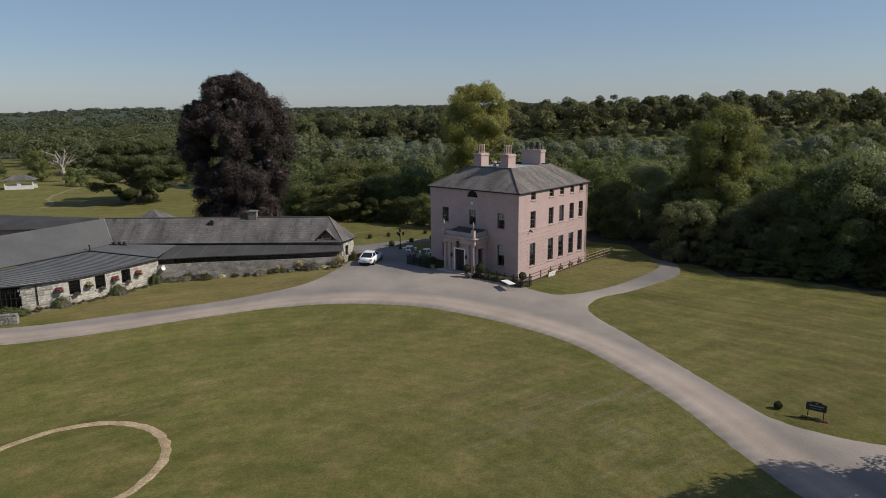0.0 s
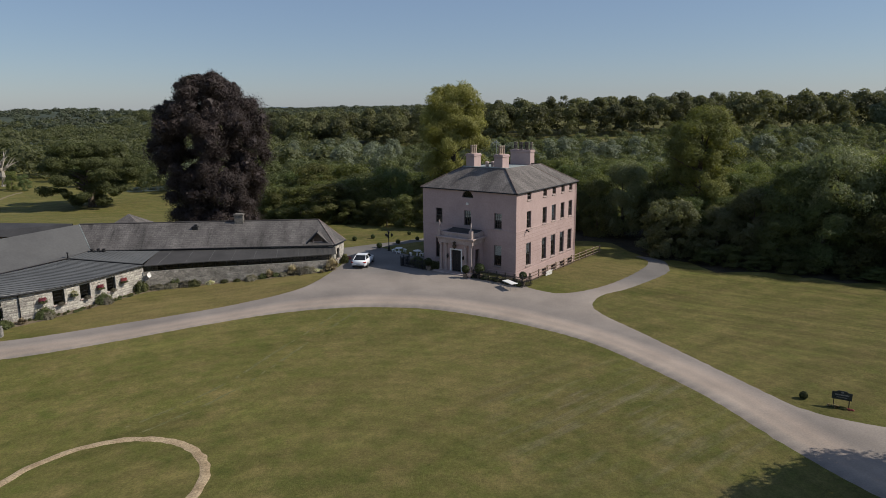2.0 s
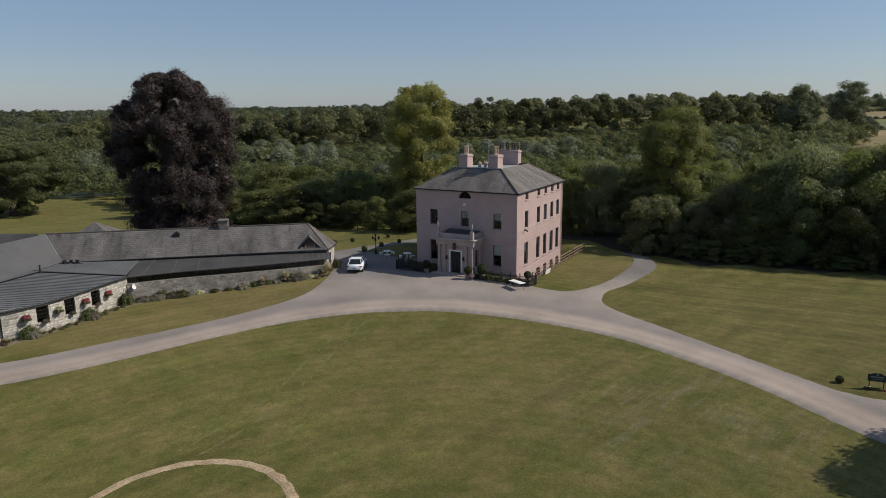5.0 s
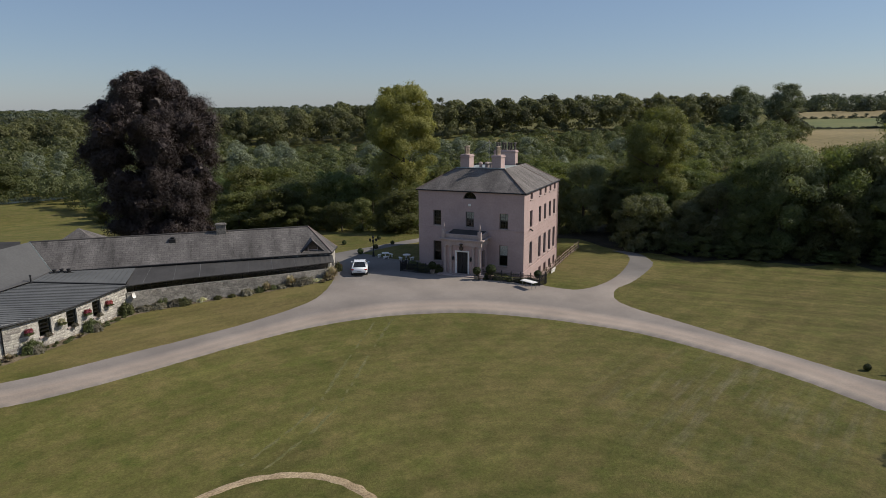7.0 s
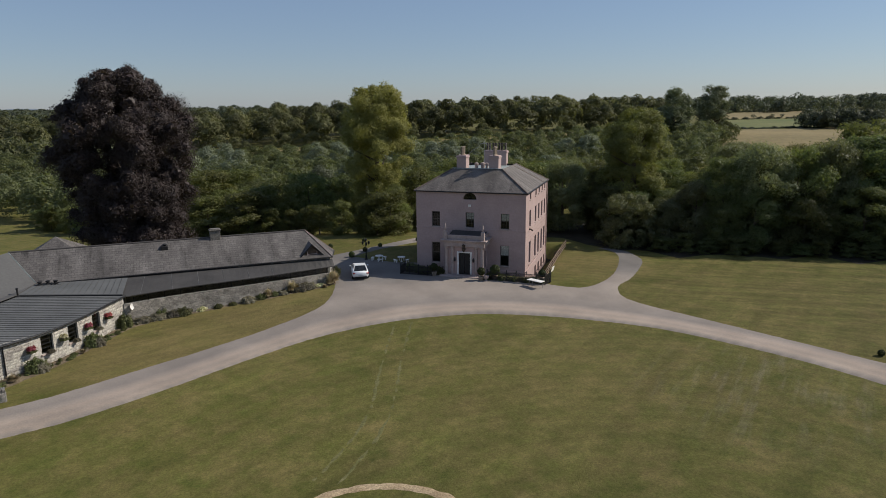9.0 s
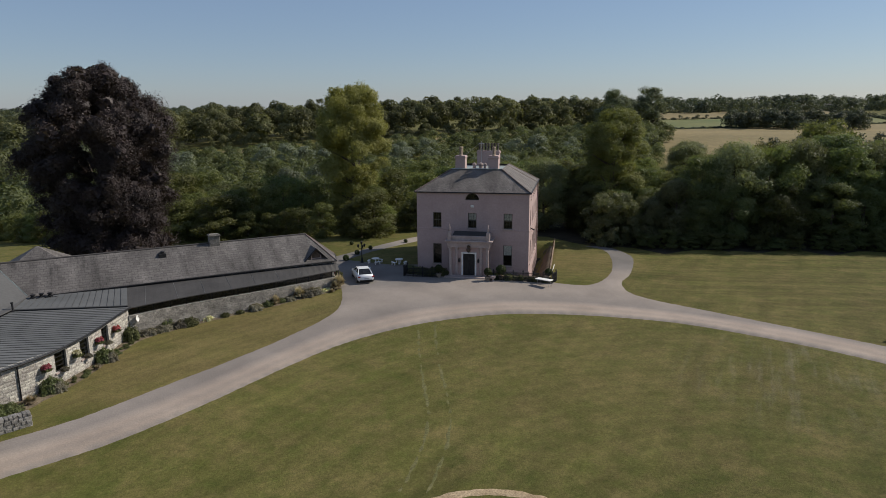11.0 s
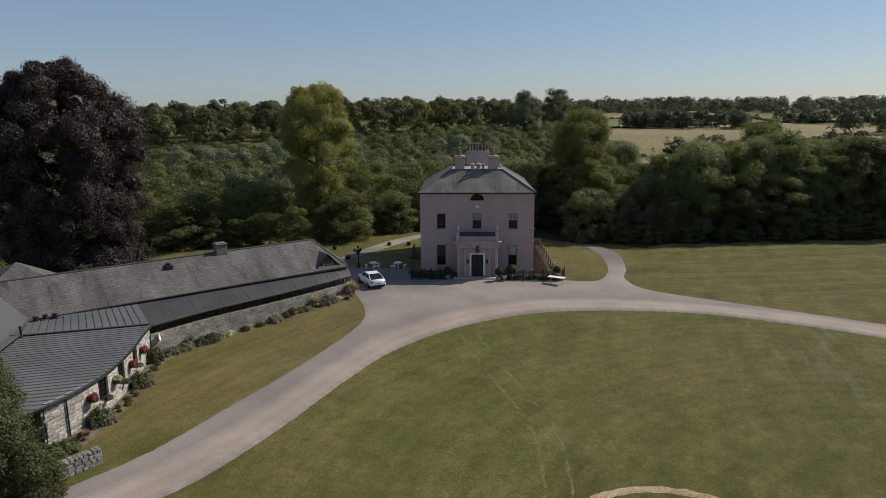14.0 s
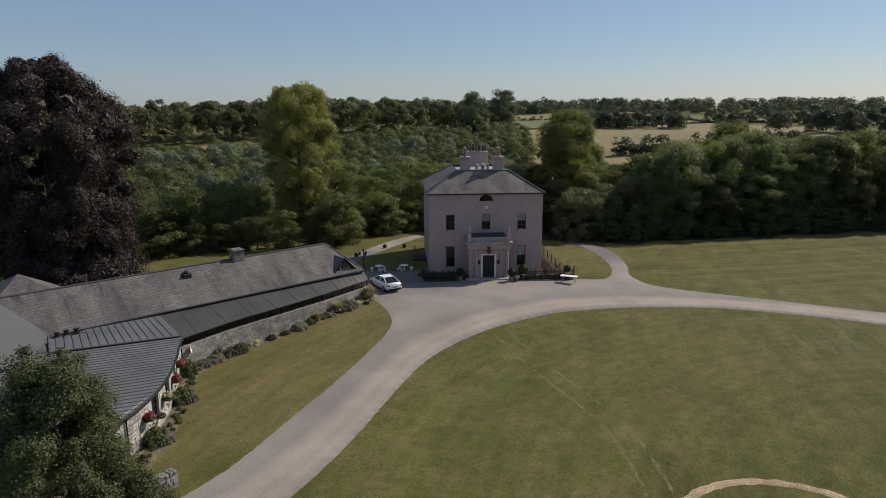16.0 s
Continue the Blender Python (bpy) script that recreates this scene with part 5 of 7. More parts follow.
wpart("bow_roof", broof, ZINC, "grey standing-seam metal roof with parallel seams over the curved wall")
for o in south[1:]:
    wpart("seam", tube(bmesh.new(), [met(top_line, o) + Vector((0, 0, 0.02)), met(rim_line, o) + Vector((0, 0, 0.02))], [0.024, 0.024], 4), SEAM)
wpart("gutter", tube(bmesh.new(), [on_bow(k / nb * LEN[-1], -0.25, 2.57 - 0.14 * k / nb) for k in range(nb + 1)], [0.08] * (nb + 1), 8), BLACK)
# the felt roofs to the west
up = Vector((0, 0, 0.14))
R2, R3 = Vector((-48.7, 70.9, 6.02)), Vector((-53.0, 62.3, 6.02))
wpart("felt_roof", sheet(bmesh.new(), [[Vector(RA), Vector((-40.5, 79.0, 3.44)), V + up, S2 + up, S3 + up, R3, R2]]), FELT, "flat grey felted roof slope")
wpart("felt_roof", sheet(bmesh.new(), [[Vector(RA), R2, R3, (-58.5, 64.5, 3.4), (-54.5, 73.0, 3.4), (-48.8, 80.0, 3.4)]]), FELT)
wpart("roof_patch", sheet(bmesh.new(), [[(-45.6, 74.3, 4.74), (-44.9, 75.5, 4.72), (-46.0, 76.2, 5.2), (-46.6, 75.0, 5.2)]]), DARKMETAL)
wpart("valley_flashing", tube(bmesh.new(), [RA, (-40.5, 79.0, 3.46)], [0.06, 0.06], 4), LEAD)
wpart("step_flashing", tube(bmesh.new(), [Vector((-40.5, 79.0, 3.46)), V + up, S2 + up, S3 + up], [0.05] * 4, 4), DARKMETAL)
wpart("west_roof", sheet(bmesh.new(), [[(-44.0, 83.0, 6.0), (-43.8, 81.2, 4.9), (-66, 82.5, 4.6), (-66, 87.5, 6.0)], [(-44, 83, 6.0), (-66, 87.5, 6.0), (-66, 92, 3.4), (-45, 85.9, 3.4)]]), DARKMETAL, "dark roof of the rear range")
wpart("rear_range_wall", box(B(-66, -44.5, 82.9, 83.3, -1, 4.5), -66, -45.2, 86.0, 86.3, -1.5, 3.3), RENDER)
wpart("west_wall", B(-57, -48.5, 63.3, 63.7, -1, 3.1), RENDER)
py = [(-43.3, 86.2), (-36.3, 86.0), (-36.1, 92.8), (-43.2, 93.0)]
wpart("pyramid_roof", sheet(bmesh.new(), [[(*py[k], 3.8), (*py[(k + 1) % 4], 3.8), (-39.8, 89.5, 6.1)] for k in range(4)], True), SLATE_OLD, "low pyramid slate roof")
wpart("rear_wall", box(bmesh.new(), -43.0, -36.5, 86.3, 92.7, -2, 3.78), STONEWALL)
flue = turned(bmesh.new(), [(0.25, 3.22), (0.08, 3.32), (0.07, 3.85), (0.12, 3.88), (0.1, 3.98)], 10, (-41.45, 75.4))
wpart("flue", flue, BLACK, "short black flue pipe")
ac = bmesh.new()
for k in range(3):
    turned(ac, [(0.2, 3.34), (0.2, 3.5), (0.14, 3.52), (0.14, 3.62), (0.22, 3.64), (0.22, 3.7), (0.05, 3.74)], 12, (-40.1 + 0.65 * k, 78.4 + 0.12 * (k % 2)))
    tube(ac, [(-40.5 + 0.65 * k, 78.1, 3.4), (-39.7 + 0.65 * k, 78.1, 3.55)], [0.04, 0.04], 5)
box(ac, -40.5, -38.3, 78.1, 78.2, 3.3, 3.36)
wpart("roof_unit", ac, BLACK, "cluster of dark fans and pipes on the roof")
dish = bmesh.new()
turned(dish, [(0.02, 0.0), (0.16, 0.02), (0.29, 0.08), (0.3, 0.09), (0.16, 0.035), (0.02, 0.015)], 14)
bmesh.ops.transform(dish, matrix=pose(-32.4, 73.9, 1.5, 80, 0, 62), verts=dish.verts)
wpart("satellite_dish", tube(dish, [(-32.4, 73.95, 1.5), (-32.6, 74.3, 1.3)], [0.03, 0.03], 5), LIMEWHITE, "white satellite dish on the wall")


# ---- trees ----
def stand(x, y, turn=0.0, s=1.0, sz=None, sink=0.0):
    return Matrix.LocRotScale((x, y, height(x, y) - sink), Euler((0, 0, turn)), (s, s, sz or s))


def sized(x, y, tall, wide, mesh_tall, mesh_wide, turn=0.0):
    """Stands a tree of one mesh size so that it is tall and wide (radius) as given."""
    return stand(x, y, turn, wide / mesh_wide, tall / mesh_tall)


beech_trunk = trunk_mesh("beech_trunk", 3, 15, 0.7, 6, 9)
beech_crown = crown_mesh("beech_crown", 11, [(0.3, 5.6), (3, 6.8), (8, 8.2), (13, 9.4), (17, 9.3), (19.5, 8.4), (21.5, 6.4), (23.5, 4.9), (25.2, 3.0), (25.8, 2.0)], 460, 1.35, 270000, 0.14, LEAF_COPPER, 0.14, 0.9, extra=[(5.9, 0.6, 20.6, 2.3), (6.9, -0.5, 18.6, 2.2), (2.2, -6.6, 2.6, 2.9), (4.4, -5.0, 1.8, 2.6), (-0.6, -6.6, 2.0, 2.6), (5.4, -3.6, 3.4, 2.2)], inner=130)
tree("copper_beech", stand(-32.5, 105.2, 0.0, 1.0, 0.98), beech_trunk, beech_crown, "tall dark copper beech with foliage down to the grass")
lime_trunk = trunk_mesh("lime_trunk", 5, 19, 0.6, 5, 14)
lime_crown = crown_mesh("lime_crown", 21, [(0.4, 4.6), (5, 5.9), (9, 5.9), (13, 6.3), (17, 6.5), (20, 6.0), (22.6, 4.8), (24.2, 3.2)], 150, 1.6, 130000, 0.175, LEAF_WARM, 0.26, 0.25)
tree("lime_tree", stand(6.2, 117.6, 0.2, 1.0, 0.99), lime_trunk, lime_crown, "tall lime tree with yellowing sunlit crown behind the house")
edge_crown = crown_mesh("lime_edge_crown", 23, [(0.4, 3.6), (4, 4.8), (8, 5.4), (12, 5.6), (15, 5.3), (17.6, 4.3), (19.4, 3.2), (20.2, 2.2)], 120, 1.5, 115000, 0.165, LEAF_LIME, 0.3, 0.25, extra=[(4.6, -2.0, 7.2, 2.0), (5.6, -2.6, 5.4, 1.8), (4.8, 1.8, 10.0, 1.9)])
tree("lime_tree", stand(37.4, 88.2, 0.0, 1.0, 0.94), lime_trunk, edge_crown, "tall green lime tree with curving limbs at the wood's edge")
oak_trunk = trunk_mesh("oak_trunk", 7, 13, 0.8, 10, 12)
oak_crown = crown_mesh("oak_crown", 31, [(1.0, 6), (4, 11), (8, 13.0), (12, 12.0), (15.5, 9.0), (17.6, 6.0)], 84, 2.2, 90000, 0.27, LEAF_DARK, 0.25, 0.1, squash=0.5)
tree("oak", stand(-84.0, 181.0, 0.4), oak_trunk, oak_crown, "broad green oak with layered boughs standing alone on the far grass")
LEAF_NEAR = leaf_mat("glossy_garden_leaves", (0.052, 0.064, 0.026), (0.130, 0.144, 0.060), 0.01, 0.3)
near_trunk = trunk_mesh("near_trunk", 9, 9, 0.2, 2.6, 12)
near_crown = crown_mesh("near_crown", 41, [(0.5, 3.4), (3, 4.0), (6, 3.7), (8.0, 2.7), (9.6, 1.8), (10.6, 1.2)], 190, 0.72, 140000, 0.078, LEAF_NEAR, 0.3, 0.1, loose=0.35, extra=[(-0.6, 0.3, 11.1, 0.35), (0.5, -0.4, 10.9, 0.32), (1.3, 0.2, 10.2, 0.4)])
tree("ornamental_tree", stand(-46.1, 54.6, 0.0, 0.93, 0.94), near_trunk, near_crown, "leafy green garden tree beside the low stone wall")
bush_crown = crown_mesh("bush_crown", 43, [(0.2, 1.5), (1.5, 1.9), (3.5, 1.5), (5.0, 0.5)], 34, 0.6, 26000, 0.085, LEAF_DARK, 0.3, 0.0)
bush_trunk = trunk_mesh("bush_trunk", 44, 3.2, 0.12, 1.3, 8)
tree("yew_bush", stand(-44.0, 52.2, 1.0), bush_trunk, bush_crown, "dense dark evergreen bush beside the drive", "bush")
for x, y, s, sz in ((29.4, 23.4, 0.76, 0.68), (36.6, 23.6, 0.62, 0.62), (33.5, 16.5, 0.7, 0.64)):
    tree("roadside_tree", stand(x, y, 1.4 + x, s, sz), oak_trunk, oak_crown, "broad tree whose shade falls on the drive", "tree", "roadside trees")

# crowns of the east wood: (trunk, crown, height, radius)
WOODS = []
for k, (mt, prof, n, lr) in enumerate((
        (LEAF_GREEN, [(1.6, 3.4), (4, 4.9), (8, 5.4), (11, 4.8), (13.2, 3.2), (14.4, 2.4)], 72, 1.4),
        (LEAF_DARK, [(1.4, 3.6), (3.4, 5.0), (7, 5.6), (10.5, 5.0), (12.8, 3.0), (13.8, 2.4)], 72, 1.4),
        (LEAF_PALE, [(1.6, 3.8), (4, 5.3), (8, 5.6), (11, 4.4), (12.6, 2.6), (13.4, 2.2)], 66, 1.5),
        (LEAF_DARK, [(1.8, 2.8), (5, 4.2), (10, 4.6), (13.4, 3.8), (15.6, 2.2), (16.6, 2.0)], 72, 1.25))):
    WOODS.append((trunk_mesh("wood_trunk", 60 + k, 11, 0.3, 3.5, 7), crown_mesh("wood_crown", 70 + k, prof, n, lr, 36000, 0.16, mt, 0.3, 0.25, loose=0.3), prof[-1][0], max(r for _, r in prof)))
MID = []
for k, (mt, prof, n, lr) in enumerate((
        (LEAF_GREEN, [(0.3, 3.8), (4, 5.0), (8, 5.0), (11, 3.8), (12.5, 3.0)], 42, 1.5),
        (LEAF_DARK, [(0.3, 4.0), (3, 5.2), (7, 5.4), (10, 4.2), (12, 3.0)], 42, 1.55),
        (LEAF_OLIVE, [(0.3, 3.6), (3, 4.8), (7, 4.8), (10, 3.4), (12, 2.6)], 40, 1.45),
        (LEAF_GREY, [(0.3, 3.6), (4, 5.0), (8, 4.8), (11, 3.0), (13, 2.0)], 42, 1.5))):
    MID.append((trunk_mesh("thicket_trunk", 80 + k, 9, 0.2, 3, 5), crown_mesh("thicket_crown", 90 + k, prof, n, lr, 11000, 0.245, mt, 0.3, 0.2, loose=0.3, inner=18), prof[-1][0], max(r for _, r in prof)))

rng = random.Random(17)
# the belt of trees behind the east lawn: place, height, radius, kind
BELT = [(35.7, 78.8, 7.0, 3.3, 2), (38.9, 76.6, 9.4, 3.7, 2), (42.6, 75.2, 13.0, 4.9, 1), (47.1, 73.1, 14.6, 5.6, 2), (51.2, 70.4, 14.2, 5.3, 0), (55.0, 68.4, 15.0, 5.1, 2), (59.8, 66.6, 16.2, 5.8, 3), (69.5, 73.0, 17.4, 7.0, 0), (64.6, 59.8, 12.6, 4.8, 1),
        (69.3, 58.6, 15.6, 5.6, 3), (73.7, 55.4, 16.0, 5.7, 0), (79.2, 51.2, 16.0, 5.8, 1), (85.8, 46.4, 16.0, 5.8, 0), (94.5, 40.2, 16.0, 5.9, 2), (53.0, 77.4, 14.0, 5.6, 1), (58.1, 75.0, 14.2, 5.7, 0), (63.2, 70.8, 15.0, 5.6, 1), (73.4, 66.2, 14.8, 6.0, 1), (77.8, 62.9, 15.4, 6.0, 3), (48.3, 79.6, 12.6, 4.8, 3),
        (66.8, 64.6, 14.4, 5.0, 2), (61.2, 62.2, 11.0, 4.4, 1), (44.6, 71.4, 9.0, 3.8, 1), (49.6, 67.6, 9.6, 4.2, 1), (55.6, 63.6, 9.6, 4.2, 3), (68.4, 53.8, 10.0, 4.4, 1), (74.6, 49.6, 10.0, 4.4, 1), (40.4, 73.6, 7.0, 3.4, 1),
        (28.8, 94.0, 11.6, 4.6, 2), (33.4, 90.8, 9.2, 4.2, 1), (32.0, 86.4, 8.4, 3.8, 1), (36.4, 93.6, 11.0, 4.6, 3), (24.6, 97.6, 8.6, 3.2, 1), (41.6, 85.2, 10.8, 4.2, 1), (44.4, 81.6, 9.8, 4.2, 0), (34.2, 82.8, 7.8, 3.6, 1), (38.0, 81.2, 8.2, 3.6, 3),
        (45.6, 90.2, 11.4, 4.8, 0), (52.4, 86.6, 10.2, 4.8, 1), (60.4, 83.0, 10.4, 5.0, 0), (40.8, 97.2, 10.2, 4.8, 1), (68.0, 79.6, 11.6, 5.2, 3)]
for x, y, tall, wide, k in BELT:
    x, y, tall = x + 0.6, y + 0.9, tall * 0.97
    tr, cr, h0, r0 = WOODS[k]
    tree("woodland_tree", sized(x, y, tall, wide, h0, r0, rng.uniform(0, 6.28)), tr, cr, ("leafy green woodland tree in a dense belt", "dark green woodland tree in a dense belt", "grey-green glossy woodland tree in a dense belt", "tall dark woodland tree in a dense belt")[k], "tree", "trees of the wood")
for x, y, tall, wide in ((86.5, 115.4, 11.5, 5.6), (95.0, 122.0, 11.8, 6.0), (103.5, 129.0, 12.2, 6.2)):
    tree("grove_tree", sized(x, y, tall, wide, WOODS[2][2], WOODS[2][3], x), WOODS[2][0], WOODS[2][1], "grey-green leafy tree of a small grove on the slope", "tree", "trees of the grove")
for x, y, tall in ((62.6, 57.2, 4.2), (65.4, 55.6, 4.6), (60.0, 59.4, 4.0)):
    tree("undergrowth_bush", sized(x, y, tall, 2.4, 13.8, 5.6, x), bush_trunk, MID[1][1], "low dark bush in the shade at the foot of the wood", "bush", "bushes along the wood")
for k in range(17):
    x, y = 33.6 + 2.35 * k + rng.uniform(-0.5, 0.5), 76.6 - 1.60 * k + rng.uniform(-0.4, 0.4)
    tree("undergrowth_bush", sized(x, y, rng.uniform(1.8, 3.4), rng.uniform(1.5, 2.1), 13.8, 5.6, rng.uniform(0, 6.28)), bush_trunk, MID[1][1], "low dark bush in the shade at the foot of the wood", "bush", "bushes along the wood")
pale_crown = crown_mesh("sycamore_crown", 77, [(0.2, 3.2), (2, 4.3), (4.5, 4.4), (6.4, 3.4), (7.6, 2.2)], 80, 0.85, 30000, 0.15, LEAF_PALE, 0.3, 0.2, loose=0.3)
tree("sycamore", stand(30.9, 81.4, 0.7), bush_trunk, pale_crown, "low pale-leaved sycamore at the end of the gravel path", "tree")
tree("hazel_bush", sized(25.6, 95.4, 8.4, 3.0, 12, 4.8), MID[2][0], MID[2][1], "yellowing hazel bush beside the house", "bush")

# a half-bare tree standing over the wood
bare = bmesh.new()
rb0 = random.Random(12)


def branch(p, d, length, r, depth):
    q = p + d * length * 0.5 + Vector((rb0.uniform(-1, 1), rb0.uniform(-1, 1), rb0.uniform(-0.4, 0.6))) * length * 0.07
    e = p + d * length
    tube(bare, [p, q, e], [r, r * 0.8, r * 0.55], 3 if depth > 1 else 5)
    if depth > 4:
        return
    for i in range(3 if depth < 4 else 2):
        turn = Vector((rb0.gauss(0, 0.55), rb0.gauss(0, 0.55), rb0.uniform(0.0, 0.35)))
        branch(p.lerp(e, rb0.uniform(0.6, 1.0)), (d + turn).normalized(), length * rb0.uniform(0.58, 0.78), r * 0.55, depth + 1)


branch(Vector((0, 0, -0.2)), Vector((0.02, 0, 1)), 6.4, 0.3, 0)
bare_tree = part("bare_tree", bare, mat("grey_twigs", (0.13, 0.11, 0.085), (0.20, 0.17, 0.13), 1.0, 8.0, 0.9, 0.2, vary=0.0), None, "", stand(68.4, 74.4, 0.4, 1.02, 1.05))
tagged(bare_tree, "half-bare tree with thin grey-brown twigs above the wood", "tree")

# the wooded valley behind the house
front = spline([(-120, 262), (-96, 232), (-64, 196), (-47, 160), (-33, 137), (-18, 121), (-6, 111.5), (2, 103.5), (10, 105.5), (20, 104), (27, 101)], 3.0)
front_x, front_y = [p.x for p in front], [p.y for p in front]


def wooded(x, y):
    """True where the valley wood stands."""
    if y < np.interp(x, front_x, front_y) or y > 343 - 0.296 * x or x < -118:
        return False
    return x < 27 or y > 0.83 * x + (57 if x > 120 else 72)


spots, far_spots = [], []
for gx in range(-118, 246, 7):
    for gy in range(96, 379, 7):
        x, y = gx + rng.uniform(-2.6, 2.6), gy + rng.uniform(-2.6, 2.6)
        if not wooded(x, y) or math.hypot(x - 6.2, y - 117.6) < 6.5 or math.hypot(x + 33, y - 105.2) < 10 or math.hypot(x + 84, y - 181) < 16:
            continue
        (spots if y < 100 + 46 - 0.12 * x and -60 < x < 62 else far_spots).append((x, y))
for x, y in spots:
    edge_d = y - np.interp(x, front_x, front_y)
    k = rng.choices((0, 1, 2, 3), (4, 4, 3, 0.3) if edge_d < 12 else (5, 5, 1.2, 0.6))[0]
    s = rng.uniform(0.52, 0.70) if edge_d < 9 else rng.uniform(0.62, 0.92)
    tr, cr = MID[k][:2]
    tree("thicket_tree", stand(x, y, rng.uniform(0, 6.28), s * 1.15, s), tr, cr, ("green broadleaf tree in the valley wood", "dark green tree in the valley wood", "olive green tree in the valley wood", "grey-green willow in the valley wood")[k], "tree", "trees of the valley wood")
for x, y in [(p.x, p.y) for p in front if -52 < p.x < 28]:
    k = rng.choice((0, 1, 2, 2))
    s = rng.uniform(0.28, 0.46)
    tree("edge_shrub", stand(x + rng.uniform(-1, 1), y - 0.6, rng.uniform(0, 6.28), s * 1.25, s), MID[k][0], MID[k][1], "rounded green shrub at the edge of the valley wood", "bush", "shrubs of the valley wood")
for x, y, tall, wide in ((3.2, 103.2, 6.6, 4.6), (-16.0, 118.6, 7.0, 5.0), (-22.0, 123.4, 6.4, 4.6), (-27.5, 131.0, 6.6, 4.8), (13.0, 104.6, 6.0, 3.8)):
    tree("olive_shrub", sized(x, y, tall, wide, 12, 4.8, x), MID[2][0], MID[2][1], "big rounded olive-green shrub before the valley wood", "bush", "big shrubs of the valley wood")


def woods_of(name, seed, trees_at, leaves, material, label, rel=0.2, sink=0.0):
    """Many far trees in one mesh: clumped crowns of leaf sprays, sized (x, y, height, radius)."""
    g = np.random.default_rng(seed)
    T = np.array(trees_at)
    n = len(T)
    z = land(T[:, 0], T[:, 1]) - np.clip(np.hypot(T[:, 0], T[:, 1]) / 400 - 0.5, 0, 3) - sink
    lumps = 16
    la = np.arange(lumps) * 2.4 + g.uniform(0, 6.28, (n, lumps))
    lh = np.sqrt(g.uniform(0.004, 0.66, (n, lumps)))
    lh[:, 0] = 0.84
    lrad = T[:, 3:4] * np.sqrt(g.uniform(0.15, 0.62, (n, lumps))) * np.interp(lh, [0.2, 0.5, 0.85], [0.9, 1.0, 0.3])
    which = g.integers(0, lumps, (n, leaves))
    rows = np.arange(n)[:, None]
    cx, cy, cz = (lrad * np.cos(la))[rows, which], (lrad * np.sin(la))[rows, which], (lh * T[:, 2:3])[rows, which]
    d = g.normal(size=(n, leaves, 3)) + (0, 0, 0.5)
    d[..., 2] = np.where(d[..., 2] < -0.5, -d[..., 2], d[..., 2])
    d /= np.linalg.norm(d, axis=2)[..., None]
    r = (T[:, 3:4] * g.uniform(0.26, 0.42, (n, lumps)))[rows, which] * g.uniform(0.8, 1.12, (n, leaves))
    P = np.stack([cx, cy, cz], -1) + d * r[..., None] * np.stack([np.ones_like(r), np.ones_like(r), np.minimum(0.85, 0.2 * T[:, 2:3] / r)], -1)
    whole = (P - np.stack([0 * T[:, 2], 0 * T[:, 2], 0.45 * T[:, 2]], 1)[:, None]) / np.stack([T[:, 3], T[:, 3], 0.5 * T[:, 2]], 1)[:, None]
    d = d * 0.8 + whole * 0.7
    d /= np.linalg.norm(d, axis=2)[..., None]
    P[..., 0] += T[:, 0:1]
    P[..., 1] += T[:, 1:2]
    P[..., 2] = np.maximum(P[..., 2], 0.3) + z[:, None]
    size = np.repeat(T[:, 3] * rel, leaves)[:, None]
    me = quads(name, leaf_quads(g, P.reshape(-1, 3), d.reshape(-1, 3), size, 0.34, fine=True), material)
    return tagged(new(name, me), label, "woodland", kind="stuff")


green, grey, dark = [], [], []
WILLOWS = [(-58 + 13 * k + rng.uniform(-3, 3), 290 - 0.2 * k + rng.uniform(-9, 9)) for k in range(5)] + [(-46 + 11 * k + rng.uniform(-2, 2), 268 + rng.uniform(-5, 5)) for k in range(4)]
WILLOWS += [(28 + 7.5 * k + rng.uniform(-2, 2), 262 - 1.5 * k + rng.uniform(-6, 6)) for k in range(9)] + [(-22 + 9 * k + rng.uniform(-2, 2), 222 + rng.uniform(-4, 4)) for k in range(3)]
WILLOWS += [(118 + 8 * k + rng.uniform(-2, 2), 222 - 4 * k + rng.uniform(-4, 4)) for k in range(3)] + [(70, 178), (77, 173), (-75, 245), (-84, 250)]
grey = [(x, y, rng.uniform(11.5, 14.5), rng.uniform(4.8, 6.8)) for x, y in WILLOWS]
for x, y in far_spots:
    if any(math.hypot(x - wx, y - wy) < 7.5 for wx, wy in WILLOWS):
        continue
    h = rng.uniform(7.0, 11.5) if y < 220 else rng.uniform(5.5, 9.0)
    (dark if rng.random() > 0.55 else green).append((x, y, h, rng.uniform(3.2, 5.4)))
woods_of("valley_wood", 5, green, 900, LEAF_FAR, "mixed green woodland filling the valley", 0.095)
woods_of("dark_valley_wood", 6, dark, 900, LEAF_DARK, "darker green trees scattered through the valley wood", 0.095)
woods_of("willow_grove", 7, grey, 2200, LEAF_GREY, "grey-green willows beyond the valley wood", 0.07)

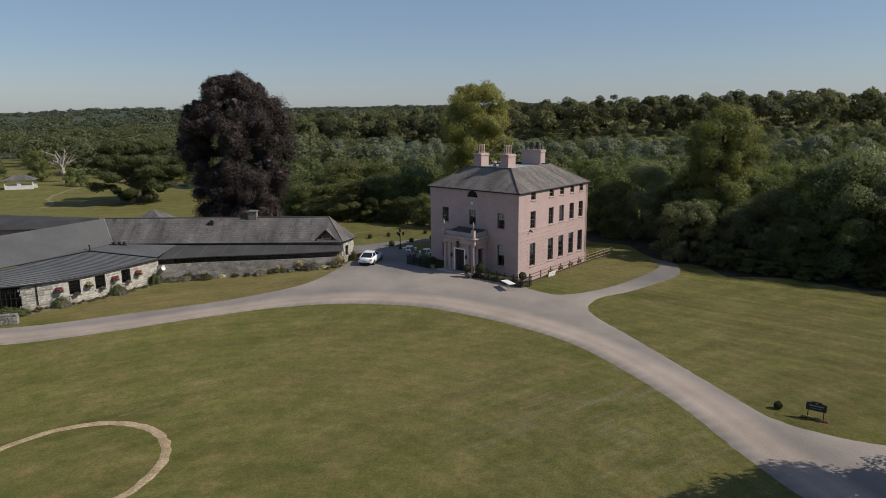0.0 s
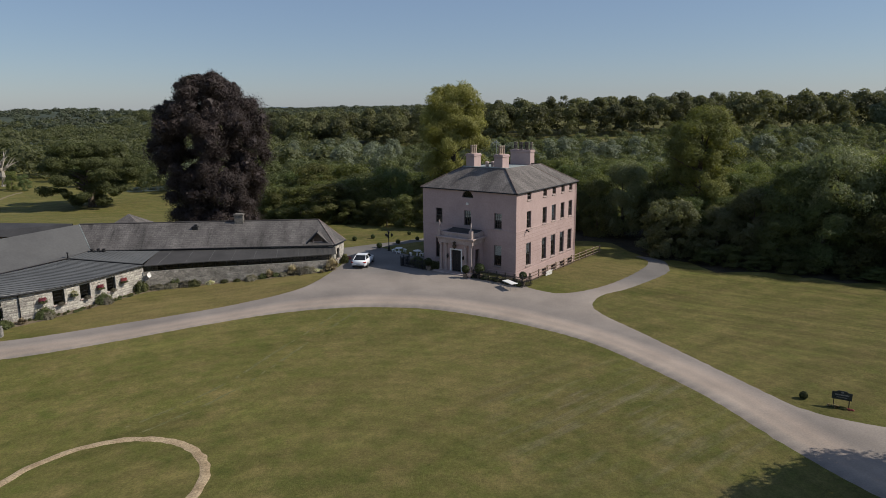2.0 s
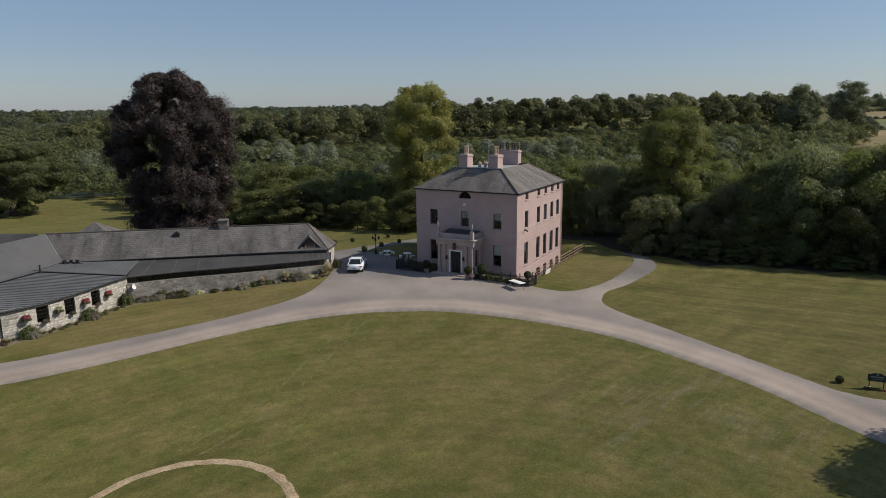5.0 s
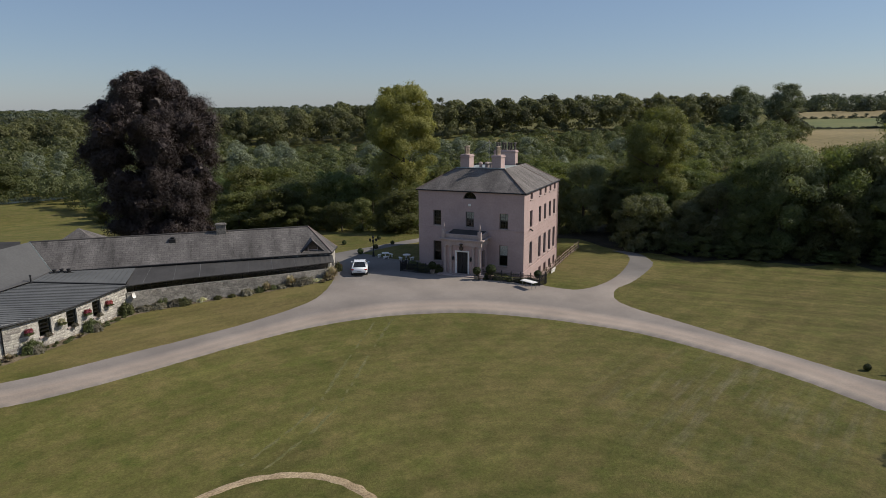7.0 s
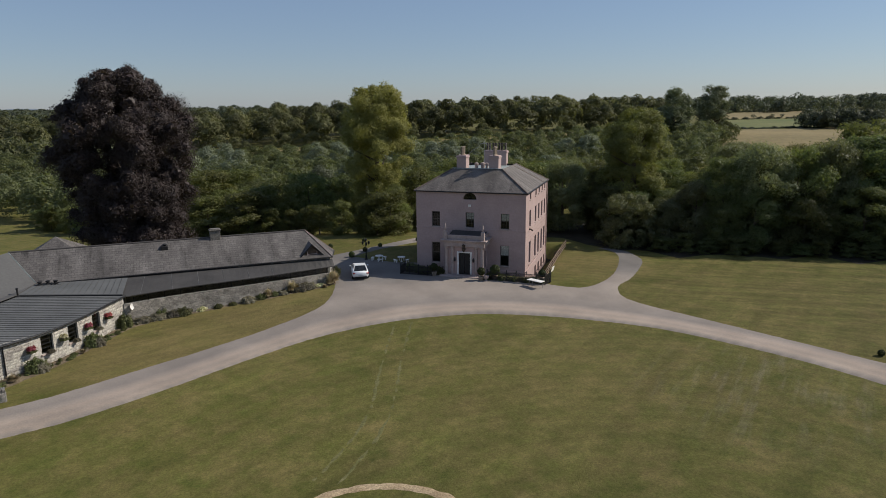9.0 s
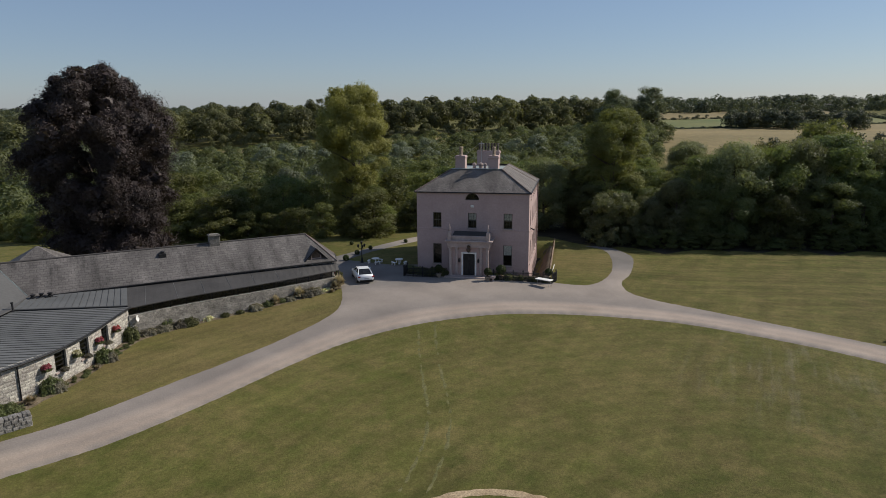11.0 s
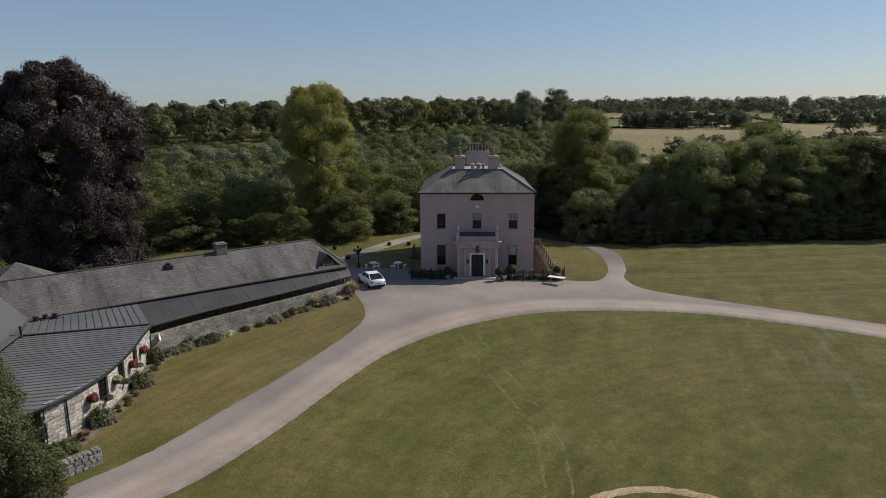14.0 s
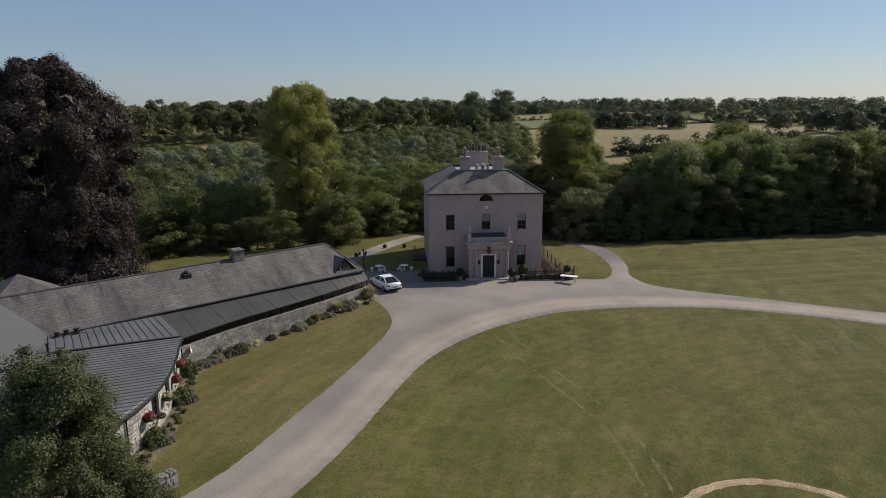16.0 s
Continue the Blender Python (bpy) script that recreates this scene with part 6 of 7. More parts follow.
ridge, tall, plain, hedge, hills = [], [], [], [], []
for gx in range(-150, 268, 13):
    for row in range(5):
        x = gx + rng.uniform(-4.5, 4.5)
        y = 404 - 0.296 * x + 13.5 * row + rng.uniform(-4, 4)
        (ridge if rng.random() < 0.6 else tall).append((x, y, rng.uniform(16.0, 21.5) + 1.5 * min(row, 2), rng.uniform(6.5, 10)))
for k in range(44):
    x, h, r = -150 + 9.5 * k + rng.uniform(-4, 4), rng.uniform(4, 8), rng.uniform(2.5, 4.5)
    ridge.append((x, 398 - 0.296 * x + rng.uniform(-3, 2), h, r))
for i in range(620):
    az, d = radians(rng.uniform(-46, -4)), 250 + 900 * rng.random() ** 1.25
    x, y = d * math.sin(az), d * math.cos(az)
    if y < 240 and x > -118 or (-170 < x < -60 and y < 255):
        continue
    plain.append((x, y, rng.uniform(7, 14), rng.uniform(5, 10) * (1 + d / 1500)))
for i in range(430):
    az, d = radians(rng.uniform(-50, 30)), rng.choice((800, 900, 1000, 1150, 1300, 1450, 1600, 1800)) + rng.uniform(-60, 60)
    hills.append((d * math.sin(az), d * math.cos(az), rng.uniform(12, 18), rng.uniform(8, 15)))
for i in range(420):
    az, d = radians(rng.uniform(36, 84)), rng.uniform(700, 980)
    hills.append((d * math.sin(az), d * math.cos(az), rng.uniform(13, 22), rng.uniform(6, 12)))
for (x0, y0), (x1, y1), n, h in (((296, 308), (470, 252), 60, 3), ((300, 312), (392, 412), 34, 4), ((392, 412), (565, 335), 44, 5), ((470, 252), (565, 335), 34, 5), ((480, 520), (665, 435), 50, 7), ((400, 425), (480, 520), 24, 6), ((565, 335), (665, 435), 30, 6),
                                 ((199, 175), (216, 157), 16, 9), ((216, 157), (262, 120), 22, 8), ((180, 190), (192, 180), 8, 3), ((470, 252), (560, 120), 46, 7), ((560, 120), (690, 200), 40, 8)):
    for k in range(n):
        for half in (0, 0.5):
            t = (k + half + rng.uniform(-0.4, 0.4)) / n
            hedge.append((x0 + (x1 - x0) * t + rng.uniform(-1, 1), y0 + (y1 - y0) * t + rng.uniform(-1, 1), h * rng.choice((0.3, 0.4, 0.45, 0.5, 0.6, 1.0 if h > 4 else 0.6)), rng.uniform(1.6, 3.0) * (1 if h < 6 else 1.3)))
hedge += [(193.5, 177.7, 4.9, 1.2), (346, 300, 7.5, 3.6), (352, 262, 4.2, 2.4), (430, 292, 6.5, 3.5), (436, 270, 5.5, 3.0), (452, 280, 5.0, 2.6)]
woods_of("ridge_wood", 8, ridge, 2000, LEAF_RIDGE, "dense brownish green wood on the far ridge", 0.088)
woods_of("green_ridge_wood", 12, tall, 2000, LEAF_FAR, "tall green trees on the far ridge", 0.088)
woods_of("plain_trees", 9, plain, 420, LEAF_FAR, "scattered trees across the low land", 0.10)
woods_of("hill_trees", 10, hills, 360, LEAF_HILL, "distant trees along the skyline", 0.13, 3.2)
groves = []
for k in range(64):
    u, v = rng.random(), rng.random()
    groves.append((322 + 34 * u + 36 * v + rng.uniform(-3, 3), 280 - 62 * u + 28 * v + rng.uniform(-3, 3), rng.uniform(9, 13.5), rng.uniform(4, 6.5)))
for k in range(50):
    u = rng.random()
    groves.append((470 + 130 * u + rng.uniform(-14, 14), 250 - 190 * u + rng.uniform(-14, 14), rng.uniform(7, 12), rng.uniform(4, 8)))
for k in range(26):
    groves.append((292 + 40 * rng.random() + rng.uniform(-6, 6), 150 - 56 * rng.random(), rng.uniform(8, 13), rng.uniform(4, 7)))
woods_of("field_hedges", 11, hedge, 150, LEAF_HILL, "dark low hedges between the fields", 0.19)
woods_of("field_trees", 13, groves, 800, LEAF_HILL, "dark groves of trees between the far fields", 0.115)
poplar_crown = crown_mesh("poplar_crown", 51, [(1, 4.6), (6, 7.2), (12, 8.0), (17, 6.6), (20, 4.0), (21.6, 3.6)], 110, 1.9, 30000, 0.28, leaf_mat("poplar_leaves", (0.095, 0.115, 0.062), (0.20, 0.225, 0.13), 0.01, 0.3, 0.05), 0.2)
for x, y, s in ((247, 278, 1.12), (211, 268, 1.09)):
    tree("poplar", stand(x, y, x, s * 1.22, s), oak_trunk, poplar_crown, "tall rounded poplar standing above the far fields", "tree", "pair of poplars")


# far-off cottages among the trees
def cottage(x, y, turn, w, d, h, rise, walls, label):
    c = group_at("cottage", stand(x, y, turn))
    tagged(c, label, "house", "far cottages")
    part("wall", panel([(-w * 0.3, -w * 0.2, 1.0, 2.2), (w * 0.2, w * 0.3, 1.0, 2.2), (-0.5, 0.5, 0.0, 2.1)], -w / 2, w / 2, -1.0, h, 0.3), walls, c)
    part("gable_wall", sheet(bmesh.new(), [[(-w / 2, 0.01, -1), (-w / 2, d, -1), (-w / 2, d, h), (-w / 2, d / 2, h + rise), (-w / 2, 0.01, h)], [(w / 2, 0.01, -1), (w / 2, 0.01, h), (w / 2, d / 2, h + rise), (w / 2, d, h), (w / 2, d, -1)], [(-w / 2, d, -1), (w / 2, d, -1), (w / 2, d, h), (-w / 2, d, h)]]), walls, c)
    part("roof", sheet(bmesh.new(), [[(-w / 2 - 0.3, -0.4, h - 0.1), (w / 2 + 0.3, -0.4, h - 0.1), (w / 2 + 0.3, d / 2, h + rise), (-w / 2 - 0.3, d / 2, h + rise)], [(w / 2 + 0.3, d + 0.4, h - 0.1), (-w / 2 - 0.3, d + 0.4, h - 0.1), (-w / 2 - 0.3, d / 2, h + rise), (w / 2 + 0.3, d / 2, h + rise)]], True), SLATE_OLD, c)
    part("chimney", B(-w / 2 + 0.2, -w / 2 + 1.0, d / 2 - 0.5, d / 2 + 0.5, h + rise - 0.6, h + rise + 1.2), walls, c)


cottage(-60.5, 318.0, 0.3, 11, 7, 5.5, 2.4, LIMEWHITE, "white cottage half hidden by the valley trees")
cottage(-141.0, 560.0, 0.2, 12, 8, 7.0, 3.0, LIMEWHITE, "white farmhouse far off among the trees")
cottage(690.0, 436.0, -0.8, 9, 6, 4.0, 1.6, CREAM, "low cream farm building on the far hillside")

# fields
def field(name, corners, material, label):
    poly = [Vector((x, y)) for x, y in corners]
    ob = laid(name, poly, material, 6.0, 1.0 if name == "field_strip" else 0.25, (30, 1.0), 4.0, 0.12)
    return tagged(ob, label, "field", kind="structure")


field("field_stubble", [(112, 116), (140, 165), (200, 228), (238, 262), (293, 303), (466, 249), (420, 155), (300, 108), (180, 92)], STUBBLE, "pale stubble field beyond the wood")
field("field_upper", [(305, 314), (394, 407), (558, 332), (468, 257)], MEADOW, "green field between hedges")
field("field_strip", [(-20, 354), (30, 340), (90, 322), (190, 290), (206, 318), (100, 352), (-12, 386)], STUBBLE, "thin pale field strip below the ridge wood")
field("field_far", [(402, 420), (482, 514), (660, 432), (565, 342)], STUBBLE, "distant pale hillside field")
field("field_east", [(474, 250), (568, 330), (680, 205), (565, 128)], MEADOW, "distant green field on the hillside")

# litter of the wood floor, with the shade under the crowns painted in
field("wood_floor", [(31.8, 79.2), (37.2, 75.2), (45.2, 69.4), (57.2, 61.0), (69.2, 52.2), (91, 35.6), (104, 44), (70, 82), (46, 100), (22, 104), (19.5, 99), (26.5, 90), (30, 83)], mat("shade_dark_litter", (0.022, 0.019, 0.011), (0.042, 0.035, 0.021), 0.8, 6.0, 0.95, 0.6, vary=0.0), "leaf litter under the wood, coloured near black for the shade there")

# the wooded plain to the north-west, and its furthest trees
plain_poly = [Vector((d * math.sin(radians(a)), d * math.cos(radians(a)))) for d, a in [(430, -52 + 4 * k) for k in range(12)] + [(700, -4), (2900, 4)] + [(2950, -4 * k) for k in range(14)]]
far_plain = laid("far_plain", plain_poly, mat("far_tree_tops", (0.030, 0.040, 0.022), (0.062, 0.074, 0.044), 0.02, 0.12, 0.95, 0.0, vary=0.0, grain=0.3), 40.0, 1.5, (160, 6.0), 40.0, 0.02)
tagged(far_plain, "dark wooded plain reaching to the horizon", "woodland", kind="structure")
distant = []
for i in range(900):
    a, d = radians(rng.uniform(-50, 4)), 900 + 1700 * rng.random()
    distant.append((d * math.sin(a), d * math.cos(a), rng.uniform(8, 13), rng.uniform(9, 18)))
woods_of("distant_trees", 14, distant, 90, LEAF_HILL, "far-off trees in lines across the plain", 0.2, 0.0)
WAY = mat("trodden_grass", (0.17, 0.135, 0.075), (0.22, 0.18, 0.105), 1.2, 9.0, 0.95, 0.5, vary=0.0)
worn_way = spline([(-121.2, 219.3), (-119.5, 205.7), (-115.0, 190.6), (-106.9, 178.5), (-103.4, 164.7)], 2.0)
way_side = [Vector((-(b - a).normalized().y, (b - a).normalized().x)) for a, b in zip(worn_way, worn_way[1:])]
way = laid("worn_way", [p + n * 0.6 for p, n in zip(worn_way, way_side)] + [p - n * 0.6 for p, n in zip(worn_way, way_side)][::-1], WAY, 0.4, 0.02, (0.8, 0.2), 0.5, 0.05)
tagged(way, "pale path worn into the grass by the oak", "path", kind="structure")

# hills on the horizon, the blue haze of distance painted into their colour
far_x = [radians(-48 + 0.5 * k) for k in range(130)]
rim_h = [13 + 10 * max(0.0, math.sin(4.1 * a + 2.2)) + 11 * math.exp(-((math.degrees(a) + 9) / 3.4) ** 2) + 2.2 * math.sin(31 * a) + 1.2 * math.sin(73 * a) for a in far_x]
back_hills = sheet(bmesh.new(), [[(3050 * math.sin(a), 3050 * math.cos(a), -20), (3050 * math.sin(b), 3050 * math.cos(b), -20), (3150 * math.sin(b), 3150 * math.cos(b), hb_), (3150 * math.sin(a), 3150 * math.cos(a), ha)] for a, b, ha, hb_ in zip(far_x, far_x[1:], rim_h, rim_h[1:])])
tagged(part("backdrop", back_hills, mat("hazed_far_hills", (0.130, 0.165, 0.205), (0.165, 0.20, 0.24), 0.004, 0.05, 0.95, 0.0, vary=0.0, grain=0.1)), "far hills on the horizon, coloured blue-grey for distance haze", "hills", kind="structure")

# the dead tree, the pavilion and the pond on the left
dead = bmesh.new()
rd = random.Random(4)
tube(dead, [(0, 0, -0.3), (0.1, 0, 3.2), (-0.2, 0.1, 6.5)], [1.1, 0.8, 0.6], 8)
for i in range(9):
    a = i * 0.7 + rd.uniform(-0.2, 0.2)
    r1, r2, zt = rd.uniform(1.5, 3), rd.uniform(4, 7), rd.uniform(9, 14)
    p0, p1, p2 = Vector((-0.2, 0.1, rd.uniform(4.5, 6.4))), Vector((r1 * math.cos(a), r1 * math.sin(a), zt * 0.7)), Vector((r2 * math.cos(a + 0.3), r2 * math.sin(a + 0.3), zt * rd.uniform(0.75, 1.0)))
    tube(dead, [p0, p1, p2], [0.4, 0.26, 0.06], 6)
    tube(dead, [p1, p1 + Vector((rd.uniform(-2, 2), rd.uniform(-2, 2), rd.uniform(1.5, 3.2)))], [0.16, 0.04], 5)
dead_tree = part("dead_tree", dead, DEADWOOD, None, "", stand(-137, 238))
tagged(dead_tree, "bare bleached dead tree with broken limbs", "tree")
pav = group_at("pavilion", stand(-138.5, 214.5, 0.3))
tagged(pav, "small open white pavilion with a dark roof on the grass", "pavilion")
part("base_wall", panel([(-3.9, -0.5, 1.3, 2.7), (0.5, 3.9, 1.3, 2.7)], -4.2, 4.2, -0.4, 3.0, 0.25), LIMEWHITE, pav)
part("base_wall", B(-4.2, 4.2, 4.2, 4.45, -0.4, 1.3), LIMEWHITE, pav)
part("roof", sheet(bmesh.new(), [[(-4.8, -0.6, 3.0), (4.8, -0.6, 3.0), (1.5, 2.2, 4.6), (-1.5, 2.2, 4.6)], [(4.8, -0.6, 3.0), (4.8, 5, 3.0), (1.5, 2.2, 4.6)], [(4.8, 5, 3.0), (-4.8, 5, 3.0), (-1.5, 2.2, 4.6), (1.5, 2.2, 4.6)], [(-4.8, 5, 3.0), (-4.8, -0.6, 3.0), (-1.5, 2.2, 4.6)]], True), SLATE_OLD, pav)
pond = laid("pond", [Vector((-84 + 13 * math.cos(a) + 2 * math.cos(3 * a), 222 + 8 * math.sin(a))) for a in [k * 0.2 for k in range(31)]], WATER, 1.5, 0.06, (6, 0.4), 3.0, 0.05)
tagged(pond, "still pond below the oak", "pond", kind="structure")
for k, p in enumerate([(-118, 250, 1.0), (-108, 232, 0.7), (-150, 244, 0.9), (-160, 236, 0.8), (-128, 226, 0.5), (-122, 222, 0.45)]):
    tr, cr = MID[k % 2][:2]
    tree("parkland_bush", stand(p[0], p[1], k, p[2]), tr, cr, "round green tree at the edge of the far grass", "tree", "parkland trees")


# ---- things by the house ----
def ball_bush(name, r, n, seed, material, leaf=0.09, squash=1.0):
    """A clipped bush: leaf sprays close over a ball."""
    g = np.random.default_rng(seed)
    d = g.normal(size=(n, 3))
    d /= np.linalg.norm(d, axis=1)[:, None]
    bump = 1 + 0.05 * np.sin(5 * d[:, 0] + seed) * np.cos(4 * d[:, 1])
    P = d * (r * bump * g.uniform(0.9, 1.03, n))[:, None] * (1, 1, squash)
    P[:, 2] += r * squash
    return quads(name, leaf_quads(g, P, d, leaf, 0.4, fine=True), material)


BALL = ball_bush("clipped_ball", 0.55, 1500, 3, LEAF_BOX)
for x, y, s in ((-10.6, 94.4, 0.72), (-8.0, 95.6, 0.68), (-2.6, 97.6, 0.62), (-4.4, 91.2, 0.72), (-1.6, 93.3, 0.62), (4.6, 95.0, 0.6), (6.8, 93.4, 0.6), (-7.0, 88.6, 0.85), (21.45, 39.0, 0.46)):
    tagged(share("topiary_ball", BALL, None, stand(x, y, x, s if y < 60 else 0.8 * s)), "clipped round dark box ball on the grass", "bush", "clipped box balls")

# street lamp
lamp = group_at("garden_lamp", stand(-5.7, 86.5, 0.0, 0.92, 0.86))
tagged(lamp, "black Victorian lamp post with four lanterns", "lamp")
part("post", turned(bmesh.new(), [(0.24, 0), (0.24, 0.15), (0.14, 0.25), (0.12, 0.7), (0.07, 0.8), (0.055, 2.1), (0.09, 2.15), (0.05, 2.2), (0.04, 2.75)], 10), BLACK, lamp)
arms = bmesh.new()
for k in range(3):
    a = 2.1 * k + 0.3
    tube(arms, [(0, 0, 2.1), (0.3 * math.cos(a), 0.3 * math.sin(a), 2.05), (0.48 * math.cos(a), 0.48 * math.sin(a), 2.25)], [0.025, 0.022, 0.02], 5)
part("arms", arms, BLACK, lamp)
lan = mesh_of(turned(bmesh.new(), [(0.05, 0), (0.11, 0.05), (0.16, 0.32), (0.18, 0.34), (0.07, 0.46), (0.02, 0.52)], 6), "lantern")
lan.materials.append(BLACK)
for k in range(3):
    a = 2.1 * k + 0.3
    share("lantern", lan, lamp, pose(0.48 * math.cos(a), 0.48 * math.sin(a), 2.25))
share("lantern", lan, lamp, pose(0, 0, 2.72))

# stone tables with curved benches
tset_top = mesh_of(turned(bmesh.new(), [(0.2, 0), (0.2, 0.06), (0.11, 0.12), (0.09, 0.6), (0.16, 0.68), (0.62, 0.69), (0.64, 0.72), (0.63, 0.77), (0.6, 0.78)], 18), "pedestal_table")
tset_top.materials.append(LIMEWHITE)
bb = bmesh.new()
for k in range(6):
    a0, a1 = -0.42 + 0.14 * k, -0.42 + 0.14 * (k + 1)
    pts = [(r * math.cos(a), r * math.sin(a)) for r, a in ((0.95, a0), (1.3, a0), (1.3, a1), (0.95, a1))]
    lo, hi = [bb.verts.new((*p, 0.38)) for p in pts], [bb.verts.new((*p, 0.46)) for p in pts]
    bb.faces.new(hi), bb.faces.new(lo[::-1])
    for i in range(4):
        bb.faces.new((lo[i], lo[(i + 1) % 4], hi[(i + 1) % 4], hi[i]))
bench_me = mesh_of(bb, "bench_seat")
bench_me.materials.append(LIMEWHITE)
leg_me = mesh_of(B(-0.12, 0.12, -0.06, 0.06, 0, 0.378, 0.02), "bench_leg")
leg_me.materials.append(LIMEWHITE)
for x, y, turn in ((-4.4, 85.3, 0.4), (-2.1, 83.4, 1.2)):
    m = stand(x, y, turn, 0.78, 0.86)
    tagged(share("garden_table", tset_top, None, m), "white round stone garden table in the shade", "table", "garden tables")
    for k in range(3):
        b = share("curved_bench", bench_me, None, m @ pose(0, 0, 0, 0, 0, 120 * k))
        for a in (-0.3, 0.3):
            share("leg", leg_me, b, pose(1.12 * math.cos(a), 1.12 * math.sin(a), 0, 0, 0, math.degrees(a)))
        tagged(b, "white curved stone bench beside a round table", "bench", "garden benches")

# the white car
car = group_at("car", Matrix.Translation((-8.85, 78.9, height(-8.85, 78.9) + 0.035)) @ pose(0, 0, 0, 0, 0, 90 - 13))
tagged(car, "white saloon car parked on the gravel", "car")
hull = bmesh.new()
sections = [(-2.38, 0.62, 0.42, 0.82), (-2.26, 0.82, 0.30, 0.92), (-1.7, 0.91, 0.24, 0.98), (-0.9, 0.93, 0.22, 1.0), (0.4, 0.93, 0.22, 0.98), (1.1, 0.92, 0.22, 0.94), (1.8, 0.88, 0.24, 0.82), (2.25, 0.76, 0.30, 0.68), (2.38, 0.55, 0.40, 0.58)]
old = None
for x, w, z0, z1 in sections:
    ring_v = [hull.verts.new((x, s * w * f, z)) for s, f, z in ((-1, 0.86, z0), (-1, 1.0, z0 + 0.15), (-1, 1.0, (z0 + z1) / 2 + 0.12), (-1, 0.9, z1), (1, 0.9, z1), (1, 1.0, (z0 + z1) / 2 + 0.12), (1, 1.0, z0 + 0.15), (1, 0.86, z0))]
    if old:
        for i in range(8):
            hull.faces.new((old[i], ring_v[i], ring_v[(i + 1) % 8], old[(i + 1) % 8]))
    else:
        hull.faces.new(ring_v)
    old = ring_v
hull.faces.new(old[::-1])
bmesh.ops.recalc_face_normals(hull, faces=hull.faces)
body = part("body", hull, CARWHITE, car, "white painted body", None, True)
cabin, roofp = bmesh.new(), bmesh.new()
low = [(-1.86, 0.76, 0.96), (1.0, 0.82, 0.96)]
top_c = [(-0.95, 0.6, 1.38), (0.1, 0.63, 1.42)]
(xa, wa, za), (xb, wb, zb) = low
(xc, wc, zc), (xd, wd, zd) = top_c
sheet(cabin, [[(xa, -wa, za), (xa, wa, za), (xc, wc, zc), (xc, -wc, zc)], [(xb, wb, zb), (xb, -wb, zb), (xd, -wd, zd), (xd, wd, zd)], [(xa, wa, za), (xb, wb, zb), (xd, wd, zd), (xc, wc, zc)], [(xb, -wb, zb), (xa, -wa, za), (xc, -wc, zc), (xd, -wd, zd)]])
part("glasshouse", cabin, mat("tinted_car_glass", (0.012, 0.014, 0.016), (0.02, 0.022, 0.025), 2.0, 9.0, 0.06, 0.0, vary=0.0), body, "dark tinted windows")
sheet(roofp, [[(xc, -wc - 0.02, zc), (xc, wc + 0.02, zc), (xd, wd + 0.02, zd), (xd, -wd - 0.02, zd)]])
part("roof", box(roofp, xc - 0.05, xd + 0.08, -0.6, 0.6, zc - 0.005, zc + 0.035, 0.02), CARWHITE, body)
for s in (-1, 1):
    for (x0, w0, z0), (x1, w1, z1) in (((xa, wa, za), (xc, wc, zc)), ((xb, wb, zb), (xd, wd, zd)), ((-0.35, 0.82, 0.98), (-0.45, 0.62, 1.39))):
        part("pillar", tube(bmesh.new(), [(x0, s * w0, z0), (x1, s * w1, z1)], [0.045, 0.04], 5), CARWHITE, body)
tyre = mesh_of(turned(bmesh.new(), [(0.2, -0.11), (0.31, -0.11), (0.335, -0.07), (0.335, 0.07), (0.31, 0.11), (0.2, 0.11)], 18), "tyre")
tyre.materials.append(RUBBER)
rim_me = mesh_of(turned(bmesh.new(), [(0.2, -0.09), (0.22, 0.1), (0.19, 0.118), (0.05, 0.1), (0.03, 0.12)], 14), "rim")
rim_me.materials.append(ALLOY)
for x in (-1.4, 1.42):
    for s in (-1, 1):
        w = share("wheel", tyre, car, pose(x, 0.83 * s, 0.335, -90 * s, 0, 0))
        share("rim", rim_me, w)
for s in (-1, 1):
    part("tail_lamp", B(-2.36, -2.2, s * 0.74 - 0.17, s * 0.74 + 0.17 if s < 0 else s * 0.74 + 0.12, 0.74, 0.86, 0.02), REDLENS, car, "red tail lamp")
    part("door_mirror", B(0.62, 0.78, s * 0.98 - 0.1, s * 0.98 + 0.1, 0.95, 1.08, 0.03), CARWHITE, car)
    part("headlamp", B(2.1, 2.3, s * 0.58 - 0.16, s * 0.58 + 0.16, 0.58, 0.7, 0.03), ALLOY, car)
part("number_plate", B(-2.39, -2.37, -0.26, 0.26, 0.55, 0.66), PLATE, car, "plain pale plate")
part("bumper", B(-2.42, -2.28, -0.7, 0.7, 0.3, 0.46, 0.03), RUBBER, car)

# area railings before the house
rail = group_at("railing", HOUSE @ pose(2.95, -3.55, 0))
tagged(rail, "black wrought-iron railings round the sunk area", "railing")
bar_me = mesh_of(turned(bmesh.new(), [(0.028, 0), (0.028, 0.5), (0.06, 0.55), (0.028, 0.6), (0.028, 0.98), (0.055, 1.0), (0.006, 1.12)], 5), "bar")
bar_me.materials.append(BLACK)
post_me = mesh_of(turned(bmesh.new(), [(0.05, -0.3), (0.05, 1.15), (0.09, 1.2), (0.03, 1.35)], 6), "rail_post")
post_me.materials.append(BLACK)
HI = HOUSE.inverted()


def ground_in(m, x, y):
    p = m @ Vector((x, y, 0))
    return height(p.x, p.y)


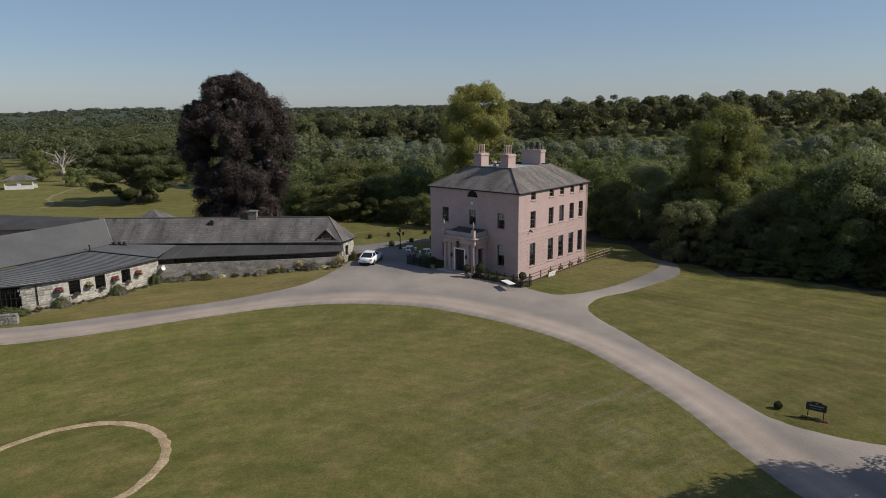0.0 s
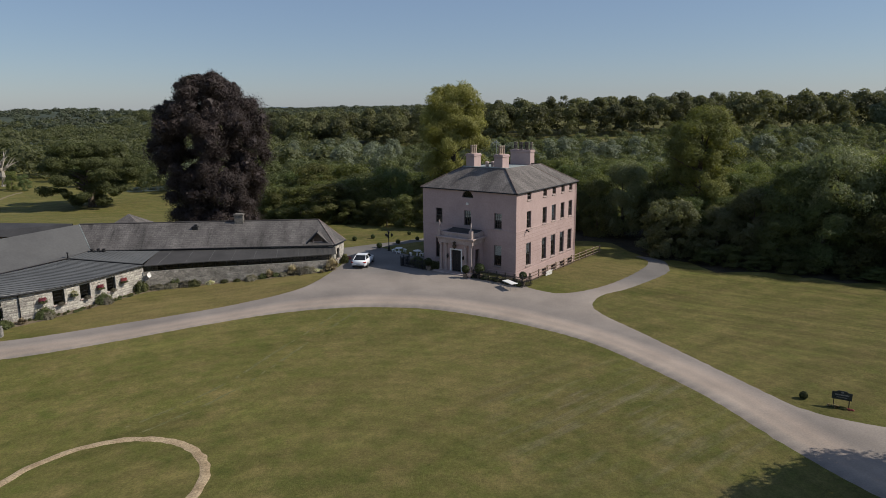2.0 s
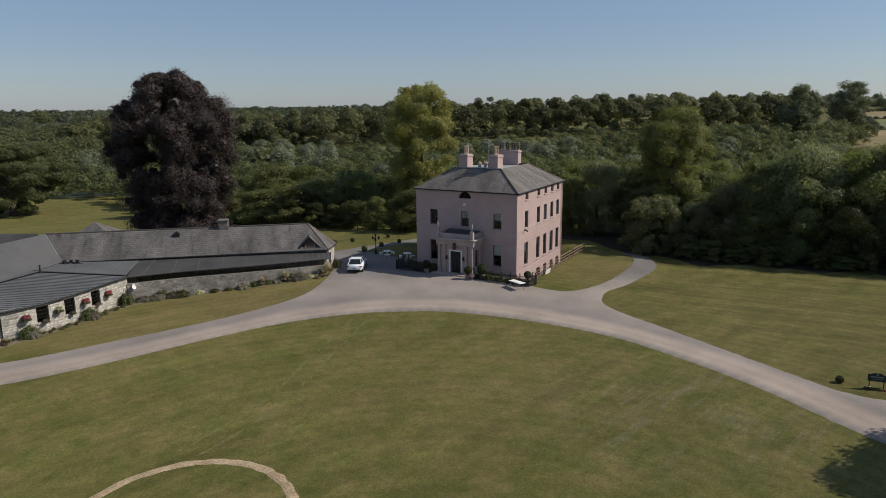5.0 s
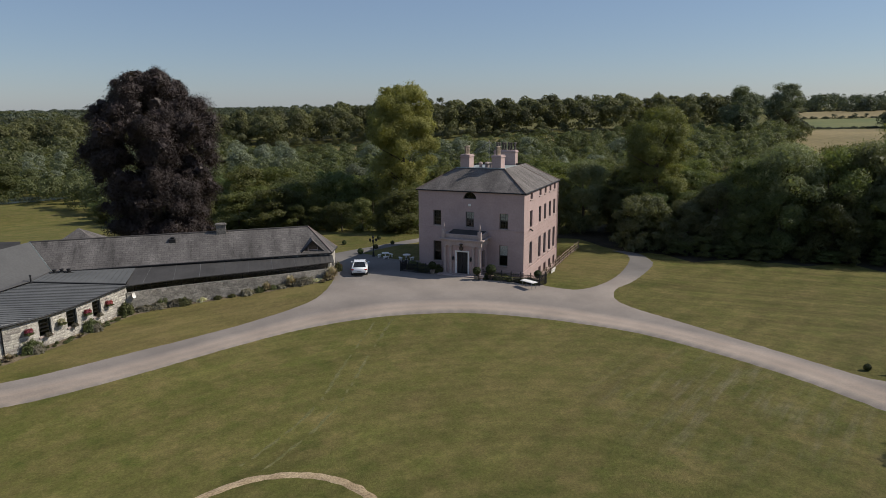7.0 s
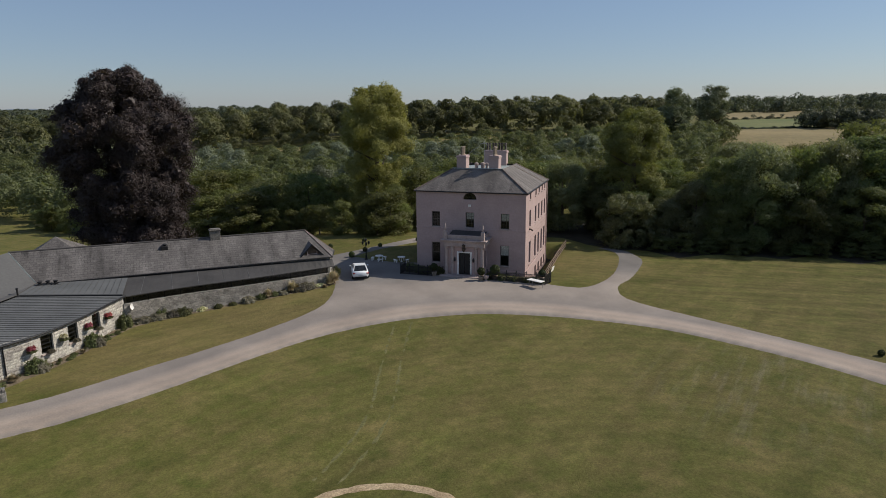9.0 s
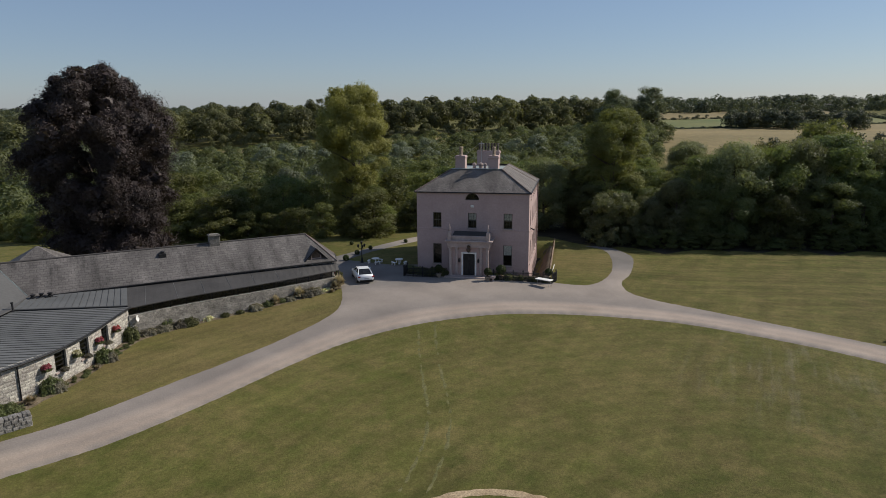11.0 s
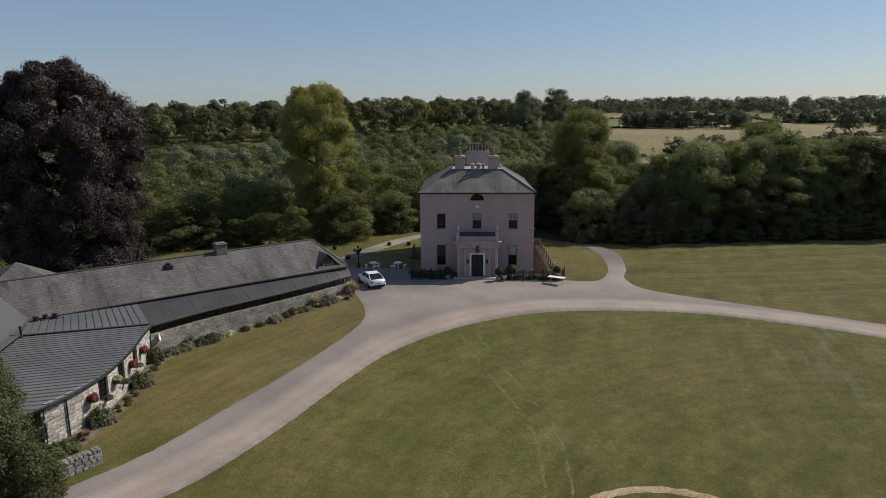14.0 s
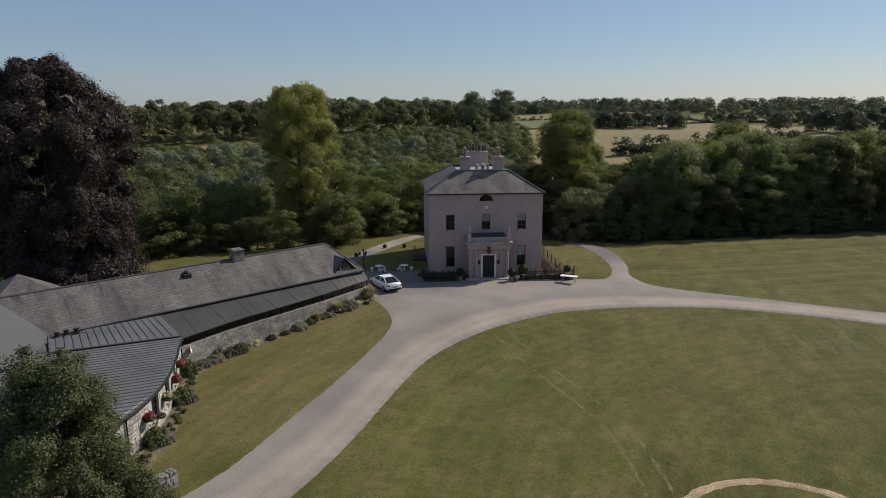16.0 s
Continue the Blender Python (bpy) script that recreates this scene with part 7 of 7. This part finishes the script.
def iron_run(rail, run):
    """Bars, posts and two rails along each stretch of a run."""
    for x0, y0, x1, y1 in run:
        n = max(3, int(math.hypot(x1 - x0, y1 - y0) / 0.12))
        z = 0.8
        for k in range(n):
            t = k / n
            share("rail_post" if k % 9 == 0 else "bar", post_me if k % 9 == 0 else bar_me, rail, pose(x0 + (x1 - x0) * t, y0 + (y1 - y0) * t, z - 0.05))
        for dz in (0.15, 0.95):
            part("rail", tube(bmesh.new(), [(x0, y0, z + dz), (x1, y1, z + dz)], [0.02, 0.02], 5), BLACK, rail)


iron_run(rail, [(0, 0.0, 6.4, 0.0), (6.4, 0.0, 6.9, 1.4)])
rail2 = group_at("railing", HOUSE @ pose(-7.3, -3.5, 0))
tagged(rail2, "black iron railings before the shaded shrubs by the porch", "railing")
iron_run(rail2, [(0.0, 1.6, 0.0, 0.0), (0.0, 0.0, 4.0, 0.0)])

# bare bank above the sunk area
bank_poly = [HOUSE @ Vector((x, y, 0)) for x, y in ((6.2, -1.4), (8.7, -1.4), (8.75, 4), (8.75, 10), (8.75, 17.5), (6.2, 17.5))]
bank = laid("earth_bank", [p.xy for p in bank_poly], mat("brown_bank", (0.070, 0.054, 0.038), (0.135, 0.105, 0.075), 1.1, 7.0, 0.95, 0.6, vary=0.0), 0.25, 0.03, (0.4, 0.1), 0.5, 0.1)
tagged(bank, "bare brown earth bank beside the house", "bank", kind="structure")

# wooden fence beside the house
fence = group_at("timber_fence", HOUSE @ pose(8.92, -1.2, 0))
tagged(fence, "weathered post-and-rail fence above the sunk area", "fence")
fpost = mesh_of(B(-0.06, 0.06, -0.06, 0.06, -0.4, 1.15, 0.015), "fence_post")
fpost.materials.append(FENCEWOOD)
path_f = [(0.03 * math.sin(2.3 * k), 2.12 * k) for k in range(10)]
FM = HOUSE @ pose(8.92, -1.2, 0)
zs = [min(ground_in(FM, x + 0.3, y), 0.75) - 0.12 for x, y in path_f]
for (x, y), z in zip(path_f, zs):
    share("fence_post", fpost, fence, pose(x, y, z))
for i in range(len(path_f) - 1):
    (x0, y0), (x1, y1) = path_f[i], path_f[i + 1]
    for dz in (0.35, 0.7, 1.05):
        part("fence_rail", tube(bmesh.new(), [(x0 + 0.07, y0, zs[i] + dz), (x1 + 0.07, y1, zs[i + 1] + dz)], [0.05, 0.05], 4), FENCEWOOD, fence)
leant = part("notice_board", box(box(B(-0.62, 0.62, -0.015, 0.015, 0.0, 0.26, 0.008), -0.62, 0.62, -0.015, 0.015, 0.3, 0.56, 0.008), -0.06, 0.06, 0.016, 0.05, 0.0, 0.56), LIMEWHITE, None, "", HOUSE @ pose(9.25, 2.7, ground_in(HOUSE, 9.3, 2.7), 12, 0, 84))
tagged(leant, "white two-plank board leaning against the timber fence", "board")
deck = group_at("deck_rail", HOUSE @ pose(-7.9, 7.4, 0))
tagged(deck, "dark timber deck railing behind the house", "fence")
for k in range(4):
    share("fence_post", fpost, deck, pose(-0.2 + 0.05 * k, 0.8 * k, 1.0))
for dz in (1.4, 1.75, 2.1):
    part("fence_rail", B(-0.15, -0.05, -0.1, 2.6, dz - 0.06, dz + 0.04), DARKWOOD, deck)
part("deck_floor", B(-0.4, 1.3, -0.2, 2.7, 0.7, 1.0), DARKWOOD, deck)

# white folding table, notice board, pots
ft = group_at("folding_table", HOUSE @ pose(8.55, -4.75, height(6.85, 66.34) + 0.03, 0, 0, -27))
tagged(ft, "white folding table standing on the gravel", "table")
part("tabletop", B(-0.92, 0.92, -0.4, 0.4, 0.72, 0.78, 0.02), LIMEWHITE, ft)
for sx in (-1, 1):
    for sy in (-1, 1):
        part("leg", tube(bmesh.new(), [(0.7 * sx, 0.32 * sy, 0), (0.62 * sx, 0.3 * sy, 0.72)], [0.02, 0.02], 5), ALLOY, ft)
for x, y, s in ((2.35, -3.9, 0.9), (3.75, -3.2, 1.15), (8.9, -2.6, 0.85), (-3.3, -3.3, 0.9)):
    p = HOUSE @ Vector((x, y, 0))
    z = max(height(p.x, p.y), 0.75)
    pt = group_at("potted_shrub", Matrix.Translation((p.x, p.y, z)))
    tagged(pt, "clipped round shrub in a stone pot by the entrance", "plant", "potted shrubs")
    part("pot", turned(bmesh.new(), [(0.2, 0), (0.24, 0.1), (0.3, 0.42), (0.34, 0.45), (0.34, 0.5), (0.26, 0.5)], 12), POT, pt)
    part("stem", tube(bmesh.new(), [(0, 0, 0.45), (0, 0, 0.8)], [0.04, 0.03], 6), BARK, pt)
    share("foliage", BALL, pt, Matrix.LocRotScale((0, 0, 0.62), None, (0.85 * s, 0.85 * s, 0.85 * s)))
dwarf = group_at("stone_ornament", HOUSE @ pose(2.95, -4.0, 0.8))
tagged(dwarf, "small stone urn at the foot of the steps", "ornament")
part("urn", turned(bmesh.new(), [(0.22, 0), (0.22, 0.08), (0.09, 0.16), (0.1, 0.24), (0.28, 0.4), (0.3, 0.6), (0.33, 0.63), (0.2, 0.63)], 12), TRIMMED, dwarf)

SHRUB = {}
for k, (key, mt, r, n, lf, sq) in enumerate((("box", LEAF_BED, 0.5, 2200, 0.055, 0.85), ("green", LEAF_BED, 0.5, 2600, 0.055, 0.8), ("lavender", LAVENDER, 0.5, 1900, 0.06, 0.7), ("straw", STRAW, 0.45, 1100, 0.09, 0.9), ("pale", PETAL_PALE, 0.3, 160, 0.10, 0.8), ("red", PETAL_RED, 0.32, 260, 0.10, 0.7))):
    g = np.random.default_rng(200 + k)
    d = g.normal(size=(n, 3))
    d[:, 2] = np.abs(d[:, 2]) * 1.1
    d /= np.linalg.norm(d, axis=1)[:, None]
    lump = 1 + 0.22 * np.sin(7 * d[:, 0] + k) * np.cos(6 * d[:, 1] - k)
    P = d * (r * lump * g.uniform(0.6, 1.1, n))[:, None] * (1, 1, sq)
    if key == "straw":
        foot, tip = d * (0.14 * r, 0.14 * r, 0), P * (1, 1, 1.25) + (0, 0, 0.1)
        mid, wide = (foot + tip) / 2 + (0, 0, 0.12), np.cross(tip - foot, (0, 0, 1.0))
        wide *= 0.02 / (np.linalg.norm(wide, axis=1)[:, None] + 1e-6)
        SHRUB[key] = quads("shrub_" + key, np.stack([foot, mid - wide, tip, mid + wide], 1), mt)
        continue
    SHRUB[key] = quads("shrub_" + key, leaf_quads(g, P, d + (0, 0, 0.5), lf, 0.5, 2.2 if key == "lavender" else 1.5, fine=True), mt)
NAMES = {"box": ("low_shrub", "low dark green shrub in the bed"), "green": ("leafy_plant", "leafy green plant in the bed"), "lavender": ("lavender_bush", "grey faded lavender bush in the bed"), "straw": ("ornamental_grass", "straw-coloured ornamental grass tuft"), "pale": ("flowering_plant", "pale cream flowers in the bed"), "red": ("geranium", "red geranium flowers against the wall")}


def shrub(key, x, y, s, sz=None, z=None):
    ob = share(NAMES[key][0], SHRUB[key], None, Matrix.LocRotScale((x, y, (height(x, y) + 0.02) if z is None else z), Euler((0, 0, x * 7)), (s, s, sz or s)))
    return tagged(ob, NAMES[key][1], "plant", "bed plants")


rb = random.Random(8)
for x, y in [(-6.2, -1.0), (-5.3, -1.3), (-4.4, -1.5), (-3.5, -1.6), (-6.6, -1.9), (-5.6, -2.3), (-4.6, -2.6), (-2.9, -2.4), (-7.2, -0.6)]:
    p = HOUSE @ Vector((x, y, 0))
    shrub("box" if rb.random() < 0.7 else "green", p.x, p.y, rb.uniform(1.0, 1.5), rb.uniform(1.1, 1.9))

for k in range(9):
    p = HOUSE @ Vector((3.1 + 0.7 * k, -3.15 + 0.3 * (k % 2), 0))
    shrub("box" if k % 3 else "green", p.x, p.y, rb.uniform(0.7, 1.1), rb.uniform(0.8, 1.3))

# the bed along the outbuilding
bed_edge = spline([(-41.2, 61.0), (-40.0, 62.0), (-37.9, 64.3), (-35.2, 68.2), (-32.7, 72.2), (-29.9, 73.9), (-25.4, 75.0), (-20.4, 75.3), (-15.4, 75.7), (-12.3, 76.4)])
bed_poly = bed_edge + [Vector((-12.0, 77.6))] + [Vector((p.x, p.y)) for p in lean[::-4]] + [Vector((p.x, p.y)) for p in bow[::4]]
bed = laid("flower_bed", bed_poly, SOIL, 0.3, 0.03, (0.4, 0.08), 0.6, 0.1)
tagged(bed, "bare brown soil bed along the curved wall", "flower bed", kind="structure")
for key, x, y, s, sz in (("green", -33.1, 73.2, 1.5, 2.6), ("lavender", -31.6, 74.0, 1.5, 1.3), ("lavender", -30.3, 74.5, 1.6, 1.5), ("green", -30.0, 75.0, 1.3, 2.6), ("lavender", -28.9, 74.8, 1.4, 1.6), ("box", -27.9, 74.8, 1.4, 1.6), ("pale", -26.2, 75.3, 1.5, 1.6), ("box", -24.6, 75.4, 0.9, 0.8),
                         ("green", -23.2, 75.4, 0.8, 0.7), ("lavender", -21.6, 75.6, 1.5, 1.3), ("box", -20.3, 75.8, 1.1, 1.1), ("straw", -19.6, 75.8, 1.2, 1.6), ("box", -18.9, 76.0, 0.9, 0.9), ("lavender", -18.0, 76.1, 1.2, 1.0), ("straw", -17.0, 76.2, 1.6, 1.9), ("lavender", -16.0, 76.4, 1.9, 1.7), ("lavender", -15.2, 76.6, 1.7, 1.5),
                         ("pale", -14.2, 76.6, 1.4, 1.0), ("pale", -13.8, 76.8, 1.3, 1.0), ("straw", -12.4, 77.0, 1.9, 2.4), ("straw", -12.9, 76.6, 1.4, 1.6), ("green", -11.2, 80.2, 0.9, 2.4), ("red", -10.9, 82.2, 1.3, 1.4), ("straw", -13.6, 75.9, 0.8, 0.6),
                         ("green", -41.4, 61.6, 1.6, 1.5), ("green", -42.4, 61.2, 1.8, 2.0), ("straw", -40.2, 62.6, 1.1, 1.0), ("green", -43.2, 60.6, 1.5, 1.3), ("green", -42.2, 60.0, 1.2, 0.9)):
    shrub(key, x, y, s, sz)
for k in range(26):
    u = 0.9 + k * 0.47
    p = on_bow(u, -rb.uniform(0.5, 1.0))
    shrub(rb.choice(("box", "green", "green", "straw", "box", "lavender")), p.x, p.y, rb.uniform(0.3, 0.6), rb.uniform(0.3, 0.6))
mid_u = [WU[0] - 1.35, (WU[0] + WU[1]) / 2, (WU[1] + WU[2]) / 2, WU[2] + 1.55]
for u, tall in zip(mid_u, (False, True, False, True)):
    p = on_bow(u, -0.3, 1.55)
    hb = group_at("hanging_basket", Matrix.Translation(p))
    tagged(hb, "hanging basket of red and white flowers on the stone wall" if u != mid_u[2] else "hanging basket of white flowers on the stone wall", "flowers", "hanging baskets")
    part("basket", turned(bmesh.new(), [(0.05, -0.22), (0.2, -0.12), (0.26, 0.0), (0.2, 0.0)], 10), DARKWOOD, hb)
    part("bracket", tube(bmesh.new(), [tuple(on_bow(u, 0.0, 2.0) - p), tuple(on_bow(u, -0.3, 2.02) - p), (0, 0, 0.05)], [0.015] * 3, 4), BLACK, hb)
    share("blooms", SHRUB["pale" if u == mid_u[2] else "red"], hb, Matrix.LocRotScale((0, 0, 0.02), None, (1.0, 1.0, 1.0)))
    share("leaves", SHRUB["green"], hb, Matrix.LocRotScale((0, 0, -0.22), None, (0.7, 0.7, 0.6)))
    if tall:
        q = on_bow(u, -0.55)
        shrub("green", q.x, q.y, 1.5, 2.3)
        shrub("lavender", q.x + 0.35, q.y - 0.2, 1.2, 1.9)
for u in WU:
    q = on_bow(u - 0.05, -0.22, 0.5)
    shrub("lavender", q.x, q.y, 0.55, 0.7, 0.74)

# low wall with coping by the drive
lw0, lw1, lwn = Vector((-40.0, 59.05)), Vector((-45.2, 57.6)), 14
low_wall = group_at("low_wall", Matrix.Translation((lw0.x, lw0.y, height(lw0.x, lw0.y))) @ pose(0, 0, 0, 0, 0, math.degrees(math.atan2(lw1.y - lw0.y, lw1.x - lw0.x))))
tagged(low_wall, "low rubble stone wall with upright coping stones", "wall")
part("core", B(0, 5.4, -0.22, 0.22, -0.4, 0.72, 0.03), STONEWALL, low_wall)
stone_me = []
for k in range(5):
    r = random.Random(300 + k)
    bm = B(-0.5, 0.5, -0.5, 0.5, -0.5, 0.5, 0.1)
    for v in bm.verts:
        v.co += Vector((r.uniform(-0.12, 0.12), r.uniform(-0.05, 0.05), r.uniform(-0.12, 0.12)))
    me = mesh_of(bm, "stone")
    me.materials.append(STONE)
    stone_me.append(me)
rubble_me = []
for me in stone_me:
    c = me.copy()
    c.materials.clear()
    c.materials.append(RUBBLE)
    rubble_me.append(c)
for k in range(22):
    share("coping_stone", rubble_me[k % 5], low_wall, Matrix.LocRotScale((0.12 + 0.245 * k, 0, 0.82), Euler((0, rb.uniform(-0.08, 0.08), 0)), (0.22, 0.52, rb.uniform(0.2, 0.27))))
for row in range(3):
    u = 0.0
    while u < 5.3:
        w = rb.uniform(0.25, 0.5)
        for s in (-1, 1):
            share("stone", rubble_me[rb.randrange(5)], low_wall, Matrix.LocRotScale((u + w / 2, 0.22 * s, 0.1 + 0.24 * row + rb.uniform(-0.03, 0.03)), Euler((0, rb.uniform(-0.15, 0.15), 0)), (w * 0.96, rb.uniform(0.1, 0.2), rb.uniform(0.18, 0.27))))
        u += w

# sign by the drive
FADED = mat("faded_lettering", (0.13, 0.13, 0.115), (0.19, 0.19, 0.17), 3.0, 14.0, 0.7, 0.05)
sg = group_at("entrance_sign", Matrix.Translation((23.0, 37.5, height(23.0, 37.5))) @ pose(0, 0, 0, 0, 0, math.degrees(math.atan2(-0.7, 0.98))) @ Matrix.Diagonal((0.66, 0.66, 0.74, 1)))
tagged(sg, "dark green painted entrance sign on two posts", "sign")
board = bmesh.new()
out = [(-0.85, 0.75), (0.85, 0.75), (0.85, 1.42), (0.55, 1.42), (0.35, 1.55), (-0.35, 1.55), (-0.55, 1.42), (-0.85, 1.42)]
f, b = [board.verts.new((x, -0.03, z)) for x, z in out], [board.verts.new((x, 0.03, z)) for x, z in out]
board.faces.new(f), board.faces.new(b[::-1])
for i in range(8):
    board.faces.new((f[i], b[i], b[(i + 1) % 8], f[(i + 1) % 8]))
bmesh.ops.recalc_face_normals(board, faces=board.faces)
panel_b = part("board", board, SIGNBLUE, sg)
for x0, x1, z0, z1 in ((-0.6, 0.6, 1.12, 1.24), (-0.45, 0.45, 0.93, 0.99), (-0.1, 0.1, 1.34, 1.48)):
    part("lettering_bar", B(x0, x1, -0.037, -0.032, z0, z1), FADED, panel_b)
for s in (-1, 1):
    part("post", B(s * 0.65 - 0.04, s * 0.65 + 0.04, -0.02, 0.06, -0.3, 0.9, 0.01), DARKWOOD, sg)
for k in range(9):
    p = Vector((23.0, 37.5)) + Vector((0.81, -0.58)) * (-0.66 + 0.165 * k) + Vector((-0.58, -0.81)) * 0.15
    shrub(rb.choice(("red", "box", "straw", "green")), p.x, p.y, rb.uniform(0.25, 0.4), 0.3)

# stones of the curved wall and of the low front wall
n_stone, z = 0, -0.35
row = 0
while z < 2.45:
    h = rb.uniform(0.2, 0.3)
    u = 0.05 + rb.uniform(0, 0.2)
    while u < bow_end - 0.1:
        w = rb.uniform(0.26, 0.62)
        c, zc = u + w / 2, z + h / 2
        if not any(a - 0.08 < c + w / 2 and c - w / 2 < b + 0.08 and zc + h / 2 > z0 - 0.12 and zc - h / 2 < z1 for a, b, z0, z1 in wholes) and n_stone < 330 and z + h < 2.5:
            p = on_bow(c, 0.01, zc)
            share("stone", stone_me[rb.randrange(5)], curved, Matrix.LocRotScale(p, Euler((0, rb.uniform(-0.16, 0.16), radians(bow_turn(c)))), (w * rb.uniform(0.9, 1.1), rb.uniform(0.04, 0.075), h * rb.uniform(0.8, 1.15))))
            n_stone += 1
        u += w
    z += h
z = -0.2
TOT = [0.0]
for a, b in zip(lean, lean[1:]):
    TOT.append(TOT[-1] + (b - a).length)
verts, faces = [], []
while z < 1.74:
    h = rb.uniform(0.10, 0.17)
    u = 0.1 + rb.uniform(0, 0.2)
    while u < TOT[-1] - 0.4:
        w = rb.uniform(0.15, 0.42)
        i = min(max(int(np.searchsorted(TOT, u + w / 2)) - 1, 0), len(lean) - 2)
        t = (lean[i + 1] - lean[i])
        p = lean[i] + t * ((u + w / 2 - TOT[i]) / t.length)
        t = t.normalized()
        nn = Vector((t.y, -t.x))
        base, deep = len(verts), rb.uniform(0.006, 0.022)
        for sx, sz, dd in ((-1, -1, 0.0), (1, -1, 0.0), (1, 1, 0.0), (-1, 1, 0.0), (-0.85, -0.8, deep), (0.85, -0.8, deep), (0.85, 0.8, deep), (-0.85, 0.8, deep)):
            q = p + t * (sx * w * 0.49) + nn * (0.2 + dd)
            verts.append((q.x, q.y, z + h / 2 + sz * h * 0.485))
        faces += [[base + k for k in f] for f in ((4, 5, 6, 7), (0, 1, 5, 4), (1, 2, 6, 5), (2, 3, 7, 6), (3, 0, 4, 7))]
        u += w
    z += h
rme = bpy.data.meshes.new("rubble_facing")
rme.from_pydata(verts, [], faces)
rme.materials.append(mat("rubble_face", (0.20, 0.182, 0.158), (0.34, 0.31, 0.27), 1.2, 12.0, 0.95, 0.6, vary=0.22, island=True))
tagged(share("rubble_facing", rme, low_front), kind="stuff")
